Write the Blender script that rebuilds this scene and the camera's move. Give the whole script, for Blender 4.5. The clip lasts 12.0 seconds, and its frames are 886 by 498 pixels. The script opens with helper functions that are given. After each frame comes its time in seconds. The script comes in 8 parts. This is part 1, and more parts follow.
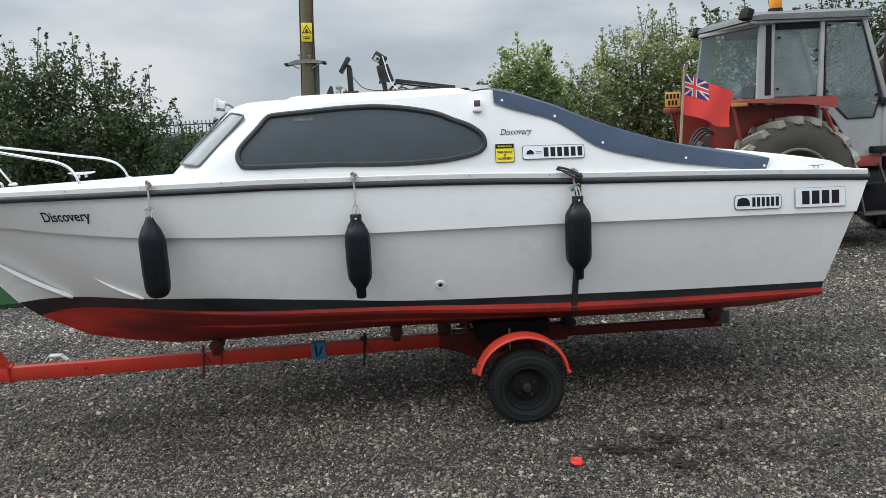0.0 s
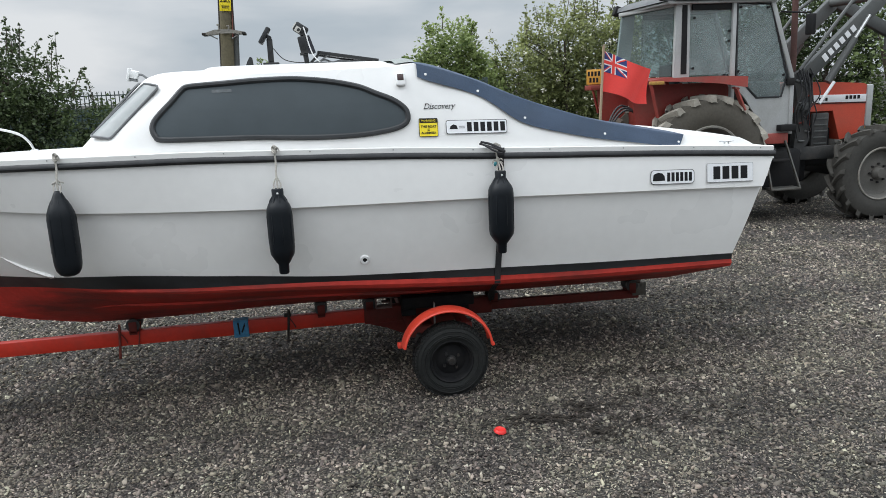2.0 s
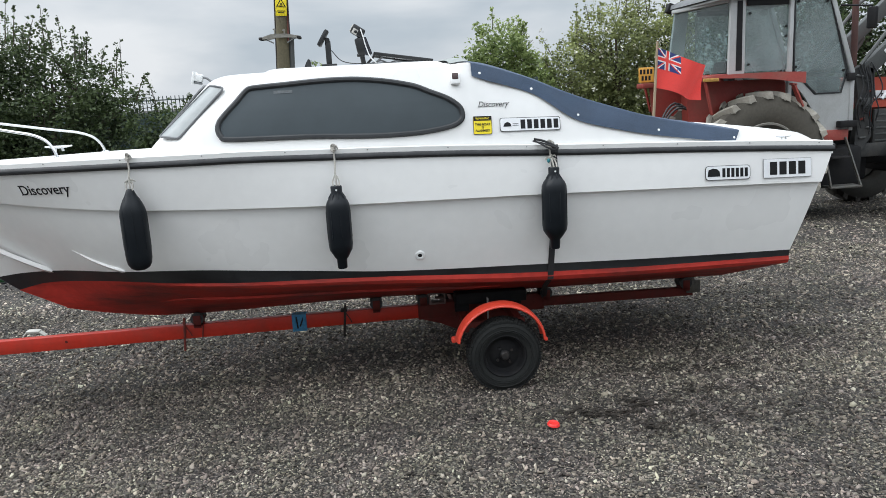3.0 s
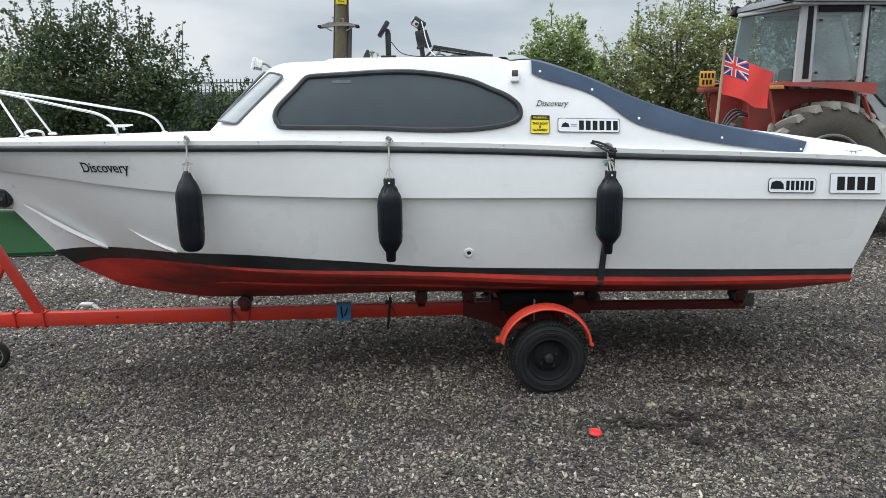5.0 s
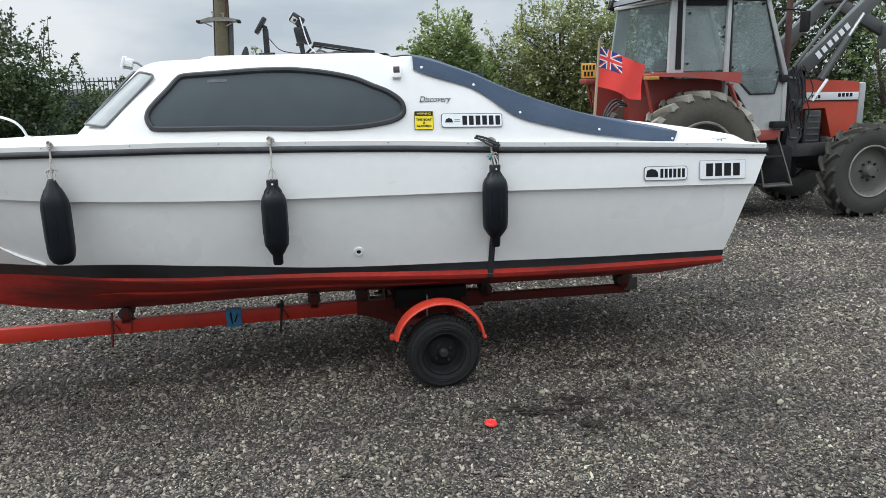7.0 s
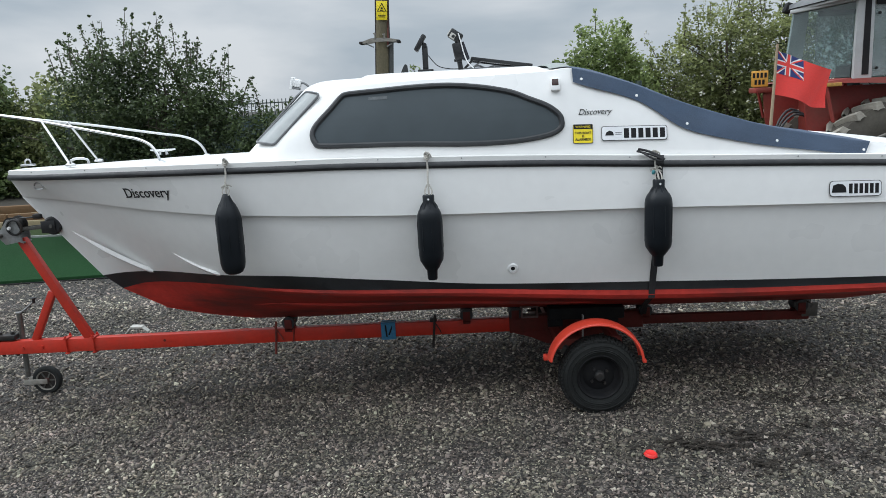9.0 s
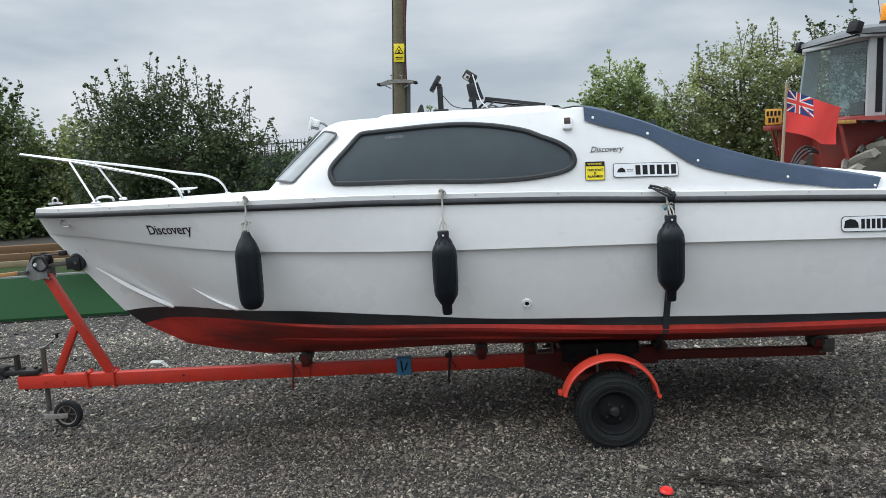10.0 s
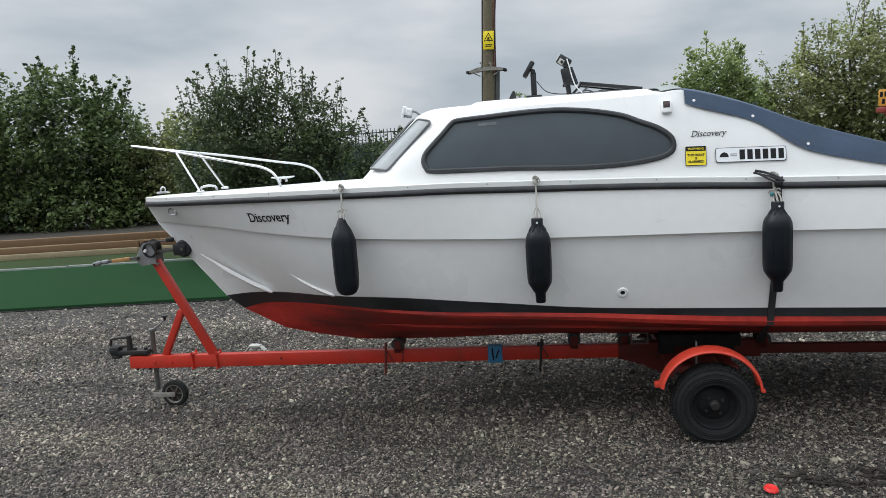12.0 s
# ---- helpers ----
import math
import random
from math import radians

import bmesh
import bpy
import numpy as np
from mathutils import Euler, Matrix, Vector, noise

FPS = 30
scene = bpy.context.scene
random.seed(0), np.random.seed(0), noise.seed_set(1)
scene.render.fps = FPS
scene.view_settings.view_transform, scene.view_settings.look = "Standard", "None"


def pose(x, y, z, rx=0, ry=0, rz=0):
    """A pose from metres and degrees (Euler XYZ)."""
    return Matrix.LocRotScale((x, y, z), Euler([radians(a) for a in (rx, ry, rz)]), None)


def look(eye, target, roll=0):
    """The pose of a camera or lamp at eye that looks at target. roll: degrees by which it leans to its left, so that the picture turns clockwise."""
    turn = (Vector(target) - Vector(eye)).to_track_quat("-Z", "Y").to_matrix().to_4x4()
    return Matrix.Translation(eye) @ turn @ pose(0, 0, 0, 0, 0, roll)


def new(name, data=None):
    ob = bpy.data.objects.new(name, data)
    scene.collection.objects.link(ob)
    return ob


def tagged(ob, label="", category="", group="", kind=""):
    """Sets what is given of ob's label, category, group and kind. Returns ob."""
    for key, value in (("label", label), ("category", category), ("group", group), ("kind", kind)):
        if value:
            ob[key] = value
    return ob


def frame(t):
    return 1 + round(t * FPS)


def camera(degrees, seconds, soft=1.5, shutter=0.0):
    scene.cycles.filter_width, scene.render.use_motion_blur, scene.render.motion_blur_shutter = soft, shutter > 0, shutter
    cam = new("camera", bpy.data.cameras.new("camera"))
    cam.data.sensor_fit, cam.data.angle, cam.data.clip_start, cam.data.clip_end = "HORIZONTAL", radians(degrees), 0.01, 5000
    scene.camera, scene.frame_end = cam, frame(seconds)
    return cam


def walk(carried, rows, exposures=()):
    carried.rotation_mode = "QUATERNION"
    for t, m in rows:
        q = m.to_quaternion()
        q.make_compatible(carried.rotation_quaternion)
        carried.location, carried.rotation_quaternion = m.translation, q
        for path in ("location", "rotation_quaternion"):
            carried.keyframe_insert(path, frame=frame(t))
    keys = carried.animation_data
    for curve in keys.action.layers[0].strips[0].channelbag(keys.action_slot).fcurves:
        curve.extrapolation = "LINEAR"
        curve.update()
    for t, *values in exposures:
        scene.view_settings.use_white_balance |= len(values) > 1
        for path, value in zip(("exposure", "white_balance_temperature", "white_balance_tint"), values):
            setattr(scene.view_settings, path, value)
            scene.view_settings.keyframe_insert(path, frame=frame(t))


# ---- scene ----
cam = camera(61.89, 12.0, 0.85)
PATH = [
    (0, (-0.1085, -0.0049, 1.9539), (0.1905, 3.9183, 1.2334), -3.11),
    (0.5, (-0.1089, -0.0078, 1.9539), (0.3430, 3.8888, 1.1712), -2.93),
    (1, (-0.1116, -0.0428, 1.9602), (0.4556, 3.8328, 1.1491), -2.65),
    (1.5, (-0.1045, -0.0474, 1.9578), (0.5295, 3.8150, 1.1329), -2.60),
    (2, (-0.0956, -0.0142, 1.9446), (0.5858, 3.8313, 1.0800), -2.34),
    (2.5, (-0.1103, -0.0427, 1.9414), (0.5325, 3.8070, 1.0657), -2.58),
    (3, (-0.1436, -0.0927, 1.9286), (0.2805, 3.7941, 1.0846), -3.10),
    (3.2, (-0.1500, -0.0907, 1.9221), (0.0767, 3.8189, 1.1073), -3.21),
    (3.5, (-0.1509, -0.0834, 1.9236), (-0.2012, 3.8372, 1.1325), -3.31),
    (3.8, (-0.1493, -0.0676, 1.9313), (-0.4117, 3.8431, 1.1329), -3.25),
    (4.1, (-0.1474, -0.0491, 1.9414), (-0.5211, 3.8474, 1.1183), -2.98),
    (4.4, (-0.1475, -0.0340, 1.9502), (-0.4977, 3.8586, 1.0985), -2.47),
    (4.6, (-0.1499, -0.0288, 1.9533), (-0.3925, 3.8687, 1.0873), -1.97),
    (4.8, (-0.1548, -0.0296, 1.9531), (-0.2041, 3.8738, 1.0810), -1.32),
    (5, (-0.1763, -0.0442, 1.9452), (0.0140, 3.8548, 1.0726), -0.60),
    (5.5, (-0.1916, -0.0465, 1.9394), (0.1447, 3.8373, 1.0433), -1.14),
    (6, (-0.1746, -0.0327, 1.9471), (0.2118, 3.8319, 0.9900), -1.44),
    (6.5, (-0.1329, -0.0146, 1.9523), (0.4240, 3.8312, 1.0036), -1.15),
    (6.7, (-0.1156, -0.0302, 1.9603), (0.5407, 3.8022, 1.0212), -1.21),
    (7, (-0.1089, -0.0275, 1.9626), (0.6124, 3.7989, 1.0473), -1.44),
    (7.4, (-0.1036, -0.0027, 1.9624), (0.5057, 3.8548, 1.0976), -2.03),
    (7.8, (-0.1020, 0.0304, 1.9602), (0.2766, 3.9283, 1.1461), -2.70),
    (8.1, (-0.1031, 0.0502, 1.9585), (0.0983, 3.9662, 1.1685), -3.10),
    (8.3, (-0.1049, 0.0569, 1.9577), (0.0060, 3.9773, 1.1719), -3.25),
    (8.5, (-0.1122, 0.0675, 1.9561), (-0.0740, 3.9890, 1.1683), -3.35),
    (9, (-0.1241, 0.0728, 1.9518), (-0.2046, 3.9900, 1.1459), -2.94),
    (9.5, (-0.1336, 0.0334, 1.9401), (-0.3074, 3.9443, 1.1183), -3.05),
    (10, (-0.1085, 0.0052, 1.9452), (-0.2722, 3.9571, 1.3492), -3.20),
    (10.5, (-0.1371, -0.0146, 1.9361), (-0.4659, 3.9446, 1.4707), -3.74),
    (11, (-0.1619, -0.0058, 1.9328), (-0.7323, 3.9230, 1.4439), -4.62),
    (11.5, (-0.1645, 0.0133, 1.9324), (-0.8349, 3.9109, 1.3334), -4.79),
    (12, (-0.1527, 0.0125, 1.9366), (-0.7790, 3.9133, 1.3110), -4.02),
]
walk(cam, [(t, look(eye, target, roll)) for t, eye, target, roll in PATH], [(0, -0.09, 6450, 10), (2, -0.03, 6500, 10), (3.2, 0.11, 6450, 10), (5, 0.09, 6400, 9.5), (5.5, 0.12, 6400, 9.5), (6.5, 0.17, 6400, 9.5), (8.5, -0.17, 6300, 9), (9.0, -0.15, 6300, 9), (10, -0.02, 6300, 9), (10.5, -0.40, 6280, 9), (11, -0.45, 6300, 9.5), (11.5, -0.33, 6350, 9.5), (12, -0.13, 6450, 10)])

from mathutils.bvhtree import BVHTree

# ---- light ----
world = bpy.data.worlds.new("overcast_sky")
scene.world = world
world.use_nodes = True
wn, wl = world.node_tree.nodes, world.node_tree.links
wn.clear()
w_out = wn.new("ShaderNodeOutputWorld")
w_bg = wn.new("ShaderNodeBackground")
w_bg.inputs["Strength"].default_value = 1.0
w_sky = wn.new("ShaderNodeTexSky")
w_sky.sky_type = "NISHITA"
w_sky.sun_disc = False
w_sky.sun_elevation = radians(50)
w_sky.sun_rotation = radians(276)
w_sky.air_density, w_sky.dust_density = 1.0, 3.0
w_tc = wn.new("ShaderNodeTexCoord")
w_sep = wn.new("ShaderNodeSeparateXYZ")
wl.new(w_tc.outputs["Generated"], w_sep.inputs[0])
w_map = wn.new("ShaderNodeMapping")
w_map.inputs["Scale"].default_value = (1.0, 1.0, 3.2)
wl.new(w_tc.outputs["Generated"], w_map.inputs["Vector"])
w_noise = wn.new("ShaderNodeTexNoise")
w_noise.inputs["Scale"].default_value = 2.8
w_noise.inputs["Detail"].default_value = 5.0
w_noise.inputs["Roughness"].default_value = 0.5
w_noise.inputs["Distortion"].default_value = 0.25
wl.new(w_map.outputs[0], w_noise.inputs["Vector"])
w_ramp = wn.new("ShaderNodeValToRGB")
w_ramp.color_ramp.elements[0].position = 0.37
w_ramp.color_ramp.elements[0].color = (0.48, 0.548, 0.612, 1)
w_ramp.color_ramp.elements[1].position = 0.65
w_ramp.color_ramp.elements[1].color = (0.79, 0.82, 0.85, 1)
wl.new(w_noise.outputs["Fac"], w_ramp.inputs[0])
# an overcast sky is about three times as bright overhead as at the horizon
w_up = wn.new("ShaderNodeMapRange")
w_up.inputs["From Min"].default_value, w_up.inputs["From Max"].default_value = 0.27, 0.85
w_up.inputs["To Min"].default_value, w_up.inputs["To Max"].default_value = 1.04, 3.65
wl.new(w_sep.outputs["Z"], w_up.inputs["Value"])
w_mul = wn.new("ShaderNodeVectorMath")
w_mul.operation = "MULTIPLY"
wl.new(w_ramp.outputs["Color"], w_mul.inputs[0])
wl.new(w_up.outputs[0], w_mul.inputs[1])
w_skymul = wn.new("ShaderNodeVectorMath")
w_skymul.operation = "SCALE"
w_skymul.inputs["Scale"].default_value = 0.06
wl.new(w_sky.outputs["Color"], w_skymul.inputs[0])
w_mix = wn.new("ShaderNodeMix")
w_mix.data_type = "RGBA"
w_mix.inputs[0].default_value = 0.88
wl.new(w_skymul.outputs[0], w_mix.inputs["A"])
wl.new(w_mul.outputs[0], w_mix.inputs["B"])
wl.new(w_mix.outputs["Result"], w_bg.inputs["Color"])
wl.new(w_bg.outputs[0], w_out.inputs[0])

sun_data = bpy.data.lights.new("sun", "SUN")
sun_data.energy = 1.95
sun_data.angle = radians(60)
sun_data.color = (0.98, 0.99, 1.0)
sun = new("sun", sun_data)
sun.matrix_world = look((-6.4, 0.7, 7.6), (0, 0, 0))


# ---- materials ----
def mat(name, color, rough=0.6, metal=0.0, vary=0.12, scale=6.0, fine=60.0, bump=0.0, bump_scale=80.0, spec=0.5,
        rvary=0.1, dirt=None, dirt_amount=0.35, dirt_scale=3.0, island=0.0, obj=0.0, coat=0.0, stretch=None):
    """A principled surface with variation at two scales, optional bump, dirt and per-piece variation."""
    m = bpy.data.materials.new(name)
    m.use_nodes = True
    n, l = m.node_tree.nodes, m.node_tree.links
    b = n["Principled BSDF"]
    b.inputs["Metallic"].default_value = metal
    b.inputs["Specular IOR Level"].default_value = spec
    b.inputs["Coat Weight"].default_value = coat
    tc = n.new("ShaderNodeTexCoord")
    n1 = n.new("ShaderNodeTexNoise")
    n1.inputs["Scale"].default_value, n1.inputs["Detail"].default_value = scale, 4.0
    l.new(tc.outputs["Object"], n1.inputs["Vector"])
    n2 = n.new("ShaderNodeTexNoise")
    n2.inputs["Scale"].default_value, n2.inputs["Detail"].default_value = fine, 3.0
    l.new(tc.outputs["Object"], n2.inputs["Vector"])
    add = n.new("ShaderNodeMath")
    add.operation = "ADD"
    l.new(n1.outputs["Fac"], add.inputs[0])
    l.new(n2.outputs["Fac"], add.inputs[1])
    src = add.outputs[0]
    gain = 1.0
    if island or obj:
        g = n.new("ShaderNodeNewGeometry") if island else n.new("ShaderNodeObjectInfo")
        mm = n.new("ShaderNodeMath")
        mm.operation = "MULTIPLY_ADD"
        mm.inputs[1].default_value = 2.0 * (island or obj)
        l.new(g.outputs["Random Per Island" if island else "Random"], mm.inputs[0])
        l.new(src, mm.inputs[2])
        src = mm.outputs[0]
        gain += island or obj
    mr = n.new("ShaderNodeMapRange")
    mr.inputs["From Min"].default_value, mr.inputs["From Max"].default_value = 0.6, 1.4 + 2 * (gain - 1)
    mr.inputs["To Min"].default_value, mr.inputs["To Max"].default_value = 1 - vary, 1 + vary
    l.new(src, mr.inputs["Value"])
    sc = n.new("ShaderNodeVectorMath")
    sc.operation = "SCALE"
    sc.inputs[0].default_value = color[:3]
    l.new(mr.outputs[0], sc.inputs["Scale"])
    out = sc.outputs[0]
    if dirt:
        n3 = n.new("ShaderNodeTexNoise")
        n3.inputs["Scale"].default_value, n3.inputs["Detail"].default_value = dirt_scale, 7.0
        n3.inputs["Roughness"].default_value = 0.65
        if stretch:
            mp = n.new("ShaderNodeMapping")
            mp.inputs["Scale"].default_value = stretch
            l.new(tc.outputs["Object"], mp.inputs["Vector"])
            l.new(mp.outputs[0], n3.inputs["Vector"])
        else:
            l.new(tc.outputs["Object"], n3.inputs["Vector"])
        r3 = n.new("ShaderNodeMapRange")
        r3.inputs["From Min"].default_value, r3.inputs["From Max"].default_value = 0.45, 0.75
        r3.inputs["To Min"].default_value, r3.inputs["To Max"].default_value = 0.0, dirt_amount
        l.new(n3.outputs["Fac"], r3.inputs["Value"])
        mx = n.new("ShaderNodeMix")
        mx.data_type = "RGBA"
        l.new(r3.outputs[0], mx.inputs[0])
        l.new(out, mx.inputs["A"])
        mx.inputs["B"].default_value = (*dirt[:3], 1)
        out = mx.outputs["Result"]
    l.new(out, b.inputs["Base Color"])
    rr = n.new("ShaderNodeMapRange")
    rr.inputs["From Min"].default_value, rr.inputs["From Max"].default_value = 0.3, 0.7
    rr.inputs["To Min"].default_value, rr.inputs["To Max"].default_value = max(0.02, rough - rvary), min(1, rough + rvary)
    l.new(n1.outputs["Fac"], rr.inputs["Value"])
    l.new(rr.outputs[0], b.inputs["Roughness"])
    if bump:
        nb = n.new("ShaderNodeTexNoise")
        nb.inputs["Scale"].default_value, nb.inputs["Detail"].default_value = bump_scale, 4.0
        l.new(tc.outputs["Object"], nb.inputs["Vector"])
        bp = n.new("ShaderNodeBump")
        bp.inputs["Strength"].default_value, bp.inputs["Distance"].default_value = bump, 0.01
        l.new(nb.outputs["Fac"], bp.inputs["Height"])
        l.new(bp.outputs[0], b.inputs["Normal"])
    return m


def glass(name, color, rough=0.03, dust_sheen=0.0):
    """A thin pane: clear with mirror-like gloss by Fresnel, and a pale film painting dust and reflected sky."""
    m = bpy.data.materials.new(name)
    m.use_nodes = True
    n, l = m.node_tree.nodes, m.node_tree.links
    n.clear()
    o = n.new("ShaderNodeOutputMaterial")
    mx = n.new("ShaderNodeMixShader")
    tr = n.new("ShaderNodeBsdfTransparent")
    tr.inputs["Color"].default_value = (*color, 1)
    gl = n.new("ShaderNodeBsdfGlossy")
    gl.inputs["Roughness"].default_value = rough
    lw = n.new("ShaderNodeLayerWeight")
    lw.inputs["Blend"].default_value = 0.5
    p5 = n.new("ShaderNodeMath")
    p5.operation = "POWER"
    p5.inputs[1].default_value = 5.0
    l.new(lw.outputs["Facing"], p5.inputs[0])
    fr = n.new("ShaderNodeMath")
    fr.operation = "MULTIPLY_ADD"
    fr.inputs[1].default_value, fr.inputs[2].default_value = 0.6, 0.045
    l.new(p5.outputs[0], fr.inputs[0])
    df = n.new("ShaderNodeBsdfDiffuse")
    df.inputs["Color"].default_value = (0.40, 0.46, 0.46, 1)
    tc = n.new("ShaderNodeTexCoord")
    nz = n.new("ShaderNodeTexNoise")
    nz.inputs["Scale"].default_value, nz.inputs["Detail"].default_value = 3.0, 6.0
    l.new(tc.outputs["Object"], nz.inputs["Vector"])
    mr = n.new("ShaderNodeMapRange")
    mr.inputs["From Min"].default_value, mr.inputs["From Max"].default_value = 0.3, 0.75
    mr.inputs["To Min"].default_value, mr.inputs["To Max"].default_value = dust_sheen * 0.6, dust_sheen * 1.6
    l.new(nz.outputs["Fac"], mr.inputs["Value"])
    dm = n.new("ShaderNodeMixShader")
    l.new(mr.outputs[0], dm.inputs[0])
    l.new(tr.outputs[0], dm.inputs[1])
    l.new(df.outputs[0], dm.inputs[2])
    l.new(fr.outputs[0], mx.inputs[0])
    l.new(dm.outputs[0], mx.inputs[1])
    l.new(gl.outputs[0], mx.inputs[2])
    l.new(mx.outputs[0], o.inputs[0])
    return m


def leaf_mat(name, c0, c1, trans=0.35):
    """Leaves whose tone differs from leaf to leaf, letting some light through."""
    m = bpy.data.materials.new(name)
    m.use_nodes = True
    n, l = m.node_tree.nodes, m.node_tree.links
    n.clear()
    o = n.new("ShaderNodeOutputMaterial")
    g = n.new("ShaderNodeNewGeometry")
    tc = n.new("ShaderNodeTexCoord")
    nz = n.new("ShaderNodeTexNoise")
    nz.inputs["Scale"].default_value = 1.1
    l.new(tc.outputs["Object"], nz.inputs["Vector"])
    ad = n.new("ShaderNodeMath")
    ad.operation = "MULTIPLY_ADD"
    ad.inputs[1].default_value = 0.55
    l.new(g.outputs["Random Per Island"], ad.inputs[0])
    sb = n.new("ShaderNodeMath")
    sb.operation = "SUBTRACT"
    sb.inputs[1].default_value = 0.27
    l.new(nz.outputs["Fac"], sb.inputs[0])
    l.new(sb.outputs[0], ad.inputs[2])
    cr = n.new("ShaderNodeValToRGB")
    cr.color_ramp.elements[0].color = (*c0, 1)
    cr.color_ramp.elements[0].position = 0.2
    cr.color_ramp.elements[1].color = (*c1, 1)
    cr.color_ramp.elements[1].position = 0.8
    l.new(ad.outputs[0], cr.inputs[0])
    b = n.new("ShaderNodeBsdfPrincipled")
    b.inputs["Roughness"].default_value = 0.5
    b.inputs["Specular IOR Level"].default_value = 0.35
    l.new(cr.outputs[0], b.inputs["Base Color"])
    t = n.new("ShaderNodeBsdfTranslucent")
    l.new(cr.outputs[0], t.inputs["Color"])
    mx = n.new("ShaderNodeMixShader")
    mx.inputs[0].default_value = trans
    l.new(b.outputs[0], mx.inputs[1])
    l.new(t.outputs[0], mx.inputs[2])
    l.new(mx.outputs[0], o.inputs[0])
    return m


def earthy(n, l, tc, colour):
    """Tints a stone colour in broad patches, from mauve-brown to olive grey."""
    hue = n.new("ShaderNodeTexNoise")
    hue.inputs["Scale"].default_value, hue.inputs["Detail"].default_value = 2.3, 3.0
    l.new(tc.outputs["Object"], hue.inputs["Vector"])
    tint = n.new("ShaderNodeValToRGB")
    tint.color_ramp.elements[0].position, tint.color_ramp.elements[0].color = 0.36, (1.045, 1.005, 0.985, 1)
    tint.color_ramp.elements[1].position, tint.color_ramp.elements[1].color = 0.64, (1.01, 1.03, 0.915, 1)
    l.new(hue.outputs["Fac"], tint.inputs[0])
    mul = n.new("ShaderNodeVectorMath")
    mul.operation = "MULTIPLY"
    l.new(colour, mul.inputs[0])
    l.new(tint.outputs["Color"], mul.inputs[1])
    # worn and damp bands along the way that wheels take
    mp = n.new("ShaderNodeMapping")
    mp.inputs["Scale"].default_value = (0.28, 1.5, 1.0)
    mp.inputs["Rotation"].default_value = (0.0, 0.0, 0.12)
    l.new(tc.outputs["Object"], mp.inputs["Vector"])
    band = n.new("ShaderNodeTexNoise")
    band.inputs["Scale"].default_value, band.inputs["Detail"].default_value = 1.0, 5.0
    band.inputs["Roughness"].default_value = 0.55
    l.new(mp.outputs[0], band.inputs["Vector"])
    worn = n.new("ShaderNodeMapRange")
    worn.inputs["From Min"].default_value, worn.inputs["From Max"].default_value = 0.34, 0.66
    worn.inputs["To Min"].default_value, worn.inputs["To Max"].default_value = 0.72, 1.30
    l.new(band.outputs["Fac"], worn.inputs["Value"])
    last = n.new("ShaderNodeVectorMath")
    last.operation = "SCALE"
    l.new(mul.outputs[0], last.inputs[0])
    l.new(worn.outputs[0], last.inputs["Scale"])
    return last.outputs[0]


def gravel_mat(name):
    """Crushed grey stone: voronoi chips in mixed greys, gap shade painted between them, with damp and dusty patches."""
    m = bpy.data.materials.new(name)
    m.use_nodes = True
    n, l = m.node_tree.nodes, m.node_tree.links
    b = n["Principled BSDF"]
    b.inputs["Roughness"].default_value = 0.85
    tc = n.new("ShaderNodeTexCoord")
    v = n.new("ShaderNodeTexVoronoi")
    v.inputs["Scale"].default_value = 58.0
    l.new(tc.outputs["Object"], v.inputs["Vector"])
    bw = n.new("ShaderNodeRGBToBW")
    l.new(v.outputs["Color"], bw.inputs[0])
    cr = n.new("ShaderNodeValToRGB")
    e = cr.color_ramp.elements
    e[0].position, e[0].color = 0.1, (0.0170, 0.0144, 0.0129, 1)
    e[1].position, e[1].color = 0.95, (0.2188, 0.2009, 0.1822, 1)
    mid = e.new(0.6)
    mid.color = (0.0592, 0.0529, 0.0478, 1)
    l.new(bw.outputs[0], cr.inputs[0])
    # Colour falls off towards each chip's edge, painting the shade of the gaps.
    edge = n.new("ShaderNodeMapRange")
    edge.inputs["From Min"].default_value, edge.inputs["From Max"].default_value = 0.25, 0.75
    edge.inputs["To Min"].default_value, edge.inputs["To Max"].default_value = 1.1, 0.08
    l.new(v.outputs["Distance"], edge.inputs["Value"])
    big = n.new("ShaderNodeTexNoise")
    big.inputs["Scale"].default_value, big.inputs["Detail"].default_value = 1.1, 8.0
    big.inputs["Roughness"].default_value = 0.62
    l.new(tc.outputs["Object"], big.inputs["Vector"])
    bigr = n.new("ShaderNodeMapRange")
    bigr.inputs["From Min"].default_value, bigr.inputs["From Max"].default_value = 0.3, 0.7
    bigr.inputs["To Min"].default_value, bigr.inputs["To Max"].default_value = 0.62, 1.3
    l.new(big.outputs["Fac"], bigr.inputs["Value"])
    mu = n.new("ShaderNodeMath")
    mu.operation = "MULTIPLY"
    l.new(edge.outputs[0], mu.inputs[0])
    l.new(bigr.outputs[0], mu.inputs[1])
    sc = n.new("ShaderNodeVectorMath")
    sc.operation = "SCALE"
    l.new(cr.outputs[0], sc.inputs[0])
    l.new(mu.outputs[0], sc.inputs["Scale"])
    l.new(earthy(n, l, tc, sc.outputs[0]), b.inputs["Base Color"])
    bp = n.new("ShaderNodeBump")
    bp.inputs["Strength"].default_value, bp.inputs["Distance"].default_value = 0.9, 0.015
    inv = n.new("ShaderNodeMath")
    inv.operation = "SUBTRACT"
    inv.inputs[0].default_value = 1.0
    l.new(v.outputs["Distance"], inv.inputs[1])
    l.new(inv.outputs[0], bp.inputs["Height"])
    l.new(bp.outputs[0], b.inputs["Normal"])
    return m


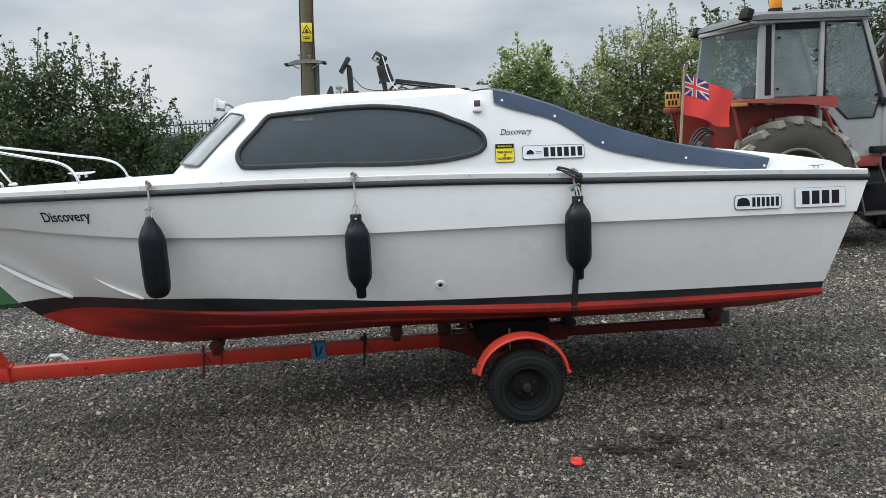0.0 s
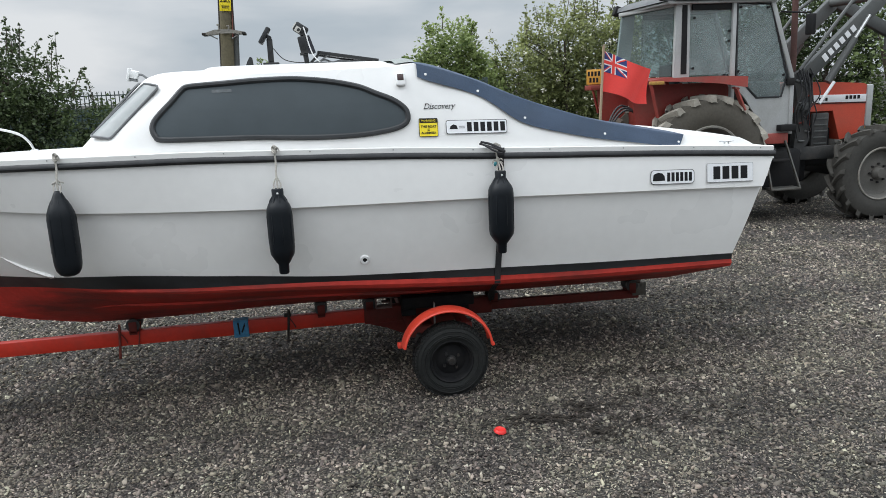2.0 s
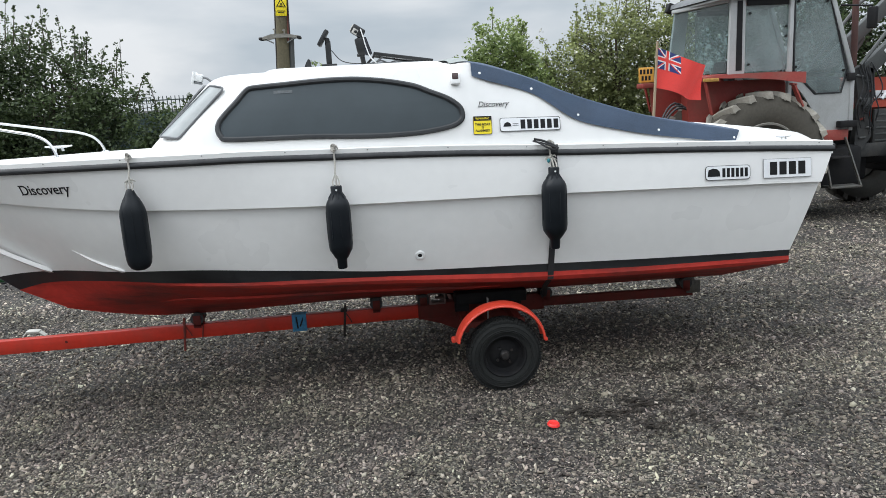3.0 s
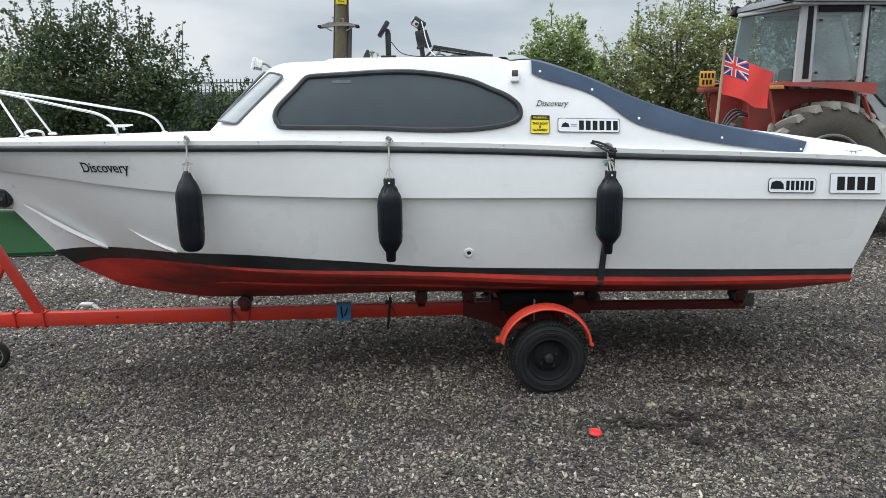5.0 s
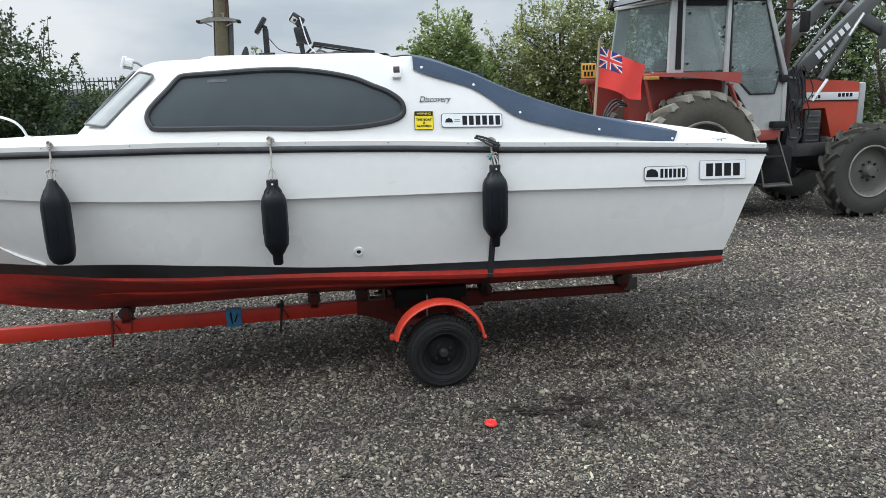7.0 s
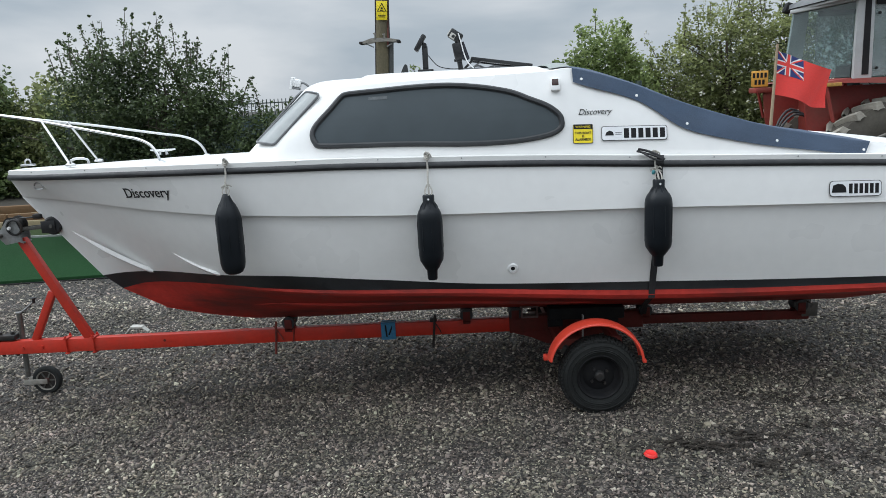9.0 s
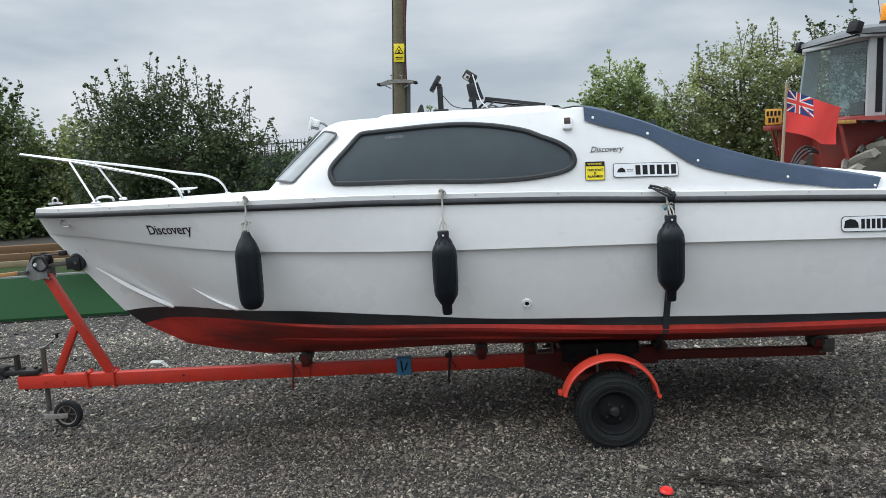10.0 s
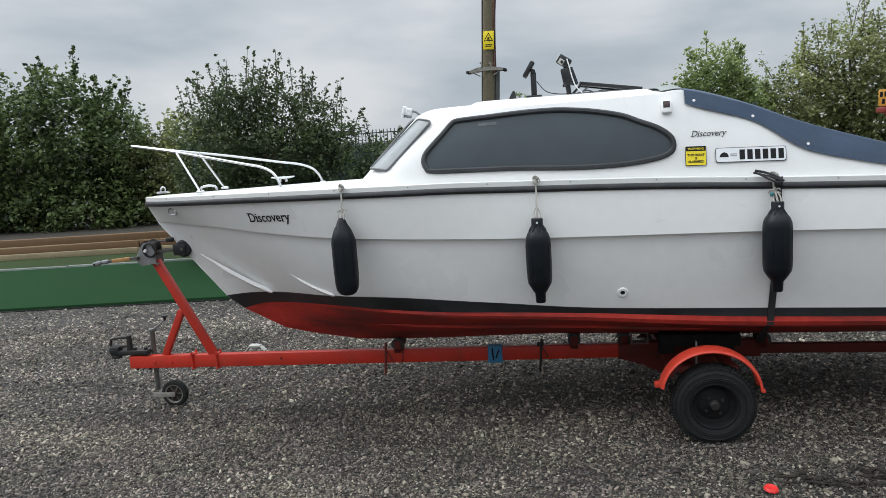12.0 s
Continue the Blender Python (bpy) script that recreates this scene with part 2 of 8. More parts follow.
def stone_mat(name):
    m = bpy.data.materials.new(name)
    m.use_nodes = True
    n, l = m.node_tree.nodes, m.node_tree.links
    b = n["Principled BSDF"]
    b.inputs["Roughness"].default_value = 0.8
    g = n.new("ShaderNodeNewGeometry")
    cr = n.new("ShaderNodeValToRGB")
    e = cr.color_ramp.elements
    e[0].position, e[0].color = 0.0, (0.0205, 0.0176, 0.0161, 1)
    e[1].position, e[1].color = 1.0, (0.4654, 0.4341, 0.4047, 1)
    k = e.new(0.4)
    k.color = (0.0752, 0.0681, 0.0640, 1)
    k = e.new(0.8)
    k.color = (0.1953, 0.1779, 0.1617, 1)
    k = e.new(0.95)
    k.color = (0.3128, 0.2876, 0.2642, 1)
    l.new(g.outputs["Random Per Island"], cr.inputs[0])
    spin = n.new("ShaderNodeMath")
    spin.operation = "MULTIPLY"
    spin.inputs[1].default_value = 13.7
    l.new(g.outputs["Random Per Island"], spin.inputs[0])
    part_of = n.new("ShaderNodeMath")
    part_of.operation = "FRACT"
    l.new(spin.outputs[0], part_of.inputs[0])
    hue = n.new("ShaderNodeValToRGB")
    h = hue.color_ramp.elements
    h[0].position, h[0].color = 0.0, (1.10, 0.97, 0.92, 1)
    h[1].position, h[1].color = 1.0, (1.03, 1.0, 0.97, 1)
    for at, tone in ((0.3, (1.05, 1.0, 0.90, 1)), (0.55, (0.98, 1.02, 0.90, 1)), (0.8, (1.07, 0.97, 0.97, 1))):
        h.new(at).color = tone
    l.new(part_of.outputs[0], hue.inputs[0])
    toned = n.new("ShaderNodeVectorMath")
    toned.operation = "MULTIPLY"
    l.new(cr.outputs[0], toned.inputs[0])
    l.new(hue.outputs[0], toned.inputs[1])
    tc = n.new("ShaderNodeTexCoord")
    nz = n.new("ShaderNodeTexNoise")
    nz.inputs["Scale"].default_value = 1.1
    nz.inputs["Detail"].default_value = 8.0
    nz.inputs["Roughness"].default_value = 0.62
    l.new(tc.outputs["Object"], nz.inputs["Vector"])
    mr = n.new("ShaderNodeMapRange")
    mr.inputs["From Min"].default_value, mr.inputs["From Max"].default_value = 0.3, 0.7
    mr.inputs["To Min"].default_value, mr.inputs["To Max"].default_value = 0.62, 1.3
    l.new(nz.outputs["Fac"], mr.inputs["Value"])
    sc = n.new("ShaderNodeVectorMath")
    sc.operation = "SCALE"
    l.new(toned.outputs[0], sc.inputs[0])
    l.new(mr.outputs[0], sc.inputs["Scale"])
    l.new(earthy(n, l, tc, sc.outputs[0]), b.inputs["Base Color"])
    return m


GRAVEL = gravel_mat("gravel_bed")
STONE = stone_mat("crushed_stone")
DARKGALV = mat("weathered_dark_steel", (0.13, 0.13, 0.12), 0.55, metal=0.5, vary=0.3, scale=14, fine=60, dirt=(0.09, 0.055, 0.035), dirt_amount=0.6, dirt_scale=12)
FORKDUST = mat("dusty_zinc", (0.30, 0.29, 0.26), 0.7, metal=0.2, vary=0.25, scale=20, dirt=(0.12, 0.08, 0.05), dirt_amount=0.5)
PALEPLATE = mat("faded_cream_metal", (0.46, 0.45, 0.41), 0.6, vary=0.2, scale=14, dirt=(0.2, 0.18, 0.15), dirt_amount=0.5)
BROWNSTEEL = mat("rust_brown_bracket", (0.15, 0.095, 0.085), 0.75, vary=0.3, scale=14, dirt=(0.06, 0.04, 0.035), dirt_amount=0.5)
TANWOOD = mat("worn_tan_paint", (0.42, 0.22, 0.075), 0.6, vary=0.2, scale=20, dirt=(0.16, 0.10, 0.06), dirt_amount=0.5, dirt_scale=20)
GELCOAT = mat("white_gelcoat", (0.79, 0.786, 0.768), 0.32, vary=0.035, scale=1.2, fine=14)
SEALGREY = mat("grey_rubber", (0.13, 0.135, 0.14), 0.6, vary=0.2, scale=9)
# White held greyer on upward faces, countering bright overhead light in the colour.
DECKWHITE = mat("deck_white_toned_down", (0.645, 0.64, 0.62), 0.5, vary=0.03, scale=2, fine=30, dirt=(0.6, 0.59, 0.55), dirt_amount=0.16, dirt_scale=2.2)
BOOT = mat("black_boot_paint", (0.012, 0.013, 0.015), 0.45, vary=0.3, scale=4, dirt=(0.08, 0.08, 0.08), dirt_amount=0.2)
ANTIFOUL = mat("red_antifouling", (0.44, 0.037, 0.026), 0.6, spec=0.25, vary=0.2, scale=2.5, fine=22, bump=0.15, bump_scale=40, dirt=(0.095, 0.030, 0.026), dirt_amount=1.2, dirt_scale=2.6, stretch=(0.45, 0.6, 3.0))
RUBBER = mat("black_rubber", (0.016, 0.017, 0.019), 0.5, vary=0.25, scale=8, dirt=(0.09, 0.09, 0.09), dirt_amount=0.3, dirt_scale=9)
RIMBLACK = mat("black_wheel_paint", (0.008, 0.008, 0.009), 0.75, spec=0.2, vary=0.3, scale=7, dirt=(0.03, 0.028, 0.026), dirt_amount=0.4, dirt_scale=9)
TYRE = mat("tyre_rubber", (0.0185, 0.0195, 0.019), 0.85, vary=0.3, scale=7, spec=0.2, dirt=(0.045, 0.043, 0.04), dirt_amount=0.3, dirt_scale=6)
FRONTTYRE = mat("front_tyre_rubber", (0.044, 0.042, 0.037), 0.85, vary=0.25, scale=4, fine=30, dirt=(0.07, 0.066, 0.06), dirt_amount=0.5, dirt_scale=2.5)
FRONTLUG = mat("front_lug_rubber", (0.066, 0.062, 0.054), 0.85, vary=0.25, scale=4, fine=30, dirt=(0.10, 0.095, 0.085), dirt_amount=0.6, dirt_scale=3.0)
WORNYELLOW = mat("worn_yellow_paint", (0.50, 0.28, 0.06), 0.7, vary=0.2, scale=9, fine=60, dirt=(0.12, 0.05, 0.03), dirt_amount=0.8, dirt_scale=14)
LUGDUST = mat("dusty_lugs", (0.36, 0.335, 0.285), 0.9, vary=0.25, scale=4, fine=30, dirt=(0.10, 0.09, 0.08), dirt_amount=0.6, dirt_scale=3.0)
DUSTYTYRE = mat("dusty_tyre", (0.090, 0.081, 0.065), 0.9, vary=0.25, scale=4, fine=30, dirt=(0.06, 0.055, 0.05), dirt_amount=0.7, dirt_scale=2.0)
FENDER = mat("navy_vinyl", (0.0050, 0.0075, 0.0105), 0.42, vary=0.15, scale=7, spec=0.27)
SEALDARK = mat("window_rubber", (0.019, 0.021, 0.023), 0.55, vary=0.15, scale=6, dirt=(0.07, 0.072, 0.075), dirt_amount=0.3, dirt_scale=5)
DARKGLASS = mat("tinted_film", (0.054, 0.067, 0.074), 0.42, vary=0.1, scale=1.5, fine=9, spec=0.22, rvary=0.05)
# Opaque grey with the sky's reflection put into the colour, not clear glass.
SCREEN = mat("screen_sky_grey", (0.275, 0.295, 0.295), 0.3, vary=0.12, scale=3, fine=20, spec=0.45)
CANVAS = mat("navy_canvas", (0.042, 0.068, 0.113), 0.75, vary=0.3, scale=5, fine=160, bump=0.14, bump_scale=260, dirt=(0.08, 0.10, 0.14), dirt_amount=0.4, dirt_scale=2.5)
# Paler canvas copy: light falling from above is put into the colour.
CANVASTOP = mat("toplit_canvas", (0.26, 0.28, 0.27), 0.85, vary=0.2, scale=6, fine=120, bump=0.3, bump_scale=220)
CHROME = mat("stainless_steel", (0.66, 0.67, 0.67), 0.3, metal=1.0, vary=0.06, scale=9)
GALV = mat("galvanised_steel", (0.30, 0.31, 0.31), 0.55, metal=0.7, vary=0.25, scale=14, fine=60, dirt=(0.16, 0.10, 0.06), dirt_amount=0.35, dirt_scale=9)
DARKSTEEL = mat("dark_steel", (0.025, 0.025, 0.025), 0.6, metal=0.4, vary=0.3, scale=12, dirt=(0.10, 0.06, 0.04), dirt_amount=0.4, dirt_scale=7)
REDPAINT = mat("red_trailer_paint", (0.51, 0.034, 0.018), 0.45, spec=0.35, vary=0.1, scale=5, fine=40, bump=0.06, bump_scale=60, dirt=(0.22, 0.045, 0.03), dirt_amount=0.5, dirt_scale=6)
# Trailer red darkened in the colour for shade under the hull, plus brown rust.
REDSHADED = mat("dull_red_rust_and_shade", (0.115, 0.018, 0.014), 0.7, spec=0.25, vary=0.2, scale=5, fine=40, dirt=(0.06, 0.028, 0.02), dirt_amount=0.7, dirt_scale=6)
REDGUARD = mat("orange_red_plastic", (0.68, 0.062, 0.034), 0.4, vary=0.06, scale=5)
WHITEPL = mat("white_plastic", (0.78, 0.78, 0.77), 0.4, vary=0.05, scale=8)
BLACKPL = mat("black_plastic", (0.016, 0.017, 0.018), 0.38, vary=0.2, scale=9)
GREYPL = mat("grey_plastic", (0.18, 0.185, 0.19), 0.5, vary=0.15, scale=9)
PANELMAT = mat("solar_cells", (0.02, 0.022, 0.03), 0.2, vary=0.2, scale=12)
ROPE = mat("white_rope", (0.42, 0.40, 0.36), 0.9, vary=0.25, scale=60, fine=300, bump=0.6, bump_scale=300)
BLACKROPE = mat("black_webbing", (0.02, 0.02, 0.022), 0.8, vary=0.25, scale=50, fine=200, bump=0.4, bump_scale=220)
BLUESTRAP = mat("blue_strap", (0.045, 0.20, 0.36), 0.75, vary=0.25, scale=30)
INK = mat("black_vinyl_lettering", (0.009, 0.009, 0.010), 0.55, vary=0.1, scale=20, spec=0.25)
PLATEWHITE = mat("white_sticker", (0.78, 0.79, 0.80), 0.35, vary=0.04, scale=12)
YELLOW = mat("yellow_sign", (0.86, 0.68, 0.015), 0.4, vary=0.06, scale=12)
STRIP = mat("faint_strip", (0.075, 0.085, 0.09), 0.5, vary=0.4, scale=40)
PLATEYEL = mat("yellow_plate", (0.62, 0.30, 0.04), 0.5, vary=0.1, scale=20)
FLAGRED = mat("red_flag_cloth", (0.76, 0.06, 0.048), 0.8, vary=0.1, scale=9, fine=120, bump=0.2, bump_scale=200)
FLAGBLUE = mat("blue_flag_cloth", (0.03, 0.045, 0.16), 0.8, vary=0.1, scale=9)
FLAGWHITE = mat("white_flag_cloth", (0.74, 0.74, 0.74), 0.8, vary=0.06, scale=9)
WOODSTAFF = mat("varnished_wood", (0.36, 0.27, 0.17), 0.5, vary=0.2, scale=15)
POLEWOOD = mat("weathered_pole_wood", (0.145, 0.125, 0.075), 0.9, vary=0.3, scale=2.2, fine=35, bump=0.6, bump_scale=30, dirt=(0.07, 0.065, 0.05), dirt_amount=0.6, dirt_scale=1.6)
CABLE = mat("dark_cable", (0.03, 0.022, 0.02), 0.6, vary=0.2, scale=12)
CABLERED = mat("red_brown_cable", (0.20, 0.06, 0.045), 0.6, vary=0.2, scale=12)
TURF = mat("artificial_turf", (0.016, 0.048, 0.019), 0.95, spec=0.06, vary=0.16, scale=1.1, fine=90, bump=0.5, bump_scale=240)
TURFDARK = mat("dull_turf", (0.043, 0.062, 0.028), 0.95, spec=0.06, vary=0.2, scale=1.1, fine=90, bump=0.5, bump_scale=240)
TIMBER = mat("brown_timber", (0.165, 0.095, 0.047), 0.85, vary=0.25, scale=1.6, fine=24, bump=0.3, bump_scale=40, obj=0.4)
TIMBERPALE = mat("pale_timber", (0.29, 0.235, 0.14), 0.8, vary=0.2, scale=2, fine=24, bump=0.2, bump_scale=40)
EDGEGREY = mat("grey_edging", (0.21, 0.23, 0.215), 0.8, vary=0.25, scale=2.2, fine=30)
FENCEGREEN = mat("fence_green", (0.035, 0.055, 0.05), 0.6, vary=0.2, scale=5)
SHED = mat("blue_green_sheeting", (0.065, 0.10, 0.105), 0.7, vary=0.15, scale=1.5)
BARK = mat("tree_bark", (0.075, 0.06, 0.045), 0.9, vary=0.3, scale=9, bump=0.6, bump_scale=40)
SOIL = mat("dark_soil", (0.035, 0.03, 0.022), 0.95, vary=0.3, scale=5)
WEED = mat("dead_leaves", (0.022, 0.017, 0.012), 0.9, vary=0.4, scale=20, island=0.5)
TRED = mat("tractor_red", (0.235, 0.028, 0.021), 0.55, vary=0.2, scale=3, fine=30, dirt=(0.17, 0.07, 0.045), dirt_amount=0.6, dirt_scale=2.4)
TREDBRIGHT = mat("bonnet_red", (0.56, 0.075, 0.040), 0.45, vary=0.12, scale=3, dirt=(0.22, 0.08, 0.05), dirt_amount=0.4)
LOADERGREY = mat("loader_grey", (0.078, 0.083, 0.081), 0.5, vary=0.2, scale=4, dirt=(0.07, 0.065, 0.06), dirt_amount=0.5, dirt_scale=4)
ROOFGREY = mat("weathered_cab_roof", (0.115, 0.12, 0.125), 0.6, vary=0.2, scale=5, dirt=(0.24, 0.24, 0.23), dirt_amount=0.5, dirt_scale=3)
RIMDUST = mat("dusty_rim", (0.11, 0.106, 0.096), 0.7, vary=0.2, scale=4, dirt=(0.08, 0.07, 0.06), dirt_amount=0.6, dirt_scale=3)
FADEDRED = mat("faded_red_paint", (0.36, 0.065, 0.052), 0.6, vary=0.2, scale=4, fine=40, dirt=(0.22, 0.11, 0.085), dirt_amount=0.6, dirt_scale=5)
TGREY = mat("tractor_grey", (0.42, 0.43, 0.425), 0.5, vary=0.12, scale=4, dirt=(0.16, 0.15, 0.13), dirt_amount=0.4, dirt_scale=4)
TSILVER = mat("cab_silver", (0.42, 0.43, 0.425), 0.45, vary=0.1, scale=4, dirt=(0.20, 0.19, 0.17), dirt_amount=0.4, dirt_scale=4)
TDARK = mat("tractor_black", (0.011, 0.011, 0.012), 0.7, spec=0.25, vary=0.3, scale=6, dirt=(0.045, 0.04, 0.035), dirt_amount=0.4)
RODRUST = mat("rusty_rod", (0.15, 0.028, 0.020), 0.8, vary=0.3, scale=14)
RUST = mat("rust_red", (0.085, 0.040, 0.034), 0.8, vary=0.3, scale=8)
CABGLASS = glass("cab_glass", (0.70, 0.78, 0.77), 0.03, 0.06)
# Heavier film: sky reflected in the side panes, put in as diffuse colour.
SIDEGLASS = glass("side_glass_dust_sheen", (0.76, 0.83, 0.83), 0.03, 0.21)
MASTGREY = mat("oily_mast_grey", (0.036, 0.037, 0.037), 0.6, vary=0.35, scale=9, fine=50, dirt=(0.10, 0.09, 0.08), dirt_amount=0.6, dirt_scale=7)
AMBER = mat("amber_lens", (0.85, 0.30, 0.02), 0.25, vary=0.05)
HAWTHORN = leaf_mat("hawthorn_leaves", (0.034, 0.050, 0.025), (0.112, 0.152, 0.062))
HAZEL = leaf_mat("hedge_leaves", (0.022, 0.037, 0.015), (0.178, 0.238, 0.086))
FIELDMAPLE = leaf_mat("bright_leaves", (0.085, 0.125, 0.042), (0.38, 0.46, 0.18), 0.5)
ELDER = leaf_mat("grey_green_leaves", (0.092, 0.110, 0.048), (0.41, 0.45, 0.19), 0.5)
BLOSSOM = mat("white_blossom", (0.7, 0.68, 0.58), 0.8, vary=0.1)


# ---- building helpers ----
class Geo:
    """Gathers vertices and faces of one mesh, with a material index for each face."""

    def __init__(self):
        self.v, self.f, self.m = [], [], []

    def add(self, verts, faces, mi=0):
        k = len(self.v)
        self.v += [tuple(p) for p in verts]
        self.f += [tuple(i + k for i in f) for f in faces]
        self.m += [mi] * len(faces)
        return self

    def grid(self, rows, mi=0, closed=False, flip=False):
        """Quads through equal rows of points."""
        n = len(rows[0])
        faces = []
        for i in range(len(rows) - 1):
            for j in range(n if closed else n - 1):
                a, b = i * n + j, i * n + (j + 1) % n
                q = (a, b, b + n, a + n)
                faces.append(q[::-1] if flip else q)
        return self.add([p for r in rows for p in r], faces, mi)

    def box(self, c, s, r=None, mi=0, bevel=0.0):
        """A box with centre c, size s and rotation r (Matrix), its edges cut by bevel."""
        hx, hy, hz = s[0] / 2, s[1] / 2, s[2] / 2
        b = min(bevel, hx * 0.9, hy * 0.9, hz * 0.9)
        r = r or Matrix()
        c = Vector(c)
        if b <= 0:
            vs = [Vector((x, y, z)) for x in (-hx, hx) for y in (-hy, hy) for z in (-hz, hz)]
            fs = [(0, 1, 3, 2), (4, 6, 7, 5), (0, 4, 5, 1), (2, 3, 7, 6), (0, 2, 6, 4), (1, 5, 7, 3)]
        else:
            bm = bmesh.new()
            bmesh.ops.create_cube(bm, size=1.0, matrix=Matrix.Diagonal((s[0], s[1], s[2], 1)))
            bmesh.ops.bevel(bm, geom=bm.edges[:], offset=b, segments=2, affect="EDGES", profile=0.5)
            bm.verts.index_update()
            vs = [v.co.copy() for v in bm.verts]
            fs = [tuple(v.index for v in f.verts) for f in bm.faces]
            bm.free()
        return self.add([c + (r.to_3x3() @ p) for p in vs], fs, mi)

    def beam(self, p, q, w, h, mi=0, up=(0, 0, 1), bevel=0.0):
        """A rectangular bar from p to q, w wide and h high."""
        p, q = Vector(p), Vector(q)
        d = (q - p).normalized()
        side = d.cross(Vector(up)).normalized()
        u = side.cross(d)
        r = Matrix((d, side, u)).transposed().to_4x4()
        return self.box((p + q) / 2, ((q - p).length, w, h), r, mi, bevel)

    def tube(self, pts, r, seg=8, mi=0, caps=True, closed=False):
        """A round tube along points; r may be one radius or one a point."""
        pts = [Vector(p) for p in pts]
        n = len(pts)
        rs = r if isinstance(r, (list, tuple)) else [r] * n
        rows = []
        ref = None
        for i, p in enumerate(pts):
            a = pts[(i - 1) % n] if (i or closed) else p
            b = pts[(i + 1) % n] if (i < n - 1 or closed) else p
            d = (b - a).normalized()
            if ref is None:
                ref = d.orthogonal().normalized()
            ref = (ref - d * ref.dot(d)).normalized()
            o = d.cross(ref)
            rows.append([p + (ref * math.cos(t) + o * math.sin(t)) * rs[i] for t in [2 * math.pi * k / seg for k in range(seg)]])
        if closed:
            rows.append(rows[0])
        k = len(self.v)
        self.grid(rows, mi, closed=True)
        if caps and not closed:
            self.f += [tuple(k + j for j in range(seg))[::-1], tuple(k + (n - 1) * seg + j for j in range(seg))]
            self.m += [mi, mi]
        return self

    def lathe(self, prof, o, axis=(0, 0, 1), seg=24, mi=0, a0=0.0, a1=2 * math.pi):
        """Turns (radius, height) points round an axis through o."""
        ax = Vector(axis).normalized()
        e1 = ax.orthogonal().normalized()
        e2 = ax.cross(e1)
        o = Vector(o)
        full = abs(a1 - a0 - 2 * math.pi) < 1e-6
        k = seg if full else seg + 1
        rows = [[o + ax * h + (e1 * math.cos(a) + e2 * math.sin(a)) * r for a in [a0 + (a1 - a0) * j / seg for j in range(k)]] for r, h in prof]
        return self.grid(rows, mi, closed=full)

    def poly(self, outline, depth, mi=0):
        """A flat outline (3D points) given thickness along the vector depth."""
        n = len(outline)
        d = Vector(depth)
        vs = [Vector(p) for p in outline] + [Vector(p) + d for p in outline]
        fs = [tuple(range(n))[::-1], tuple(range(n, 2 * n))] + [(i, (i + 1) % n, n + (i + 1) % n, n + i) for i in range(n)]
        return self.add(vs, fs, mi)

    def mesh(self, name, mats, smooth=35.0):
        me = bpy.data.meshes.new(name)
        me.from_pydata([tuple(p) for p in self.v], [], self.f)
        for m in mats if isinstance(mats, (list, tuple)) else [mats]:
            me.materials.append(m)
        me.polygons.foreach_set("material_index", self.m)
        bm = bmesh.new()
        bm.from_mesh(me)
        bmesh.ops.remove_doubles(bm, verts=bm.verts, dist=1e-5)
        bmesh.ops.recalc_face_normals(bm, faces=bm.faces)
        bm.to_mesh(me)
        bm.free()
        if smooth:
            me.shade_smooth()
            me.set_sharp_from_angle(angle=radians(smooth))
        return me


def part(name, geo, material, parent, label="", smooth=35.0):
    """One mesh object under a thing or a part, in the parent's own space."""
    ob = new(name, geo.mesh(name, material, smooth))
    ob.parent = parent
    if label:
        ob["label"] = label
    return ob


def thing(name, at, label, category, group="", rz=0.0):
    """An empty at the base of a thing that carries its parts."""
    ob = new(name)
    ob.empty_display_size = 0.1
    ob.matrix_basis = pose(*at, 0, 0, rz)
    return tagged(ob, label, category, group)


def single(name, geo, material, at, label, category, group="", kind="", smooth=35.0):
    ob = new(name, geo.mesh(name, material, smooth))
    ob.location = at
    return tagged(ob, label, category, group, kind)


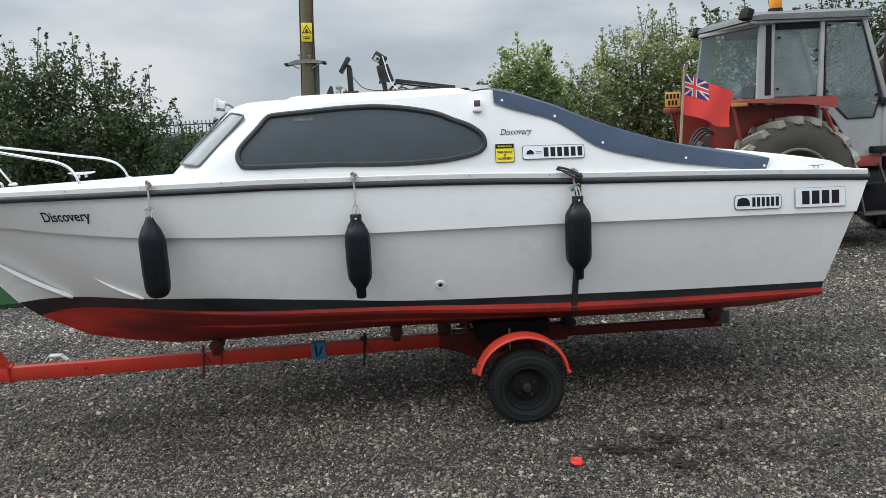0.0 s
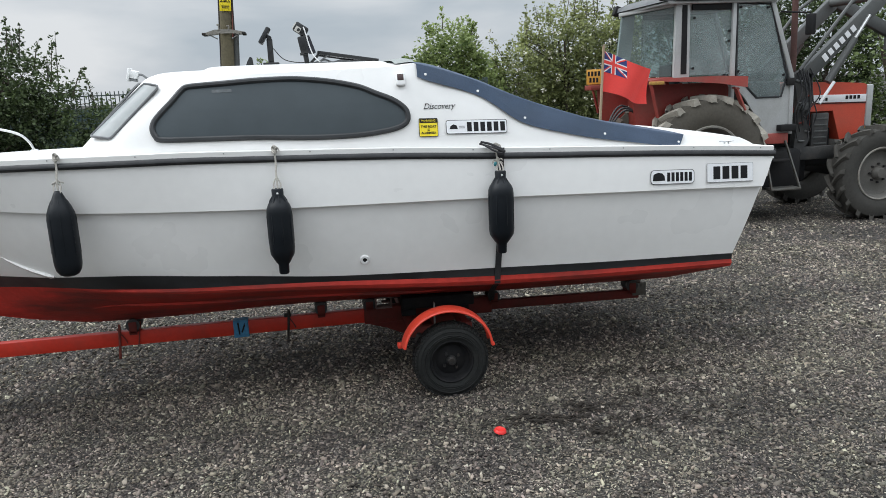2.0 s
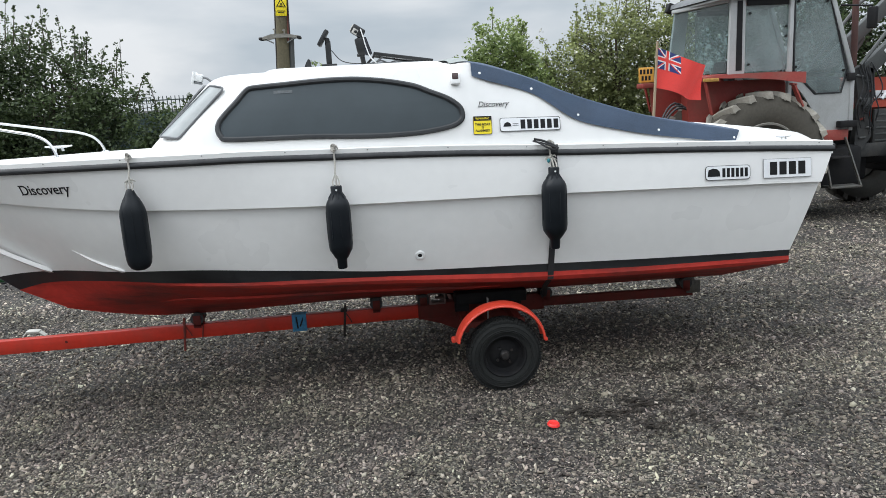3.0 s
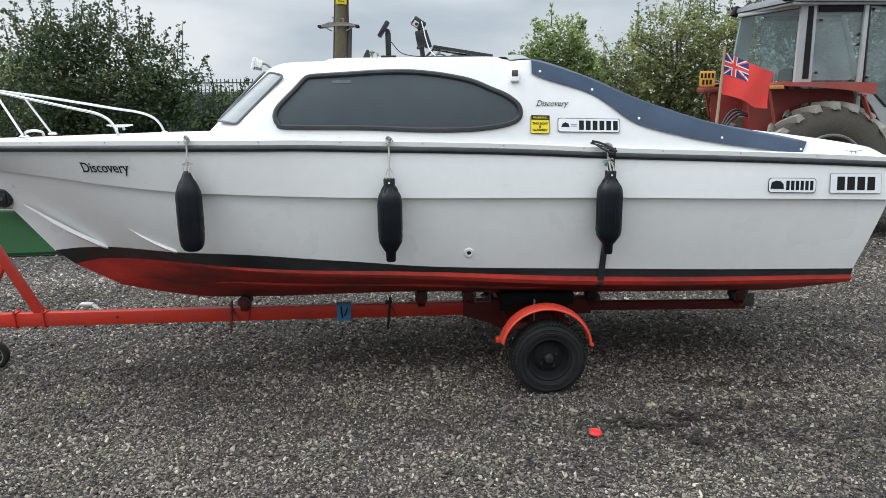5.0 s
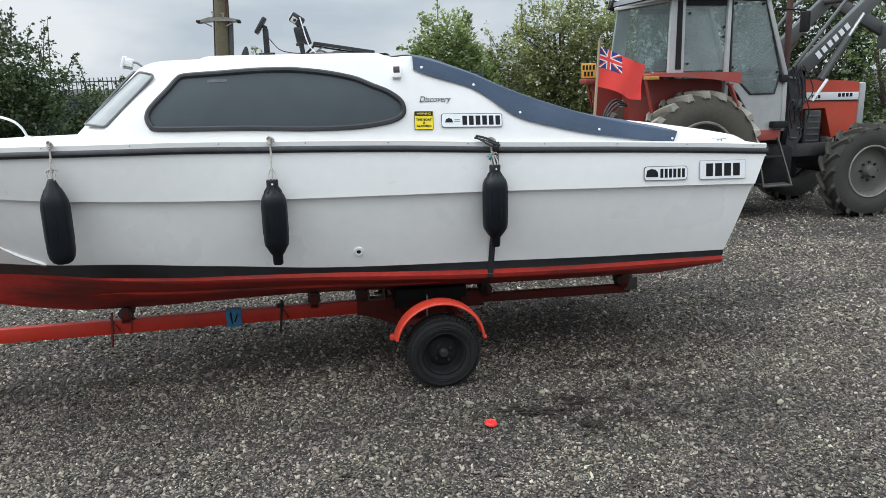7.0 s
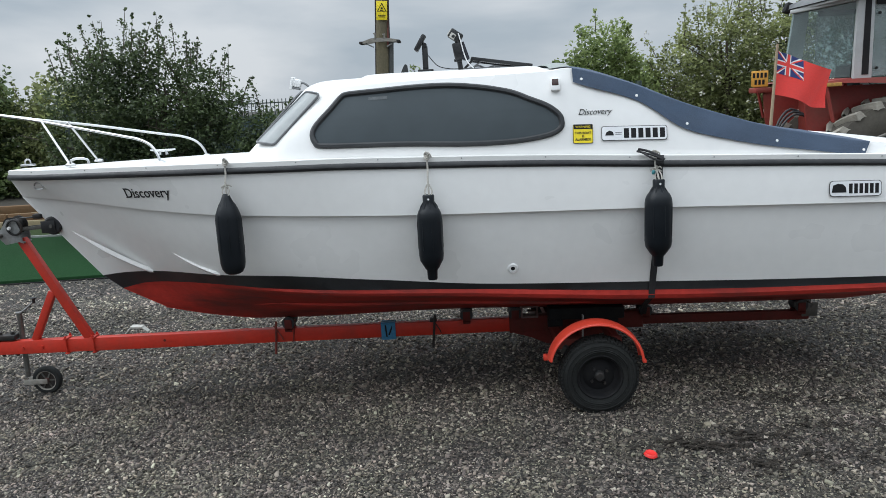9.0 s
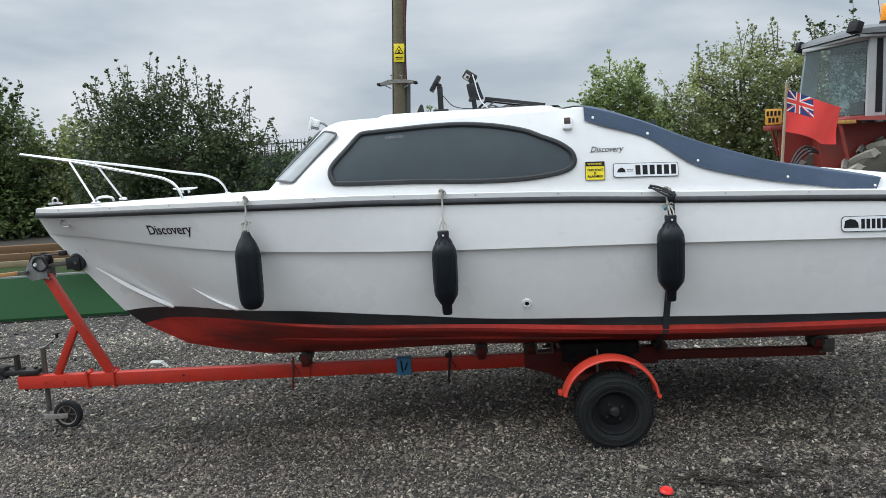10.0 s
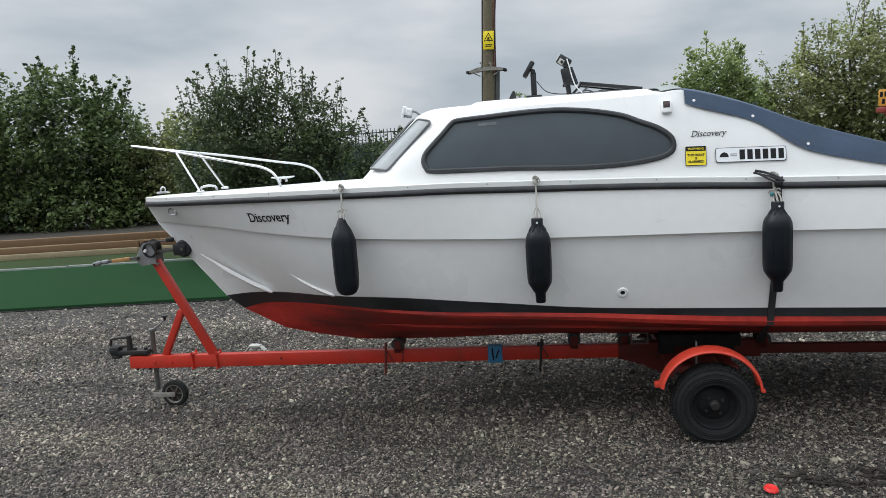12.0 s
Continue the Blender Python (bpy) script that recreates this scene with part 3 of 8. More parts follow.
def add_serifs(me, text, size, slant=0.0):
    """Small bars at the ends of the upright strokes, letter by letter."""
    bm = bmesh.new()
    bm.from_mesh(me)
    bmesh.ops.remove_doubles(bm, verts=bm.verts, dist=1e-6)
    seen, islands = set(), []
    for v in bm.verts:
        if v in seen:
            continue
        group, todo = [], [v]
        seen.add(v)
        while todo:
            w = todo.pop()
            group.append(w)
            for e in w.link_edges:
                o = e.other_vert(w)
                if o not in seen:
                    seen.add(o)
                    todo.append(o)
        islands.append(group)
    islands = [g for g in islands if max(v.co.y for v in g) - min(v.co.y for v in g) > 0.25 * size]
    islands.sort(key=lambda g: min(v.co.x - slant * v.co.y for v in g))
    stem, high = 0.085 * size, 0.045 * size
    bars = set()
    for ch, group in zip(text, islands):
        low, top = min(v.co.y for v in group), max(v.co.y for v in group)
        inside = set(group)
        for v in group:
            for e in v.link_edges:
                o = e.other_vert(v)
                if o.co.x <= v.co.x + 1e-5 or abs(o.co.y - v.co.y) > 1e-5 or o not in inside:
                    continue
                at_top, at_low = abs(v.co.y - top) < 1e-4, abs(v.co.y - low) < 1e-4
                a, b = v.co.x, o.co.x
                if ch == "D" and (at_top or at_low):
                    a, b = a - 0.8 * stem, a + 2.0 * stem
                elif ch in "ir" and at_low or ch in "vy" and at_top:
                    a, b = a - 0.7 * stem, b + 0.7 * stem
                elif ch in "ir" and at_top and b - a < 2 * stem:
                    a = a - 0.8 * stem
                else:
                    continue
                y = v.co.y - high / 2 if at_top else v.co.y + high / 2
                bars.add((round(a, 5), round(b, 5), round(y, 5)))
    for a, b, y in sorted(bars):
        for i in range(3):
            x0, x1 = a + (b - a) * i / 3, a + (b - a) * (i + 1) / 3
            bmesh.ops.create_cube(bm, size=1.0, matrix=Matrix.Translation(((x0 + x1) / 2, y, 0)) @ Matrix.Diagonal((x1 - x0, high, 0.0022, 1)))
    bm.to_mesh(me)
    bm.free()


def lettering(name, text, size, m, parent, material=INK, shear=0.0, squeeze=1.0, bold=0.0, label="", wrap=None, serif=False):
    """Built-in font lettering turned into a thin mesh, centred at the pose m in the parent's space."""
    cu = bpy.data.curves.new(name, "FONT")
    cu.body, cu.size, cu.shear, cu.offset = text, size, shear, bold
    cu.align_x, cu.align_y, cu.extrude, cu.resolution_u = "CENTER", "CENTER", 0.0008, 4
    tmp = bpy.data.objects.new(name, cu)
    scene.collection.objects.link(tmp)
    bpy.context.view_layer.update()
    me = bpy.data.meshes.new_from_object(tmp.evaluated_get(bpy.context.evaluated_depsgraph_get()))
    bpy.data.objects.remove(tmp)
    bpy.data.curves.remove(cu)
    me.materials.clear()
    me.materials.append(material)
    if serif:
        add_serifs(me, text, size, shear)
    ob = new(name, me)
    ob.parent = parent
    ob.matrix_basis = m @ Matrix.Diagonal((squeeze, 1, 1, 1))
    if wrap:
        # lay the letters on the curved side given by wrap(x, z)
        rise = [v.co.z for v in me.vertices]
        me.transform(ob.matrix_basis)
        for v, up in zip(me.vertices, rise):
            v.co.y = -(wrap(v.co.x, v.co.z) + 0.0028 + up)
        ob.matrix_basis = Matrix()
    if label:
        ob["label"] = label
    return ob


def smooth_curve(points):
    """Monotone cubic interpolation through (x, a, b, ...): returns f(x) -> array."""
    p = np.array(points, float)
    x, y = p[:, 0], p[:, 1:]
    h = np.diff(x)[:, None]
    d = np.diff(y, axis=0) / h
    m = np.zeros_like(y)
    m[0], m[-1] = d[0], d[-1]
    for i in range(1, len(x) - 1):
        same = d[i - 1] * d[i] > 0
        w1, w2 = 2 * h[i] + h[i - 1], h[i] + 2 * h[i - 1]
        with np.errstate(divide="ignore", invalid="ignore"):
            v = (w1 + w2) / (w1 / d[i - 1] + w2 / d[i])
        m[i] = np.where(same, v, 0)

    def f(q):
        q = min(max(q, x[0]), x[-1])
        i = min(max(int(np.searchsorted(x, q)) - 1, 0), len(x) - 2)
        s = (q - x[i]) / h[i, 0]
        return ((2 * s**3 - 3 * s**2 + 1) * y[i] + (s**3 - 2 * s**2 + s) * h[i] * m[i]
                + (-2 * s**3 + 3 * s**2) * y[i + 1] + (s**3 - s**2) * h[i] * m[i + 1])

    return f


def rounded(points, n=8, closed=True):
    """A closed loop through points, smoothed (Catmull-Rom)."""
    pts = [Vector(p) for p in points]
    k = len(pts)
    out = []
    for i in range(k if closed else k - 1):
        p0 = pts[(i - 1) % k] if closed or i else pts[i]
        p1, p2 = pts[i], pts[(i + 1) % k]
        p3 = pts[(i + 2) % k] if closed or i + 2 < k else p2
        for j in range(n):
            t = j / n
            out.append(0.5 * ((2 * p1) + (p2 - p0) * t + (2 * p0 - 5 * p1 + 4 * p2 - p3) * t * t + (3 * p1 - p0 - 3 * p2 + p3) * t**3))
    if not closed:
        out.append(pts[-1])
    return out


# ---- ground ----
def ground_z(x, y):
    """The yard is nearly flat, with a slight fall to both ends."""
    near = 0.035 * math.exp(-((x - 1.0) / 2.2) ** 2) - 0.058 * math.exp(-((x + 3.6) / 1.6) ** 2)
    far = -0.10 * math.exp(-((x - 7.4) / 1.6) ** 2) + 0.03 * math.exp(-((x - 4.9) / 1.0) ** 2)
    w = 1 / (1 + math.exp(-(y - 7.0) * 2.0))
    return near * (1 - w) + far * w + 0.006 * noise.noise(Vector((x * 0.9, y * 0.9, 0)))


def axis_steps(near, far, fine, coarse):
    s = list(np.arange(near[0], near[1] + 1e-6, fine))
    lo = [near[0] - coarse * 1.6**k for k in range(far)][::-1]
    hi = [near[1] + coarse * 1.6**k for k in range(far)]
    return lo + s + hi


gx, gy = axis_steps((-9, 10), 14, 0.25, 0.6), axis_steps((-2, 11), 14, 0.25, 0.6)
g = Geo().grid([[(x, y, ground_z(x, y)) for x in gx] for y in gy])
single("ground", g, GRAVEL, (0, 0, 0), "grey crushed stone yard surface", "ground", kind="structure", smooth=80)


PYRAMID = ([(-1, -1, -0.6), (1, -1, -0.6), (1, 1, -0.6), (-1, 1, -0.6), (0.1, 0.0, 1.0)], [(0, 1, 4), (1, 2, 4), (2, 3, 4), (3, 0, 4)])
SLAB = ([(x, y, z) for x in (-1, 1) for y in (-1, 1) for z in (-1, 1)],
        [(0, 1, 3), (0, 3, 2), (4, 6, 7), (4, 7, 5), (0, 4, 5), (0, 5, 1), (2, 3, 7), (2, 7, 6), (1, 5, 7), (1, 7, 3)])


def scatter_stones(shape, count, x0, x1, y0, y1, r0, r1, seed, rise=(0.05, 0.5)):
    """Many small angular stones bedded in the yard, as one mesh."""
    rng = np.random.default_rng(seed)
    chip, tri = np.array(shape[0], float), np.array(shape[1])
    k = len(chip)
    x, y = rng.uniform(x0, x1, count), rng.uniform(y0, y1, count)
    # thin the stones out towards the sides of the patch
    edge = np.minimum(np.minimum(x - x0, x1 - x) / 1.2, np.minimum(y - y0, y1 - y) / 0.5)
    keep = rng.uniform(0, 1, count) < np.clip(edge, 0.0, 1.0) ** 0.5
    x, y = x[keep], y[keep]
    count = len(x)
    r = r0 * (r1 / r0) ** (rng.uniform(0, 1, count) ** 2.0)
    z = np.array([ground_z(a, b) for a, b in zip(x, y)])
    a = rng.uniform(0, 2 * np.pi, count)
    sc = np.stack([r * rng.uniform(0.85, 1.45, count), r * rng.uniform(0.45, 0.85, count), r * rng.uniform(0.25, 0.62, count)], 1)
    v = chip[None] * sc[:, None] * rng.uniform(0.5, 1.15, (count, k, 3))
    lie = rng.normal(0, 0.34, (count, 2))
    v[:, :, 2] += v[:, :, 0] * lie[:, :1] + v[:, :, 1] * lie[:, 1:]
    c, s = np.cos(a)[:, None], np.sin(a)[:, None]
    w = np.stack([v[:, :, 0] * c - v[:, :, 1] * s + x[:, None], v[:, :, 0] * s + v[:, :, 1] * c + y[:, None], v[:, :, 2] + (z + r * rng.uniform(*rise, count))[:, None]], 2)
    f = (tri[None] + k * np.arange(count)[:, None, None]).reshape(-1, 3)
    me = bpy.data.meshes.new("gravel")
    me.vertices.add(count * k)
    me.vertices.foreach_set("co", w.reshape(-1))
    me.loops.add(len(f) * 3)
    me.loops.foreach_set("vertex_index", f.reshape(-1).astype(np.int32))
    me.polygons.add(len(f))
    me.polygons.foreach_set("loop_start", np.arange(0, len(f) * 3, 3, dtype=np.int32))
    me.update(calc_edges=True)
    me.materials.append(STONE)
    return tagged(new("gravel", me), "loose angular grey stone chippings over the yard", "gravel", kind="stuff")


scatter_stones(SLAB, 85000, -4.9, 5.1, 2.2, 5.0, 0.0047, 0.0122, 3, (0.1, 0.8))
scatter_stones(PYRAMID, 150000, -4.9, 5.1, 2.2, 5.0, 0.0038, 0.0085, 7, (0.0, 0.5))
scatter_stones(SLAB, 56000, -7.0, 6.9, 4.4, 7.6, 0.0060, 0.0150, 4, (0.1, 0.8))
scatter_stones(PYRAMID, 82000, -7.0, 6.9, 4.4, 7.6, 0.0046, 0.0100, 8, (0.0, 0.5))
scatter_stones(PYRAMID, 24000, -5.4, 5.8, -3.4, 2.5, 0.0070, 0.0150, 9, (0.0, 0.5))
scatter_stones(SLAB, 320, -4.4, 4.4, 2.6, 6.6, 0.015, 0.024, 6)
scatter_stones(PYRAMID, 60000, -8.6, 9.2, 6.8, 11.5, 0.010, 0.022, 5)

# ---- boat ----
# Boat space: x along the boat towards the stern, y to the far side, z up; origin under the centreline.
YC = 5.2
boat = thing("cabin_cruiser", (0, YC, 0), "white fibreglass cabin cruiser with red bottom resting on a trailer", "boat")

RAIL = [(-3.235, 0.0, 1.552), (-3.17, 0.10, 1.564), (-2.95, 0.27, 1.570), (-2.56, 0.47, 1.580), (-1.97, 0.73, 1.594), (-1.40, 0.88, 1.599), (-0.89, 0.945, 1.599),
        (-0.31, 0.97, 1.586), (0.42, 0.97, 1.562), (1.03, 0.97, 1.530), (1.76, 0.96, 1.499), (2.32, 0.95, 1.472), (2.84, 0.93, 1.441)]
KNUCKLE = [(-3.16, 0.0, 1.410), (-2.95, 0.13, 1.405), (-2.50, 0.39, 1.387), (-2.06, 0.60, 1.354), (-1.57, 0.79, 1.327), (-1.05, 0.91, 1.312), (-0.32, 0.985, 1.296),
           (0.39, 1.0, 1.286), (1.04, 1.0, 1.276), (1.70, 0.995, 1.259), (2.18, 0.985, 1.247), (2.75, 0.965, 1.229)]
BOOTTOP = [(-2.67, 0, 0.824), (-2.444, 0.103, 0.861), (-2.15, 0.249, 0.888), (-1.668, 0.546, 0.91), (-1.237, 0.753, 0.933), (-0.618, 0.85, 0.904), (-0.003, 0.877, 0.858), (0.37, 0.885, 0.844), (0.968, 0.885, 0.827), (1.811, 0.885, 0.803), (2.606, 0.885, 0.79)]
REDTOP = [(-2.54, 0, 0.722), (-2.336, 0.07, 0.772), (-2.009, 0.256, 0.806), (-1.61, 0.503, 0.828), (-1.269, 0.672, 0.833), (-0.638, 0.828, 0.835), (-0.002, 0.862, 0.82), (0.37, 0.87, 0.801), (0.968, 0.875, 0.773), (1.821, 0.875, 0.753), (2.607, 0.875, 0.748)]
CHINE = [(-2.25, 0, 0.572), (-1.939, 0.141, 0.608), (-1.577, 0.407, 0.719), (-1.272, 0.654, 0.802), (-0.638, 0.817, 0.795), (-0.002, 0.854, 0.773), (0.37, 0.862, 0.749), (0.968, 0.867, 0.717), (1.821, 0.867, 0.701), (2.607, 0.867, 0.7)]
KEEL = [(-2.25, 0.0, 0.565), (-1.92, 0.0, 0.497), (-1.55, 0.0, 0.452), (-1.16, 0.0, 0.447), (-0.32, 0.0, 0.456), (1.0, 0.0, 0.424), (2.60, 0.0, 0.402)]


def ladder(points, n=90, dh=0.0, dz=0.0):
    """n points (x, half, z) along a hull line from stem to transom, closer together at the bow."""
    f = smooth_curve(points)
    x0, x1 = points[0][0], points[-1][0]
    out = []
    for i in range(n):
        x = x0 + (x1 - x0) * (i / (n - 1)) ** 1.7
        h, z = f(x)
        out.append((x, max(0.0, h - dh * min(1, i / 8)), z + dz))
    return out


rail_f, knuckle_f, boot_f = smooth_curve(RAIL), smooth_curve(KNUCKLE), smooth_curve(BOOTTOP)
HULL_LINES = [smooth_curve(k) for k in (KEEL, CHINE, REDTOP, BOOTTOP, KNUCKLE, RAIL)]


def hull_half(x, z):
    """Half breadth of the hull at x and height z."""
    pts = sorted(tuple(f(x))[::-1] for f in HULL_LINES)
    return float(np.interp(z, [p[0] for p in pts], [p[1] for p in pts]))


def between(a, b, k, bulge=0.0):
    """k rows between two hull lines, slightly bowed outwards."""
    rows = []
    for i in range(1, k + 1):
        t = i / (k + 1)
        rows.append([(p[0] * (1 - t) + q[0] * t, (p[1] * (1 - t) + q[1] * t) + bulge * math.sin(math.pi * t) * min(1, p[1] * 3), p[2] * (1 - t) + q[2] * t) for p, q in zip(a, b)])
    return rows


LEAN = 0.028


def lean(x, y, z):
    """Lowers a point of the topsides towards the far side, on which the boat leans."""
    h = rail_f(x)[0]
    return (x, y, z - LEAN * max(0.0, y + h) * max(0.0, min(1.0, (z - 0.5) / 0.9)))


keel, chine, redtop, boottop = ladder(KEEL), ladder(CHINE), ladder(REDTOP), ladder(BOOTTOP)
kn_in, kn_out, rail = ladder(KNUCKLE, dh=0.026), ladder(KNUCKLE, dz=0.006), ladder(RAIL)
bands = [
    (1, [keel] + between(keel, chine, 3, 0.0) + [chine]),
    (1, [chine] + between(chine, redtop, 1, 0.01) + [redtop]),
    (2, [redtop, boottop]),
    (0, [boottop] + between(boottop, kn_in, 5, 0.008) + [kn_in]),
    (0, [kn_in, kn_out]),
    (0, [kn_out] + between(kn_out, rail, 3, 0.003) + [rail]),
]
g = Geo()
for mi, rows in bands:
    for s in (-1, 1):
        g.grid([[lean(x, s * h, z) if s > 0 else (x, s * h, z) for x, h, z in r] for r in rows], mi, flip=s > 0)
    tr = [r[-1] for r in rows]
    g.grid([[(x, -h, z), (x, h, z)] for x, h, z in tr], mi)
hull_tree = BVHTree.FromPolygons([Vector(p) for p in g.v], g.f)


def hull_side(x, z):
    """Half breadth of the finished hull at x and height z."""
    hit = hull_tree.ray_cast(Vector((x, -3.0, z)), Vector((0, 1, 0)))[0]
    return -hit.y if hit else hull_half(x, z)


part("hull", g, [GELCOAT, ANTIFOUL, BOOT], boat, "white topsides, black waterline stripe and red bottom", 28)


def spray_rail(x0, z0, x1, z1, w, name="spray_rail"):
    """A tapered moulded ridge on the bow, both sides."""
    for s in (-1, 1):
        g = Geo()
        rows = []
        for i in range(15):
            t = i / 14
            x, z = x0 + (x1 - x0) * t, z0 + (z1 - z0) * t + 0.02 * math.sin(math.pi * t) * -1
            k = w * min(1, 0.15 + 2.2 * t) * (1 if t < 0.93 else (1 - t) / 0.07 * 0.6 + 0.4)
            top, low = hull_half(x, z + 0.6 * k), hull_half(x, z - 0.75 * k)
            rows.append([(x, s * (top - 0.003), z + 0.6 * k), (x, s * (top + 0.55 * k), z + 0.05 * k), (x, s * (low + 0.5 * k), z - 0.5 * k), (x, s * (low - 0.003), z - 0.75 * k)])
        g.grid(rows)
        part(name, g, GELCOAT, boat, smooth=50)


spray_rail(-2.77, 1.172, -2.215, 0.878, 0.040)
spray_rail(-2.02, 1.082, -1.645, 0.914, 0.030)

# rubbing strake along the rail
g = Geo()
for s in (-1, 1):
    prof = [(0.0, 0.014), (0.013, 0.012), (0.020, 0.003), (0.021, -0.008), (0.013, -0.021), (0.0, -0.024)]
    g.grid([[lean(x, s * (h + dy - 0.002), z + dz) if s > 0 else (x, s * (h + dy - 0.002), z + dz) for x, h, z in rail] for dy, dz in prof], flip=s > 0)
x, h, z = rail[-1]
g.box((x + 0.006, 0, z), (0.02, 2 * h, 0.046), bevel=0.006)
part("rubbing_strake", g, RUBBER, boat, "black rubber rubbing strake")

# deck: upstand above the strake, side deck and cambered foredeck
g = Geo()
edge = [[(x, h - 0.003, z + 0.008) for x, h, z in rail], [(x, max(0, h - 0.006), z + 0.040) for x, h, z in rail],
        [(x, max(0, h - 0.018), z + 0.046) for x, h, z in rail], [(x, max(0, h - 0.05), z + 0.040) for x, h, z in rail]]
for k in (0.75, 0.5, 0.25, 0.0):
    edge.append([(x, max(0, h - 0.05) * k, z + 0.040 + (0.016 * (1 - k * k)) * min(1, h * 1.4)) for x, h, z in rail])
for s in (-1, 1):
    g.grid([[lean(x, s * h, z) for x, h, z in r] for r in edge], flip=s < 0)
part("deck", g, DECKWHITE, boat, "white deck", 40)

# small screws along the deck edge
for i, x in enumerate(np.arange(-2.9, 2.8, 0.47)):
    h, z = rail_f(x)
    g = Geo().lathe([(0.0, 0.002), (0.0035, 0.0015), (0.0042, 0.0)], (x, -h + 0.002, z + 0.031), (0, -1, 0), 8)
    part("deck_screw", g, GALV, boat)

# cabin and coaming
BASE = [(-1.49, 0.0), (-1.485, 0.20), (-1.475, 0.42), (-1.45, 0.58), (-1.42, 0.67), (-1.37, 0.74), (-1.29, 0.80), (-1.15, 0.845), (-0.90, 0.875), (-0.40, 0.90), (0.1, 0.91), (0.6, 0.92), (1.1, 0.93), (1.7, 0.93), (2.3, 0.92), (2.86, 0.90)]
TOP = [(-1.06, 0.0, 2.042), (-1.05, 0.25, 2.04), (-1.02, 0.50, 2.032), (-0.965, 0.61, 2.026), (-0.86, 0.685, 2.028), (-0.68, 0.715, 2.040), (-0.40, 0.74, 2.050), (0.06, 0.755, 2.056), (0.42, 0.77, 2.064), (0.60, 0.78, 2.07),
       (0.92, 0.80, 1.966), (1.17, 0.82, 1.860), (1.49, 0.845, 1.750), (1.75, 0.855, 1.678), (2.24, 0.865, 1.582), (2.45, 0.868, 1.563), (2.60, 0.87, 1.552), (2.68, 0.872, 1.522), (2.76, 0.875, 1.477), (2.80, 0.877, 1.462), (2.86, 0.88, 1.452)]


def arc(points, n):
    """Resamples points evenly along their smoothed length."""
    pts = rounded([Vector((*p, 0)) if len(p) == 2 else Vector(p) for p in points], 12, closed=False)
    d = np.concatenate([[0], np.cumsum([(b - a).length for a, b in zip(pts, pts[1:])])])
    q = np.linspace(0, d[-1], n)
    a = np.array(pts)
    return [tuple(float(np.interp(v, d, a[:, k])) for k in range(3)) for v in q]


top_f = smooth_curve([(x + 1e-4 * i, h, z) for i, (x, h, z) in enumerate(TOP)])


def deck_z(x):
    return rail_f(x)[1] + 0.030 + 0.045 * max(0.0, min(1.0, (-0.7 - x) / 0.5))


NB = 110
ring_b = [(x, h, deck_z(x) - 0.07) for x, h, z in arc(BASE, NB)]
ring_t = arc(TOP, NB)
sides = []
for k in range(9):
    t = k / 8
    sides.append([(b[0] * (1 - t) + c[0] * t, b[1] * (1 - t) + c[1] * t + 0.022 * math.sin(math.pi * t) * min(1, max(0, (c[2] - b[2])) / 0.4) * min(1, b[1] * 2),
                   b[2] * (1 - t) + c[2] * t) for b, c in zip(ring_b, ring_t)])
roof_rows = []
roof_c = smooth_curve([(-1.06, 2.048), (-0.99, 2.083), (-0.92, 2.095), (-0.72, 2.100), (-0.45, 2.102), (0.15, 2.101), (0.60, 2.10), (0.95, 2.0), (1.3, 1.84), (1.75, 1.70), (2.24, 1.60), (2.45, 1.573), (2.60, 1.562), (2.69, 1.530), (2.77, 1.483), (2.86, 1.47)])
for k in (0.97, 0.93, 0.87, 0.75, 0.6, 0.4, 0.2, 0.0):
    roof_rows.append([(x, h * k, z + max(0.0, roof_c(x)[0] - z) * (1 - k**2.6)) for x, h, z in ring_t])
g = Geo()
for s in (-1, 1):
    g.grid([[(x, s * h, z) for x, h, z in r] for r in sides + roof_rows[:2]], flip=s < 0)
    # Upper roof takes the greyer white that offsets light from above.
    g.grid([[(x, s * h, z) for x, h, z in r] for r in roof_rows[1:]], 1, flip=s < 0)
bx = ring_b[-1][0]
g.grid([[(r[-1][0], -r[-1][1], r[-1][2]), (r[-1][0], r[-1][1], r[-1][2])] for r in sides])
cabin_tree = BVHTree.FromPolygons([Vector(p) for p in g.v], g.f)


def side_half(x, z):
    """Half breadth of the finished cabin side at x and height z."""
    for dz in (0.0, -0.01, -0.02, -0.035):
        hit = cabin_tree.ray_cast(Vector((x, -3.0, z + dz)), Vector((0, 1, 0)))[0]
        if hit and hit.y < -0.3:
            return -hit.y
    return top_f(x)[0]


part("cabin", g, [GELCOAT, DECKWHITE], boat, "white moulded cabin with rounded roof and sloping coaming", 32)

# raised roof panel
g = Geo()
rows = []
for i in range(25):
    x = -0.70 + 1.16 * i / 24
    r = []
    for k in np.linspace(-1, 1, 15):
        h, z = top_f(x)
        zz = z + max(0.0, roof_c(x)[0] - z) * (1 - abs(k * 0.74 / 1) ** 2.6)
        lift = 0.022 * min(1, (1 - abs(k)) * 8) * min(1, i / 1.2, (24 - i) / 1.2)
        r.append((x, k * 0.74 * h, zz + lift - 0.004))
    rows.append(r)
g.grid(rows)
part("roof_panel", g, DECKWHITE, boat, "raised white sliding roof panel", 40)

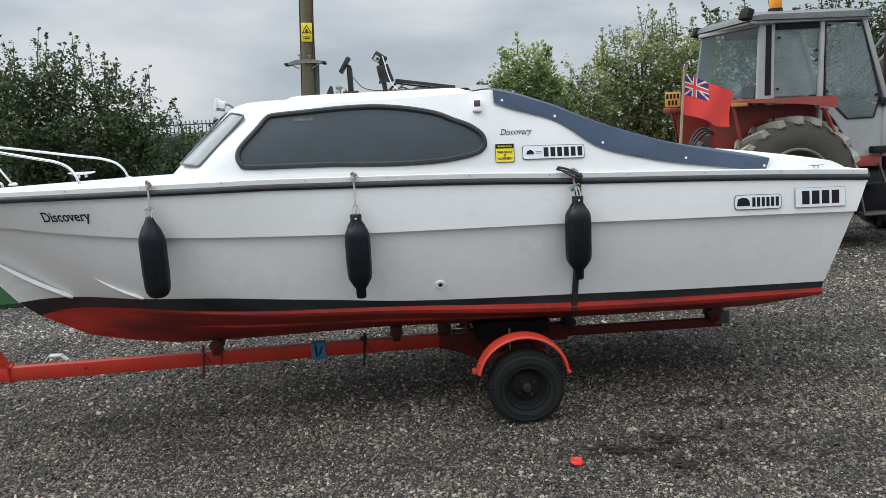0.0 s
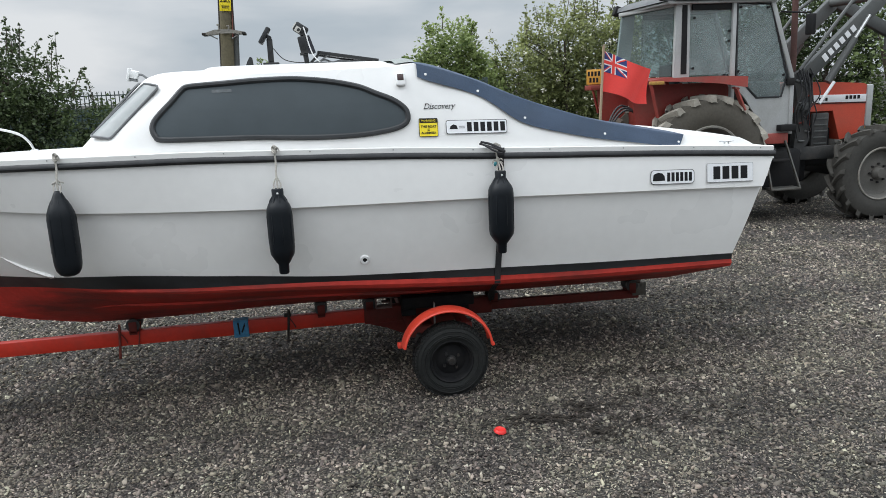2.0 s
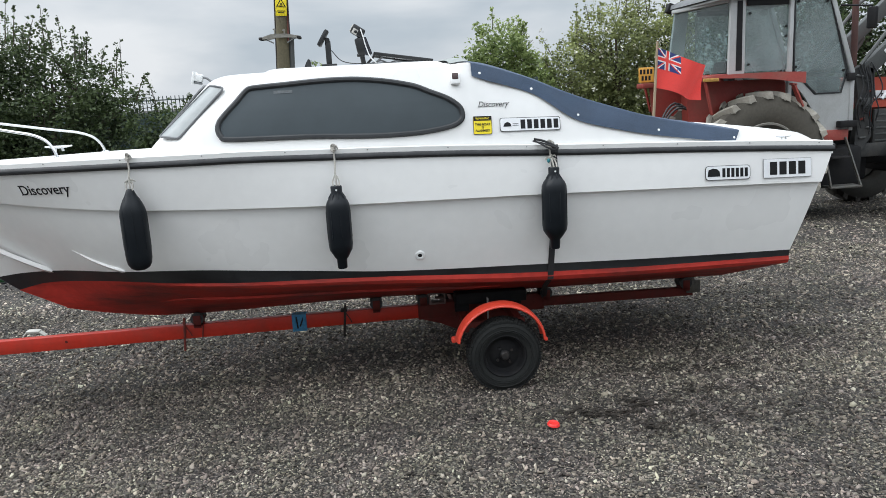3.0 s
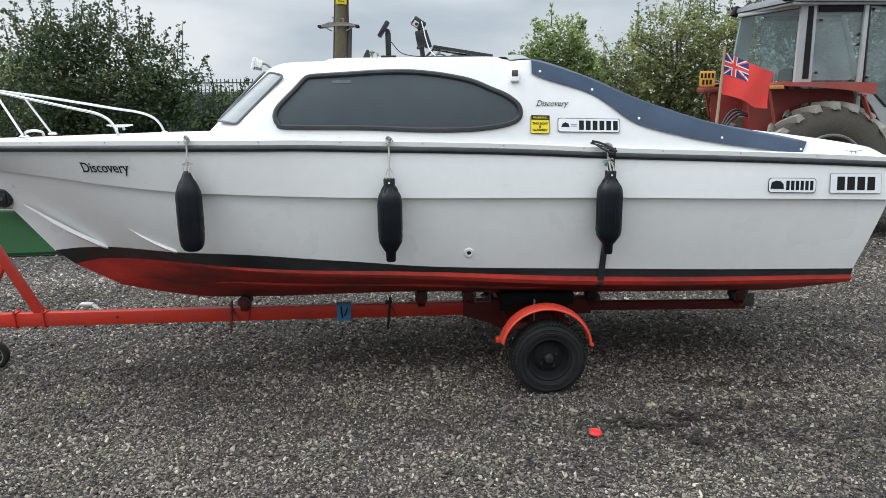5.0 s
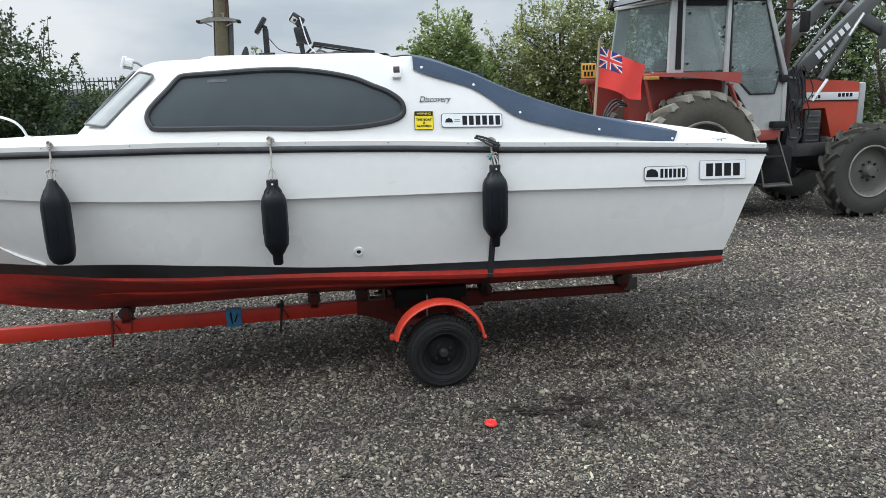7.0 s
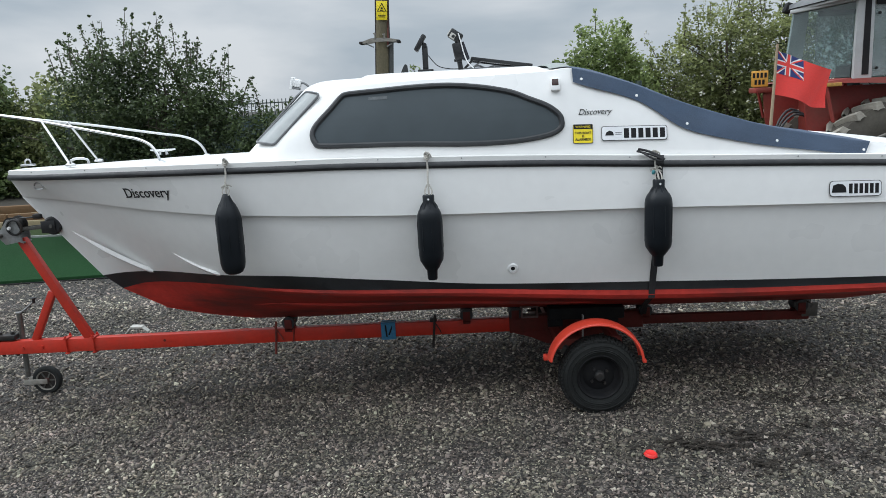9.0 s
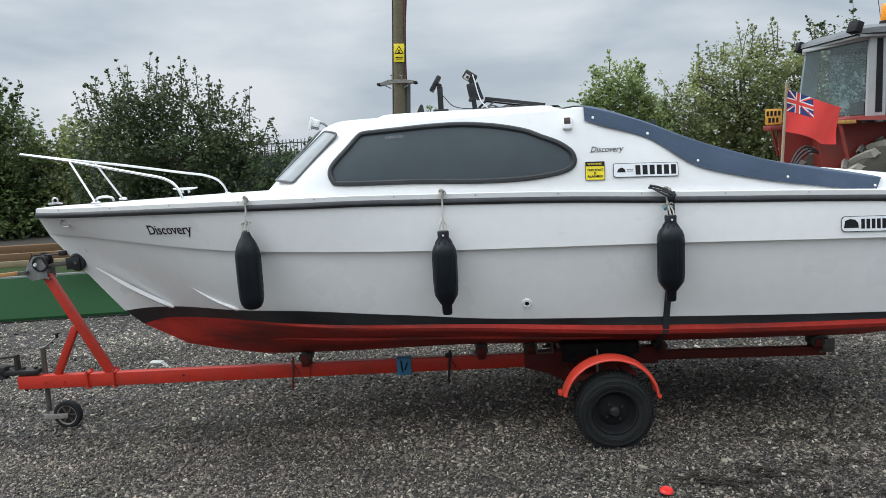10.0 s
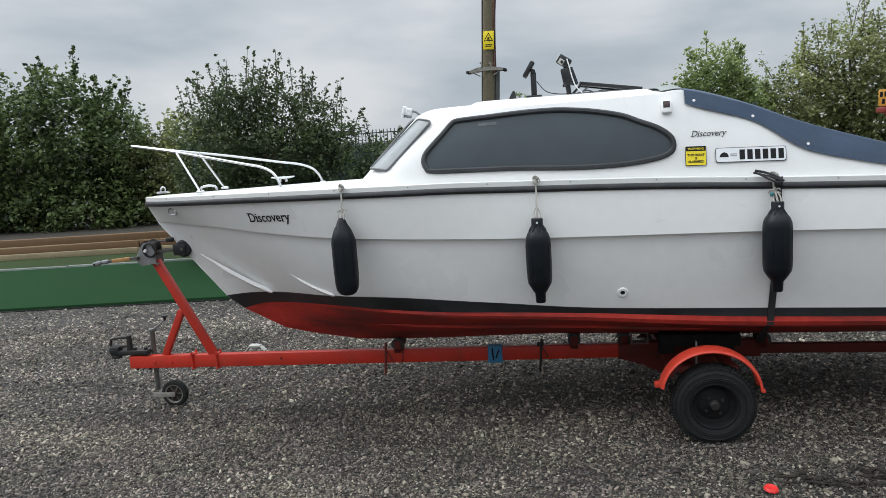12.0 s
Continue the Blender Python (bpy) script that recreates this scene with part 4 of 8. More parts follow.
# side windows
WIN = [(-0.932, 1.768), (-0.915, 1.728), (-0.875, 1.709), (-0.62, 1.703), (-0.37, 1.698), (-0.05, 1.683), (0.20, 1.684), (0.36, 1.700), (0.447, 1.720), (0.490, 1.748), (0.4965, 1.788), (0.478, 1.828), (0.415, 1.875),
       (0.32, 1.916), (0.22, 1.958), (0.06, 1.993), (-0.10, 2.012), (-0.20, 2.016), (-0.34, 2.0145), (-0.52, 2.005), (-0.66, 1.998), (-0.735, 1.992), (-0.768, 1.973), (-0.824, 1.913), (-0.888, 1.850), (-0.922, 1.808)]
loop2 = rounded([(x, 0, z) for x, z in WIN], 5)
for s in (-1, 1):
    ring = [Vector((p.x, s * (side_half(p.x, p.z) + 0.004), p.z)) for p in loop2]
    g = Geo()
    cx, cz = -0.2, 1.84
    rows = [[Vector((cx + (p.x - cx) * k, s * (side_half(cx + (p.x - cx) * k, cz + (p.z - cz) * k) + 0.003), cz + (p.z - cz) * k)) for p in ring] for k in (1.0, 0.75, 0.5, 0.25, 0.0)]
    g.grid(rows, closed=True)
    win = part("side_window", g, DARKGLASS, boat, "dark tinted acrylic side window", 60)
    part("window_seal", Geo().tube(ring, 0.0165, 8, closed=True), SEALDARK, win, "black rubber window seal")

# faint maker's strip inside the near window
g = Geo().grid([[(x, -(side_half(x, z) + 0.0048), z) for x in np.linspace(-0.60, -0.49, 6)] for z in (1.955, 1.972)])
part("window_sticker", g, STRIP, boat, "faint pale strip stuck to the window", 60)

# corner and front screens
def cab_point(u, t):
    """A point of the cabin front: u along the ring from the centre to the near side, t up the side."""
    i = u * (NB - 1)
    k = min(int(i), NB - 2)
    q = i - k
    b = [ring_b[k][c] * (1 - q) + ring_b[k + 1][c] * q for c in range(3)]
    c2 = [ring_t[k][c] * (1 - q) + ring_t[k + 1][c] * q for c in range(3)]
    return Vector([b[c] * (1 - t) + c2[c] * t for c in range(3)])


def corner_screen(s):
    """The raked pane at the cabin's front corner, between four corners that lie on the moulding."""
    low0, low1, top1, top0 = Vector((-1.290, -0.672, 1.738)), Vector((-1.160, -0.778, 1.724)), Vector((-0.879, -0.706, 2.000)), Vector((-0.982, -0.600, 2.018))

    def at(u, t):
        p = low0.lerp(low1, u).lerp(top0.lerp(top1, u), t)
        bow = 0.020 * math.sin(math.pi * u)
        p += Vector((-0.55, -0.75, 0.25)) * (bow + 0.014)
        return Vector((p.x, p.y * s, p.z))

    r = 0.10
    corners = [(r, r * 0.45, 180), (1 - r, r * 0.45, 270), (1 - r * 1.6, 1 - r * 0.7, 0), (r * 1.6, 1 - r * 0.7, 90)]
    loop = []
    for (cu, ct, a), (ru, rt) in zip(corners, ((r, r * 0.45), (r, r * 0.45), (r * 1.6, r * 0.7), (r * 1.6, r * 0.7))):
        loop += [(cu + ru * math.cos(radians(a + 22.5 * k)), ct + rt * math.sin(radians(a + 22.5 * k))) for k in range(5)]
    full = []
    for a, b in zip(loop, loop[1:] + loop[:1]):
        n = 6 if math.dist(a, b) > 0.2 else 1
        full += [(a[0] + (b[0] - a[0]) * k / n, a[1] + (b[1] - a[1]) * k / n) for k in range(n)]
    g = Geo().grid([[at(0.5 + (u - 0.5) * k, 0.5 + (t - 0.5) * k) for u, t in full] for k in np.linspace(1, 0, 10)], closed=True)
    w = part("windscreen", g, SCREEN, boat, "opaque grey windscreen pane, sky reflection in its colour", 60)
    part("screen_seal", Geo().tube([at(u, t) for u, t in full], 0.0075, 7, closed=True), SEALGREY, w, "dark grey rubber screen seal")


def front_screen(u0, t0, t1):
    """The wide pane across the cabin's front."""
    def at(u, t):
        p = cab_point(abs(u), t)
        return Vector((p.x - 0.010, -p.y if u >= 0 else p.y, p.z + 0.010))

    rim = [(-u0, t0), (u0, t0), (u0, t1), (-u0, t1)]
    full = [(a[0] + (b[0] - a[0]) * (k + 0.5) / 8, a[1] + (b[1] - a[1]) * (k + 0.5) / 8) for a, b in zip(rim, rim[1:] + rim[:1]) for k in range(8)]
    ct = (t0 + t1) / 2
    g = Geo().grid([[at(u * k, ct + (t - ct) * k) for u, t in full] for k in np.linspace(1, 0, 10)], closed=True)
    w = part("windscreen", g, SCREEN, boat, "opaque grey windscreen pane, sky reflection in its colour", 60)
    part("screen_seal", Geo().tube([at(u, t) for u, t in full], 0.0055, 7, closed=True), SEALGREY, w, "dark grey rubber screen seal")


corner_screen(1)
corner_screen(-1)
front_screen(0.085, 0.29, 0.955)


def on_side(x, z, lift, hull=False):
    """A pose on the near side of cabin or hull, facing outwards, with x along the side."""
    f = hull_side if hull else side_half
    e = 0.08
    p = Vector((x, -f(x, z), z))
    dx = (Vector((x + e, -f(x + e, z), z)) - Vector((x - e, -f(x - e, z), z))).normalized()
    dz = (Vector((x, -f(x, z + 0.03), z + 0.03)) - Vector((x, -f(x, z - 0.03), z - 0.03))).normalized()
    nrm = dx.cross(dz).normalized()
    if nrm.y > 0:
        nrm = -nrm
    up = nrm.cross(dx).normalized()
    r = Matrix((dx, up, nrm)).transposed().to_4x4()
    return Matrix.Translation(p + nrm * lift) @ r


def tilt(m, a):
    return m @ pose(0, 0, 0, 0, 0, a)


def plate(name, m, w, h, material, parent, label, r=0.012, frame_mat=INK, border=0.0028):
    """A sticker: a rounded panel with a thin dark border under it."""
    def outline(w, h, z):
        pts = []
        for cx, cy, a in ((w / 2 - r, h / 2 - r, 0), (-w / 2 + r, h / 2 - r, 90), (-w / 2 + r, -h / 2 + r, 180), (w / 2 - r, -h / 2 + r, 270)):
            for k in range(4):
                t = radians(a + 30 * k)
                pts.append((cx + r * math.cos(t), cy + r * math.sin(t), z))
        return pts
    g = Geo().poly(outline(w, h, 0), (0, 0, 0.0015), 0)
    g.poly(outline(w - 2 * border, h - 2 * border, 0.0016), (0, 0, 0.0006), 1)
    ob = part(name, g, [frame_mat, material], parent, label, 0)
    ob.matrix_basis = m
    return ob


def bars(parent, x0, count, w, h, gap, z=0.0028, y=0.0):
    """Plain upright bars in place of a registration number."""
    for i in range(count):
        part("number_bar", Geo().box((x0 + i * (w + gap), y, z), (w, h, 0.001)), INK, parent, smooth=0)


SL = -1.6
m = tilt(on_side(0.902, 1.697, 0.005), SL)
pl = plate("registration_plate", m, 0.37, 0.082, PLATEWHITE, boat, "white registration sticker with black border and black bars")
bars(pl, -0.045, 6, 0.028, 0.055, 0.0125)
part("emblem", Geo().poly([(-0.165, -0.012, 0.0026), (-0.115, -0.012, 0.0026), (-0.122, 0.008, 0.0026), (-0.14, 0.016, 0.0026), (-0.158, 0.006, 0.0026)], (0, 0, 0.0008)), INK, pl, smooth=0)
part("small_print", Geo().box((-0.09, 0.004, 0.0027), (0.035, 0.004, 0.0008)).box((-0.09, -0.006, 0.0027), (0.035, 0.004, 0.0008)), GREYPL, pl, smooth=0)

m = tilt(on_side(2.115, 1.334, 0.006, True), SL)
pl = plate("registration_plate", m, 0.295, 0.088, PLATEWHITE, boat, "white rounded registration sticker with black emblem and bars", 0.02)
bars(pl, -0.028, 6, 0.020, 0.055, 0.0095)
part("emblem", Geo().poly([(-0.135, -0.022, 0.0026), (-0.052, -0.022, 0.0026), (-0.056, 0.008, 0.0026), (-0.072, 0.024, 0.0026), (-0.1, 0.028, 0.0026), (-0.128, 0.018, 0.0026)], (0, 0, 0.0008)), INK, pl, smooth=0)

m = tilt(on_side(2.512, 1.337, 0.006, True), SL)
pl = plate("registration_plate", m, 0.325, 0.118, PLATEWHITE, boat, "white registration sticker with large black bars", 0.004, GREYPL, 0.002)
bars(pl, -0.095, 4, 0.048, 0.080, 0.016)

m = tilt(on_side(0.613, 1.706, 0.005), SL)
pl = plate("warning_sticker", m, 0.112, 0.108, YELLOW, boat, "yellow and black warning sticker about a boat alarm", 0.006)
part("black_band", Geo().box((0, 0.039, 0.0028), (0.104, 0.024, 0.001)), INK, pl, smooth=0)
lettering("warning_word", "WARNING", 0.0175, pose(0, 0.039, 0.0036), pl, YELLOW)
lettering("warning_text", "THIS BOAT\nIS\nALARMED!", 0.0185, pose(0, -0.014, 0.003), pl, INK, bold=0.0004)

lettering("name_lettering", "Discovery", 0.049, tilt(on_side(0.685, 1.824, 0.006), -1.0), boat, INK, shear=0.32, squeeze=0.92, bold=-0.0003, wrap=side_half, serif=True, label="small black italic boat name")
lettering("name_lettering", "Discovery", 0.094, tilt(on_side(-1.998, 1.471, 0.008, True), 1.2), boat, INK, squeeze=0.93, bold=0.0005, wrap=hull_side, serif=True, label="black boat name on the bow")

# side lamp on the cabin side
m = on_side(0.472, 1.982, 0.0)
lamp = part("side_lamp", Geo().box((0, 0, 0.014), (0.056, 0.076, 0.028), bevel=0.009), WHITEPL, boat, "small white lamp housing with dark lens")
lamp.matrix_basis = m
part("lens", Geo().box((0, 0.010, 0.026), (0.038, 0.040, 0.010), bevel=0.004), mat("dark_red_lens", (0.035, 0.012, 0.01), 0.2), lamp, "dark red lens")

# drain fitting
m = on_side(0.192, 0.950, 0.0, True)
g = Geo().lathe([(0.012, 0.004), (0.014, 0.010), (0.026, 0.010), (0.031, 0.004), (0.031, 0.0)], (0, 0, 0), (0, 0, 1), 20)
dr = part("skin_fitting", g, WHITEPL, boat, "round white drain fitting")
dr.matrix_basis = m
# Flat black disc: shade inside the drain is put into the colour.
part("drain_hole", Geo().lathe([(0.0, 0.006), (0.0135, 0.006)], (0, 0, 0), (0, 0, 1), 16), INK, dr)

# bow eye, lifting eye and deck fittings
def cleat(x, y, z, size=1.0):
    g = Geo()
    for d in (-0.035, 0.035):
        g.tube([(x + d * size, y, z), (x + d * 0.8 * size, y, z + 0.034 * size)], [0.014 * size, 0.010 * size], 8)
    g.tube([(x - 0.12 * size, y, z + 0.046 * size), (x - 0.06 * size, y, z + 0.040 * size), (x, y, z + 0.038 * size), (x + 0.06 * size, y, z + 0.040 * size), (x + 0.12 * size, y, z + 0.046 * size)],
           [0.006 * size, 0.011 * size, 0.013 * size, 0.011 * size, 0.006 * size], 8)
    part("cleat", g, CHROME, boat, "polished metal mooring cleat")


cleat(-2.17, 0.10, 1.652, 0.75)
cleat(2.505, -0.925, 1.512, 0.42)
g = Geo().tube(rounded([(-3.065, -0.06, 1.63), (-3.068, -0.06, 1.662), (-3.05, -0.06, 1.674), (-3.032, -0.06, 1.662), (-3.035, -0.06, 1.63)], 4, False), 0.006, 8)
g.box((-3.05, -0.06, 1.636), (0.09, 0.04, 0.012), bevel=0.003)
part("bow_eye", g, CHROME, boat)
g = Geo().tube(rounded([(-2.60, -0.36, 1.648), (-2.59, -0.36, 1.672), (-2.54, -0.36, 1.680), (-2.49, -0.36, 1.672), (-2.48, -0.36, 1.648)], 4, False), 0.008, 8)
part("fairlead", g, CHROME, boat)
hh = hull_half(-2.88, 1.505)
g = Geo().tube(rounded([(-2.91, -hh - 0.006, 1.490), (-2.905, -hh - 0.014, 1.522), (-2.88, -hh - 0.02, 1.528), (-2.855, -hh - 0.024, 1.522), (-2.85, -hh - 0.02, 1.490)], 4), 0.006, 6, closed=True)
part("hull_ring", g, CHROME, boat)

# bow pulpit
for s, top_x, foot_x in ((-1, -2.885, -2.648), (1, -2.815, -2.715)):
    path = rounded([lean(x, s * h, z) for x, h, z in [(-1.978, 0.45, 1.645), (-2.002, 0.44, 1.706), (-2.048, 0.42, 1.758), (-2.135, 0.385, 1.794), (-2.27, 0.33, 1.819), (-2.67, 0.20, 1.893), (-2.965, 0.06, 1.941), (-3.285, 0.012, 1.990)]], 6, False)
    rl = part("pulpit_rail", Geo().tube(path, 0.0090, 10), CHROME, boat, "bright tubular bow rail")
    part("stanchion", Geo().tube([lean(foot_x, s * 0.27, 1.635), lean(top_x, s * 0.10, 1.922)], 0.0080, 10), CHROME, rl)
    for fx, fy in ((-1.978, 0.45), (foot_x, 0.27)):
        part("rail_foot", Geo().lathe([(0.0, 0.016), (0.018, 0.014), (0.032, 0.004), (0.032, -0.006)], lean(fx, s * fy, 1.640), (0, 0, 1), 14), CHROME, rl)

# keel guard and small bottom strakes
g = Geo()
for s in (-1, 1):
    rows = []
    for i in range(30):
        x = -1.55 + 2.3 * i / 29
        hc, zc = smooth_curve(CHINE)(x)
        hk, zk = 0.0, smooth_curve(KEEL)(x)[1]
        t = 0.62
        k = 0.018 * min(1, i / 5, (29 - i) / 5 + 0.2)
        y, z = hk + (hc - hk) * t, zk + (zc - zk) * t
        rows.append([(x, s * (y + k), z + 0.35 * k), (x, s * (y + k), z - 0.6 * k), (x, s * (y - 1.5 * k), z - 0.75 * k)])
    g.grid(rows)
part("bottom_strake", g, ANTIFOUL, boat)

# ---- things on the boat ----
# canvas cover over the cockpit
cover = thing("cockpit_cover", (0, YC, 0), "navy blue canvas cover stretched over the boat's cockpit with white studs", "boat cover")


def cabin_top(x, y):
    """Height of the cabin or coaming at x and y."""
    hit = cabin_tree.ray_cast(Vector((x, y, 4.0)), Vector((0, 0, -1)))[0]
    return hit.z if hit else top_f(x)[1]


COVER_LOW = smooth_curve([(0.565, 2.000), (0.666, 1.964), (0.80, 1.924), (0.935, 1.874), (1.034, 1.812), (1.104, 1.759), (1.17, 1.717), (1.237, 1.689), (1.306, 1.669), (1.61, 1.599), (1.97, 1.542), (2.25, 1.499)])
SWEEP = [0.35 * k for k in range(36)] + [13.5 + 1.5 * k for k in range(12)] + [33, 38, 45, 55, 70, 90]
rows = []
for i in range(70):
    x_low = 0.572 + (2.190 - 0.572) * i / 69
    zl = COVER_LOW(x_low)[0]
    left = []
    for a in SWEEP:
        x = x_low + 0.055 * (i / 69) ** 5 * min(1.0, a / 6)
        way = Vector((0, -math.cos(radians(a)), math.sin(radians(a))))
        mid = Vector((x, 0, zl))
        hit = cabin_tree.ray_cast(mid + way * 3, -way)[0] or mid + way * 0.8
        lift = 0.014 + 0.0055 * noise.noise(Vector((x * 5, a * 0.12, 3.0))) + 0.003 * noise.noise(Vector((x * 2.1 + a * 0.3, a * 0.05, 8.0)))
        p = hit + way * lift
        left.append((x, -p.y, p.z))
    rows.append([(x, -h, z) for x, h, z in left] + [(x, h, z) for x, h, z in left[-2::-1]])
part("canvas", Geo().grid(rows), CANVAS, cover, "navy canvas with creases", 50)
rows = []
for i in range(14):
    x = 0.455 + 0.120 * i / 13
    h, zt = top_f(x)
    r = []
    for k in np.linspace(-1, 1, 21):
        lift = 0.020 * math.sin(math.pi * min(1, (i + 1) / 15)) ** 0.6 * min(1, (1 - abs(k)) * 5)
        r.append((x, k * h * 0.93, cabin_top(x, k * h * 0.93) + 0.008 + lift))
    rows.append(r)
part("top_flap", Geo().grid(rows), CANVASTOP, cover, "grey-green flap at the cabin roof, toplight in its colour", 60)
for x, z in ((0.621, 2.007), (0.928, 1.899), (1.202, 1.730), (1.703, 1.611), (2.190, 1.536)):
    for s in (-1, 1):
        m = on_side(x, z, 0.014)
        if s > 0:
            m = Matrix.Diagonal((1, -1, 1, 1)) @ m
        st = part("stud", Geo().lathe([(0.0, 0.002), (0.004, 0.0018), (0.008, 0.0008), (0.0085, -0.004)], (0, 0, 0), (0, 0, 1), 12), WHITEPL, cover)
        st.matrix_basis = m if s < 0 else Matrix.Translation(m.translation) @ pose(0, 0, 0, -90, 0, 0)

# ensign
ensign = thing("ensign", (1.922, YC - 0.30, 1.64), "red ensign flag flying from a short wooden staff at the stern", "flag")
part("staff", Geo().tube([(-0.005, 0, -0.02), (0.02, 0, 0.53)], [0.010, 0.008], 10), WOODSTAFF, ensign, "pale wooden staff")


def flag_pt(u, v):
    """u along the fly, v down the hoist, waving."""
    x = 0.022 + 0.350 * u - 0.022 * v - 0.018 * math.sin(6.0 * u + 2.2 * v) * u
    z = 0.488 - 0.265 * v - 0.125 * u - 0.02 * u * u + 0.03 * u * v + 0.020 * math.sin(6.2 * u + 0.8) * u
    y = -0.02 * u + 0.045 * math.sin(7.5 * u + 1.8 * v) * u**0.8
    return Vector((x, y, z))


g = Geo().grid([[flag_pt(i / 24, j / 14) for i in range(25)] for j in range(15)], 0)
fl = part("flag", g, FLAGRED, ensign, "red cloth with a blue, white and red canton", 80)


def flag_patch(name, quad, material, lift):
    """A patch of cloth on both faces of the flag, given in canton coordinates (0..1)."""
    g = Geo()
    for s in (-1, 1):
        rows = []
        for i in range(9):
            r = []
            for j in range(5):
                a, b = i / 8, j / 4
                p = Vector(quad[0]).lerp(Vector(quad[1]), a).lerp(Vector(quad[3]).lerp(Vector(quad[2]), a), b)
                u, v = p.x * 0.46, p.y * 0.5
                q = flag_pt(u, v)
                du, dv = flag_pt(u + 0.01, v) - q, flag_pt(u, v + 0.01) - q
                n = du.cross(dv).normalized()
                r.append(q + n * s * lift)
            rows.append(r)
        g.grid(rows)
    part(name, g, material, fl, smooth=80)


flag_patch("canton", [(0, 0), (1, 0), (1, 1), (0, 1)], FLAGBLUE, 0.0012)
flag_patch("white_diagonal", [(0, 0), (0.12, 0), (1, 0.86), (1, 1)], FLAGWHITE, 0.0018)
flag_patch("white_diagonal", [(0.88, 0), (1, 0), (0.12, 1), (0, 1)], FLAGWHITE, 0.0020)
flag_patch("red_diagonal", [(0, 0), (0.04, 0), (1, 0.95), (0.98, 1)], FLAGRED, 0.0024)
flag_patch("red_diagonal", [(0.96, 0), (1, 0.03), (0.04, 1), (0, 0.97)], FLAGRED, 0.0026)
flag_patch("white_cross", [(0.40, 0), (0.60, 0), (0.60, 1), (0.40, 1)], FLAGWHITE, 0.0032)
flag_patch("white_cross", [(0, 0.36), (1, 0.36), (1, 0.64), (0, 0.64)], FLAGWHITE, 0.0034)
flag_patch("red_cross", [(0.44, 0), (0.56, 0), (0.56, 1), (0.44, 1)], FLAGRED, 0.0040)
flag_patch("red_cross", [(0, 0.42), (1, 0.42), (1, 0.58), (0, 0.58)], FLAGRED, 0.0042)


# fenders
def fender(x, ztop, zbot, r, label, rope_mat=ROPE, tail=0.055):
    half = max(hull_half(x, (ztop + zbot) / 2 + dz) for dz in (-0.15, 0, 0.15, 0.25))
    y = -(half + r + 0.004)
    t = thing("boat_fender", (x, YC + y, zbot), label, "fender", "fenders along the hull")
    L = ztop - zbot
    if tail:
        prof = [(0.0, 0.0), (0.024, 0.0), (0.028, 0.006), (0.030, tail), (0.040, tail + 0.012), (r * 0.74, tail + 0.034), (r * 0.94, tail + 0.058), (r, tail + 0.09)]
    else:
        prof = [(0.0, 0.0), (r * 0.45, 0.0), (r * 0.70, 0.010), (r * 0.90, 0.034), (r * 0.98, 0.066), (r, 0.10)]
    if tail:
        prof += [(r, L - 0.135), (r * 0.96, L - 0.108), (r * 0.84, L - 0.086), (r * 0.66, L - 0.068), (0.037, L - 0.054), (0.032, L - 0.040), (0.033, L - 0.006), (0.029, L), (0.0, L)]
    else:
        prof += [(r, L - 0.145), (r * 0.93, L - 0.112), (r * 0.76, L - 0.078), (r * 0.52, L - 0.048), (0.028, L - 0.026), (0.020, L - 0.006), (0.014, L), (0.0, L)]
    b = part("fender_body", Geo().lathe(prof, (0, 0, 0), (0, 0, 1), 28), FENDER, t, "dark navy inflatable vinyl body", 50)
    for k in range(8):
        a = 2 * math.pi * k / 8 + 0.2
        c, s = math.cos(a), math.sin(a)
        g = Geo().tube([(c * 0.023, s * 0.023, L - 0.03), (c * 0.044, s * 0.044, L - 0.066), (c * r * 0.80, s * r * 0.80, L - 0.098)], [0.004, 0.006, 0.002], 6)
        part("rib", g, FENDER, b)
    for k in range(8):
        a = 2 * math.pi * k / 8 + 0.2
        c, s = math.cos(a) * (r - 0.0025), math.sin(a) * (r - 0.0025)
        part("seam", Geo().tube([(c * 0.97, s * 0.97, 0.10 + tail), (c, s, 0.13 + tail), (c, s, L - 0.15), (c * 0.96, s * 0.96, L - 0.115)], [0.002, 0.005, 0.005, 0.002], 6), FENDER, b)
    if tail:
        part("eye_hole", Geo().lathe([(0.0, 0.0), (0.006, 0.001)], (0, -0.0325, L - 0.022), (0, -1, 0), 10), WHITEPL, b)
    # rope up to the rail
    rh, rz = rail_f(x)
    yr = -(rh + 0.024) - y
    top = rz - zbot
    path = [(0.004, 0, L - 0.012), (0.0, yr * 0.5, (L + top) / 2), (0.002, yr, top - 0.02), (-0.002, yr + 0.015, top + 0.045), (-0.004, yr + 0.05, top + 0.055)]
    part("rope", Geo().tube(rounded(path, 4, False), 0.0055, 7), rope_mat, t, "grey-white fender line")
    part("rope_loop", Geo().tube(rounded([(0.0, yr * 0.7, L + 0.055), (-0.018, yr * 0.4 - 0.01, L + 0.02), (-0.008, -0.01, L - 0.016), (0.012, -0.012, L - 0.016), (0.020, yr * 0.4 - 0.01, L + 0.022)], 4), 0.0042, 6, closed=True), rope_mat, t)
    g = Geo()
    for k in range(3):
        a = 0.9 * k
        g.tube(rounded([(0.014 * math.cos(a + q), yr + 0.012 + 0.012 * math.sin(q), top + 0.040 + 0.009 * k + 0.012 * math.sin(a + q)) for q in (0, 1.57, 3.14, 4.71)], 3), 0.0045, 6, closed=True)
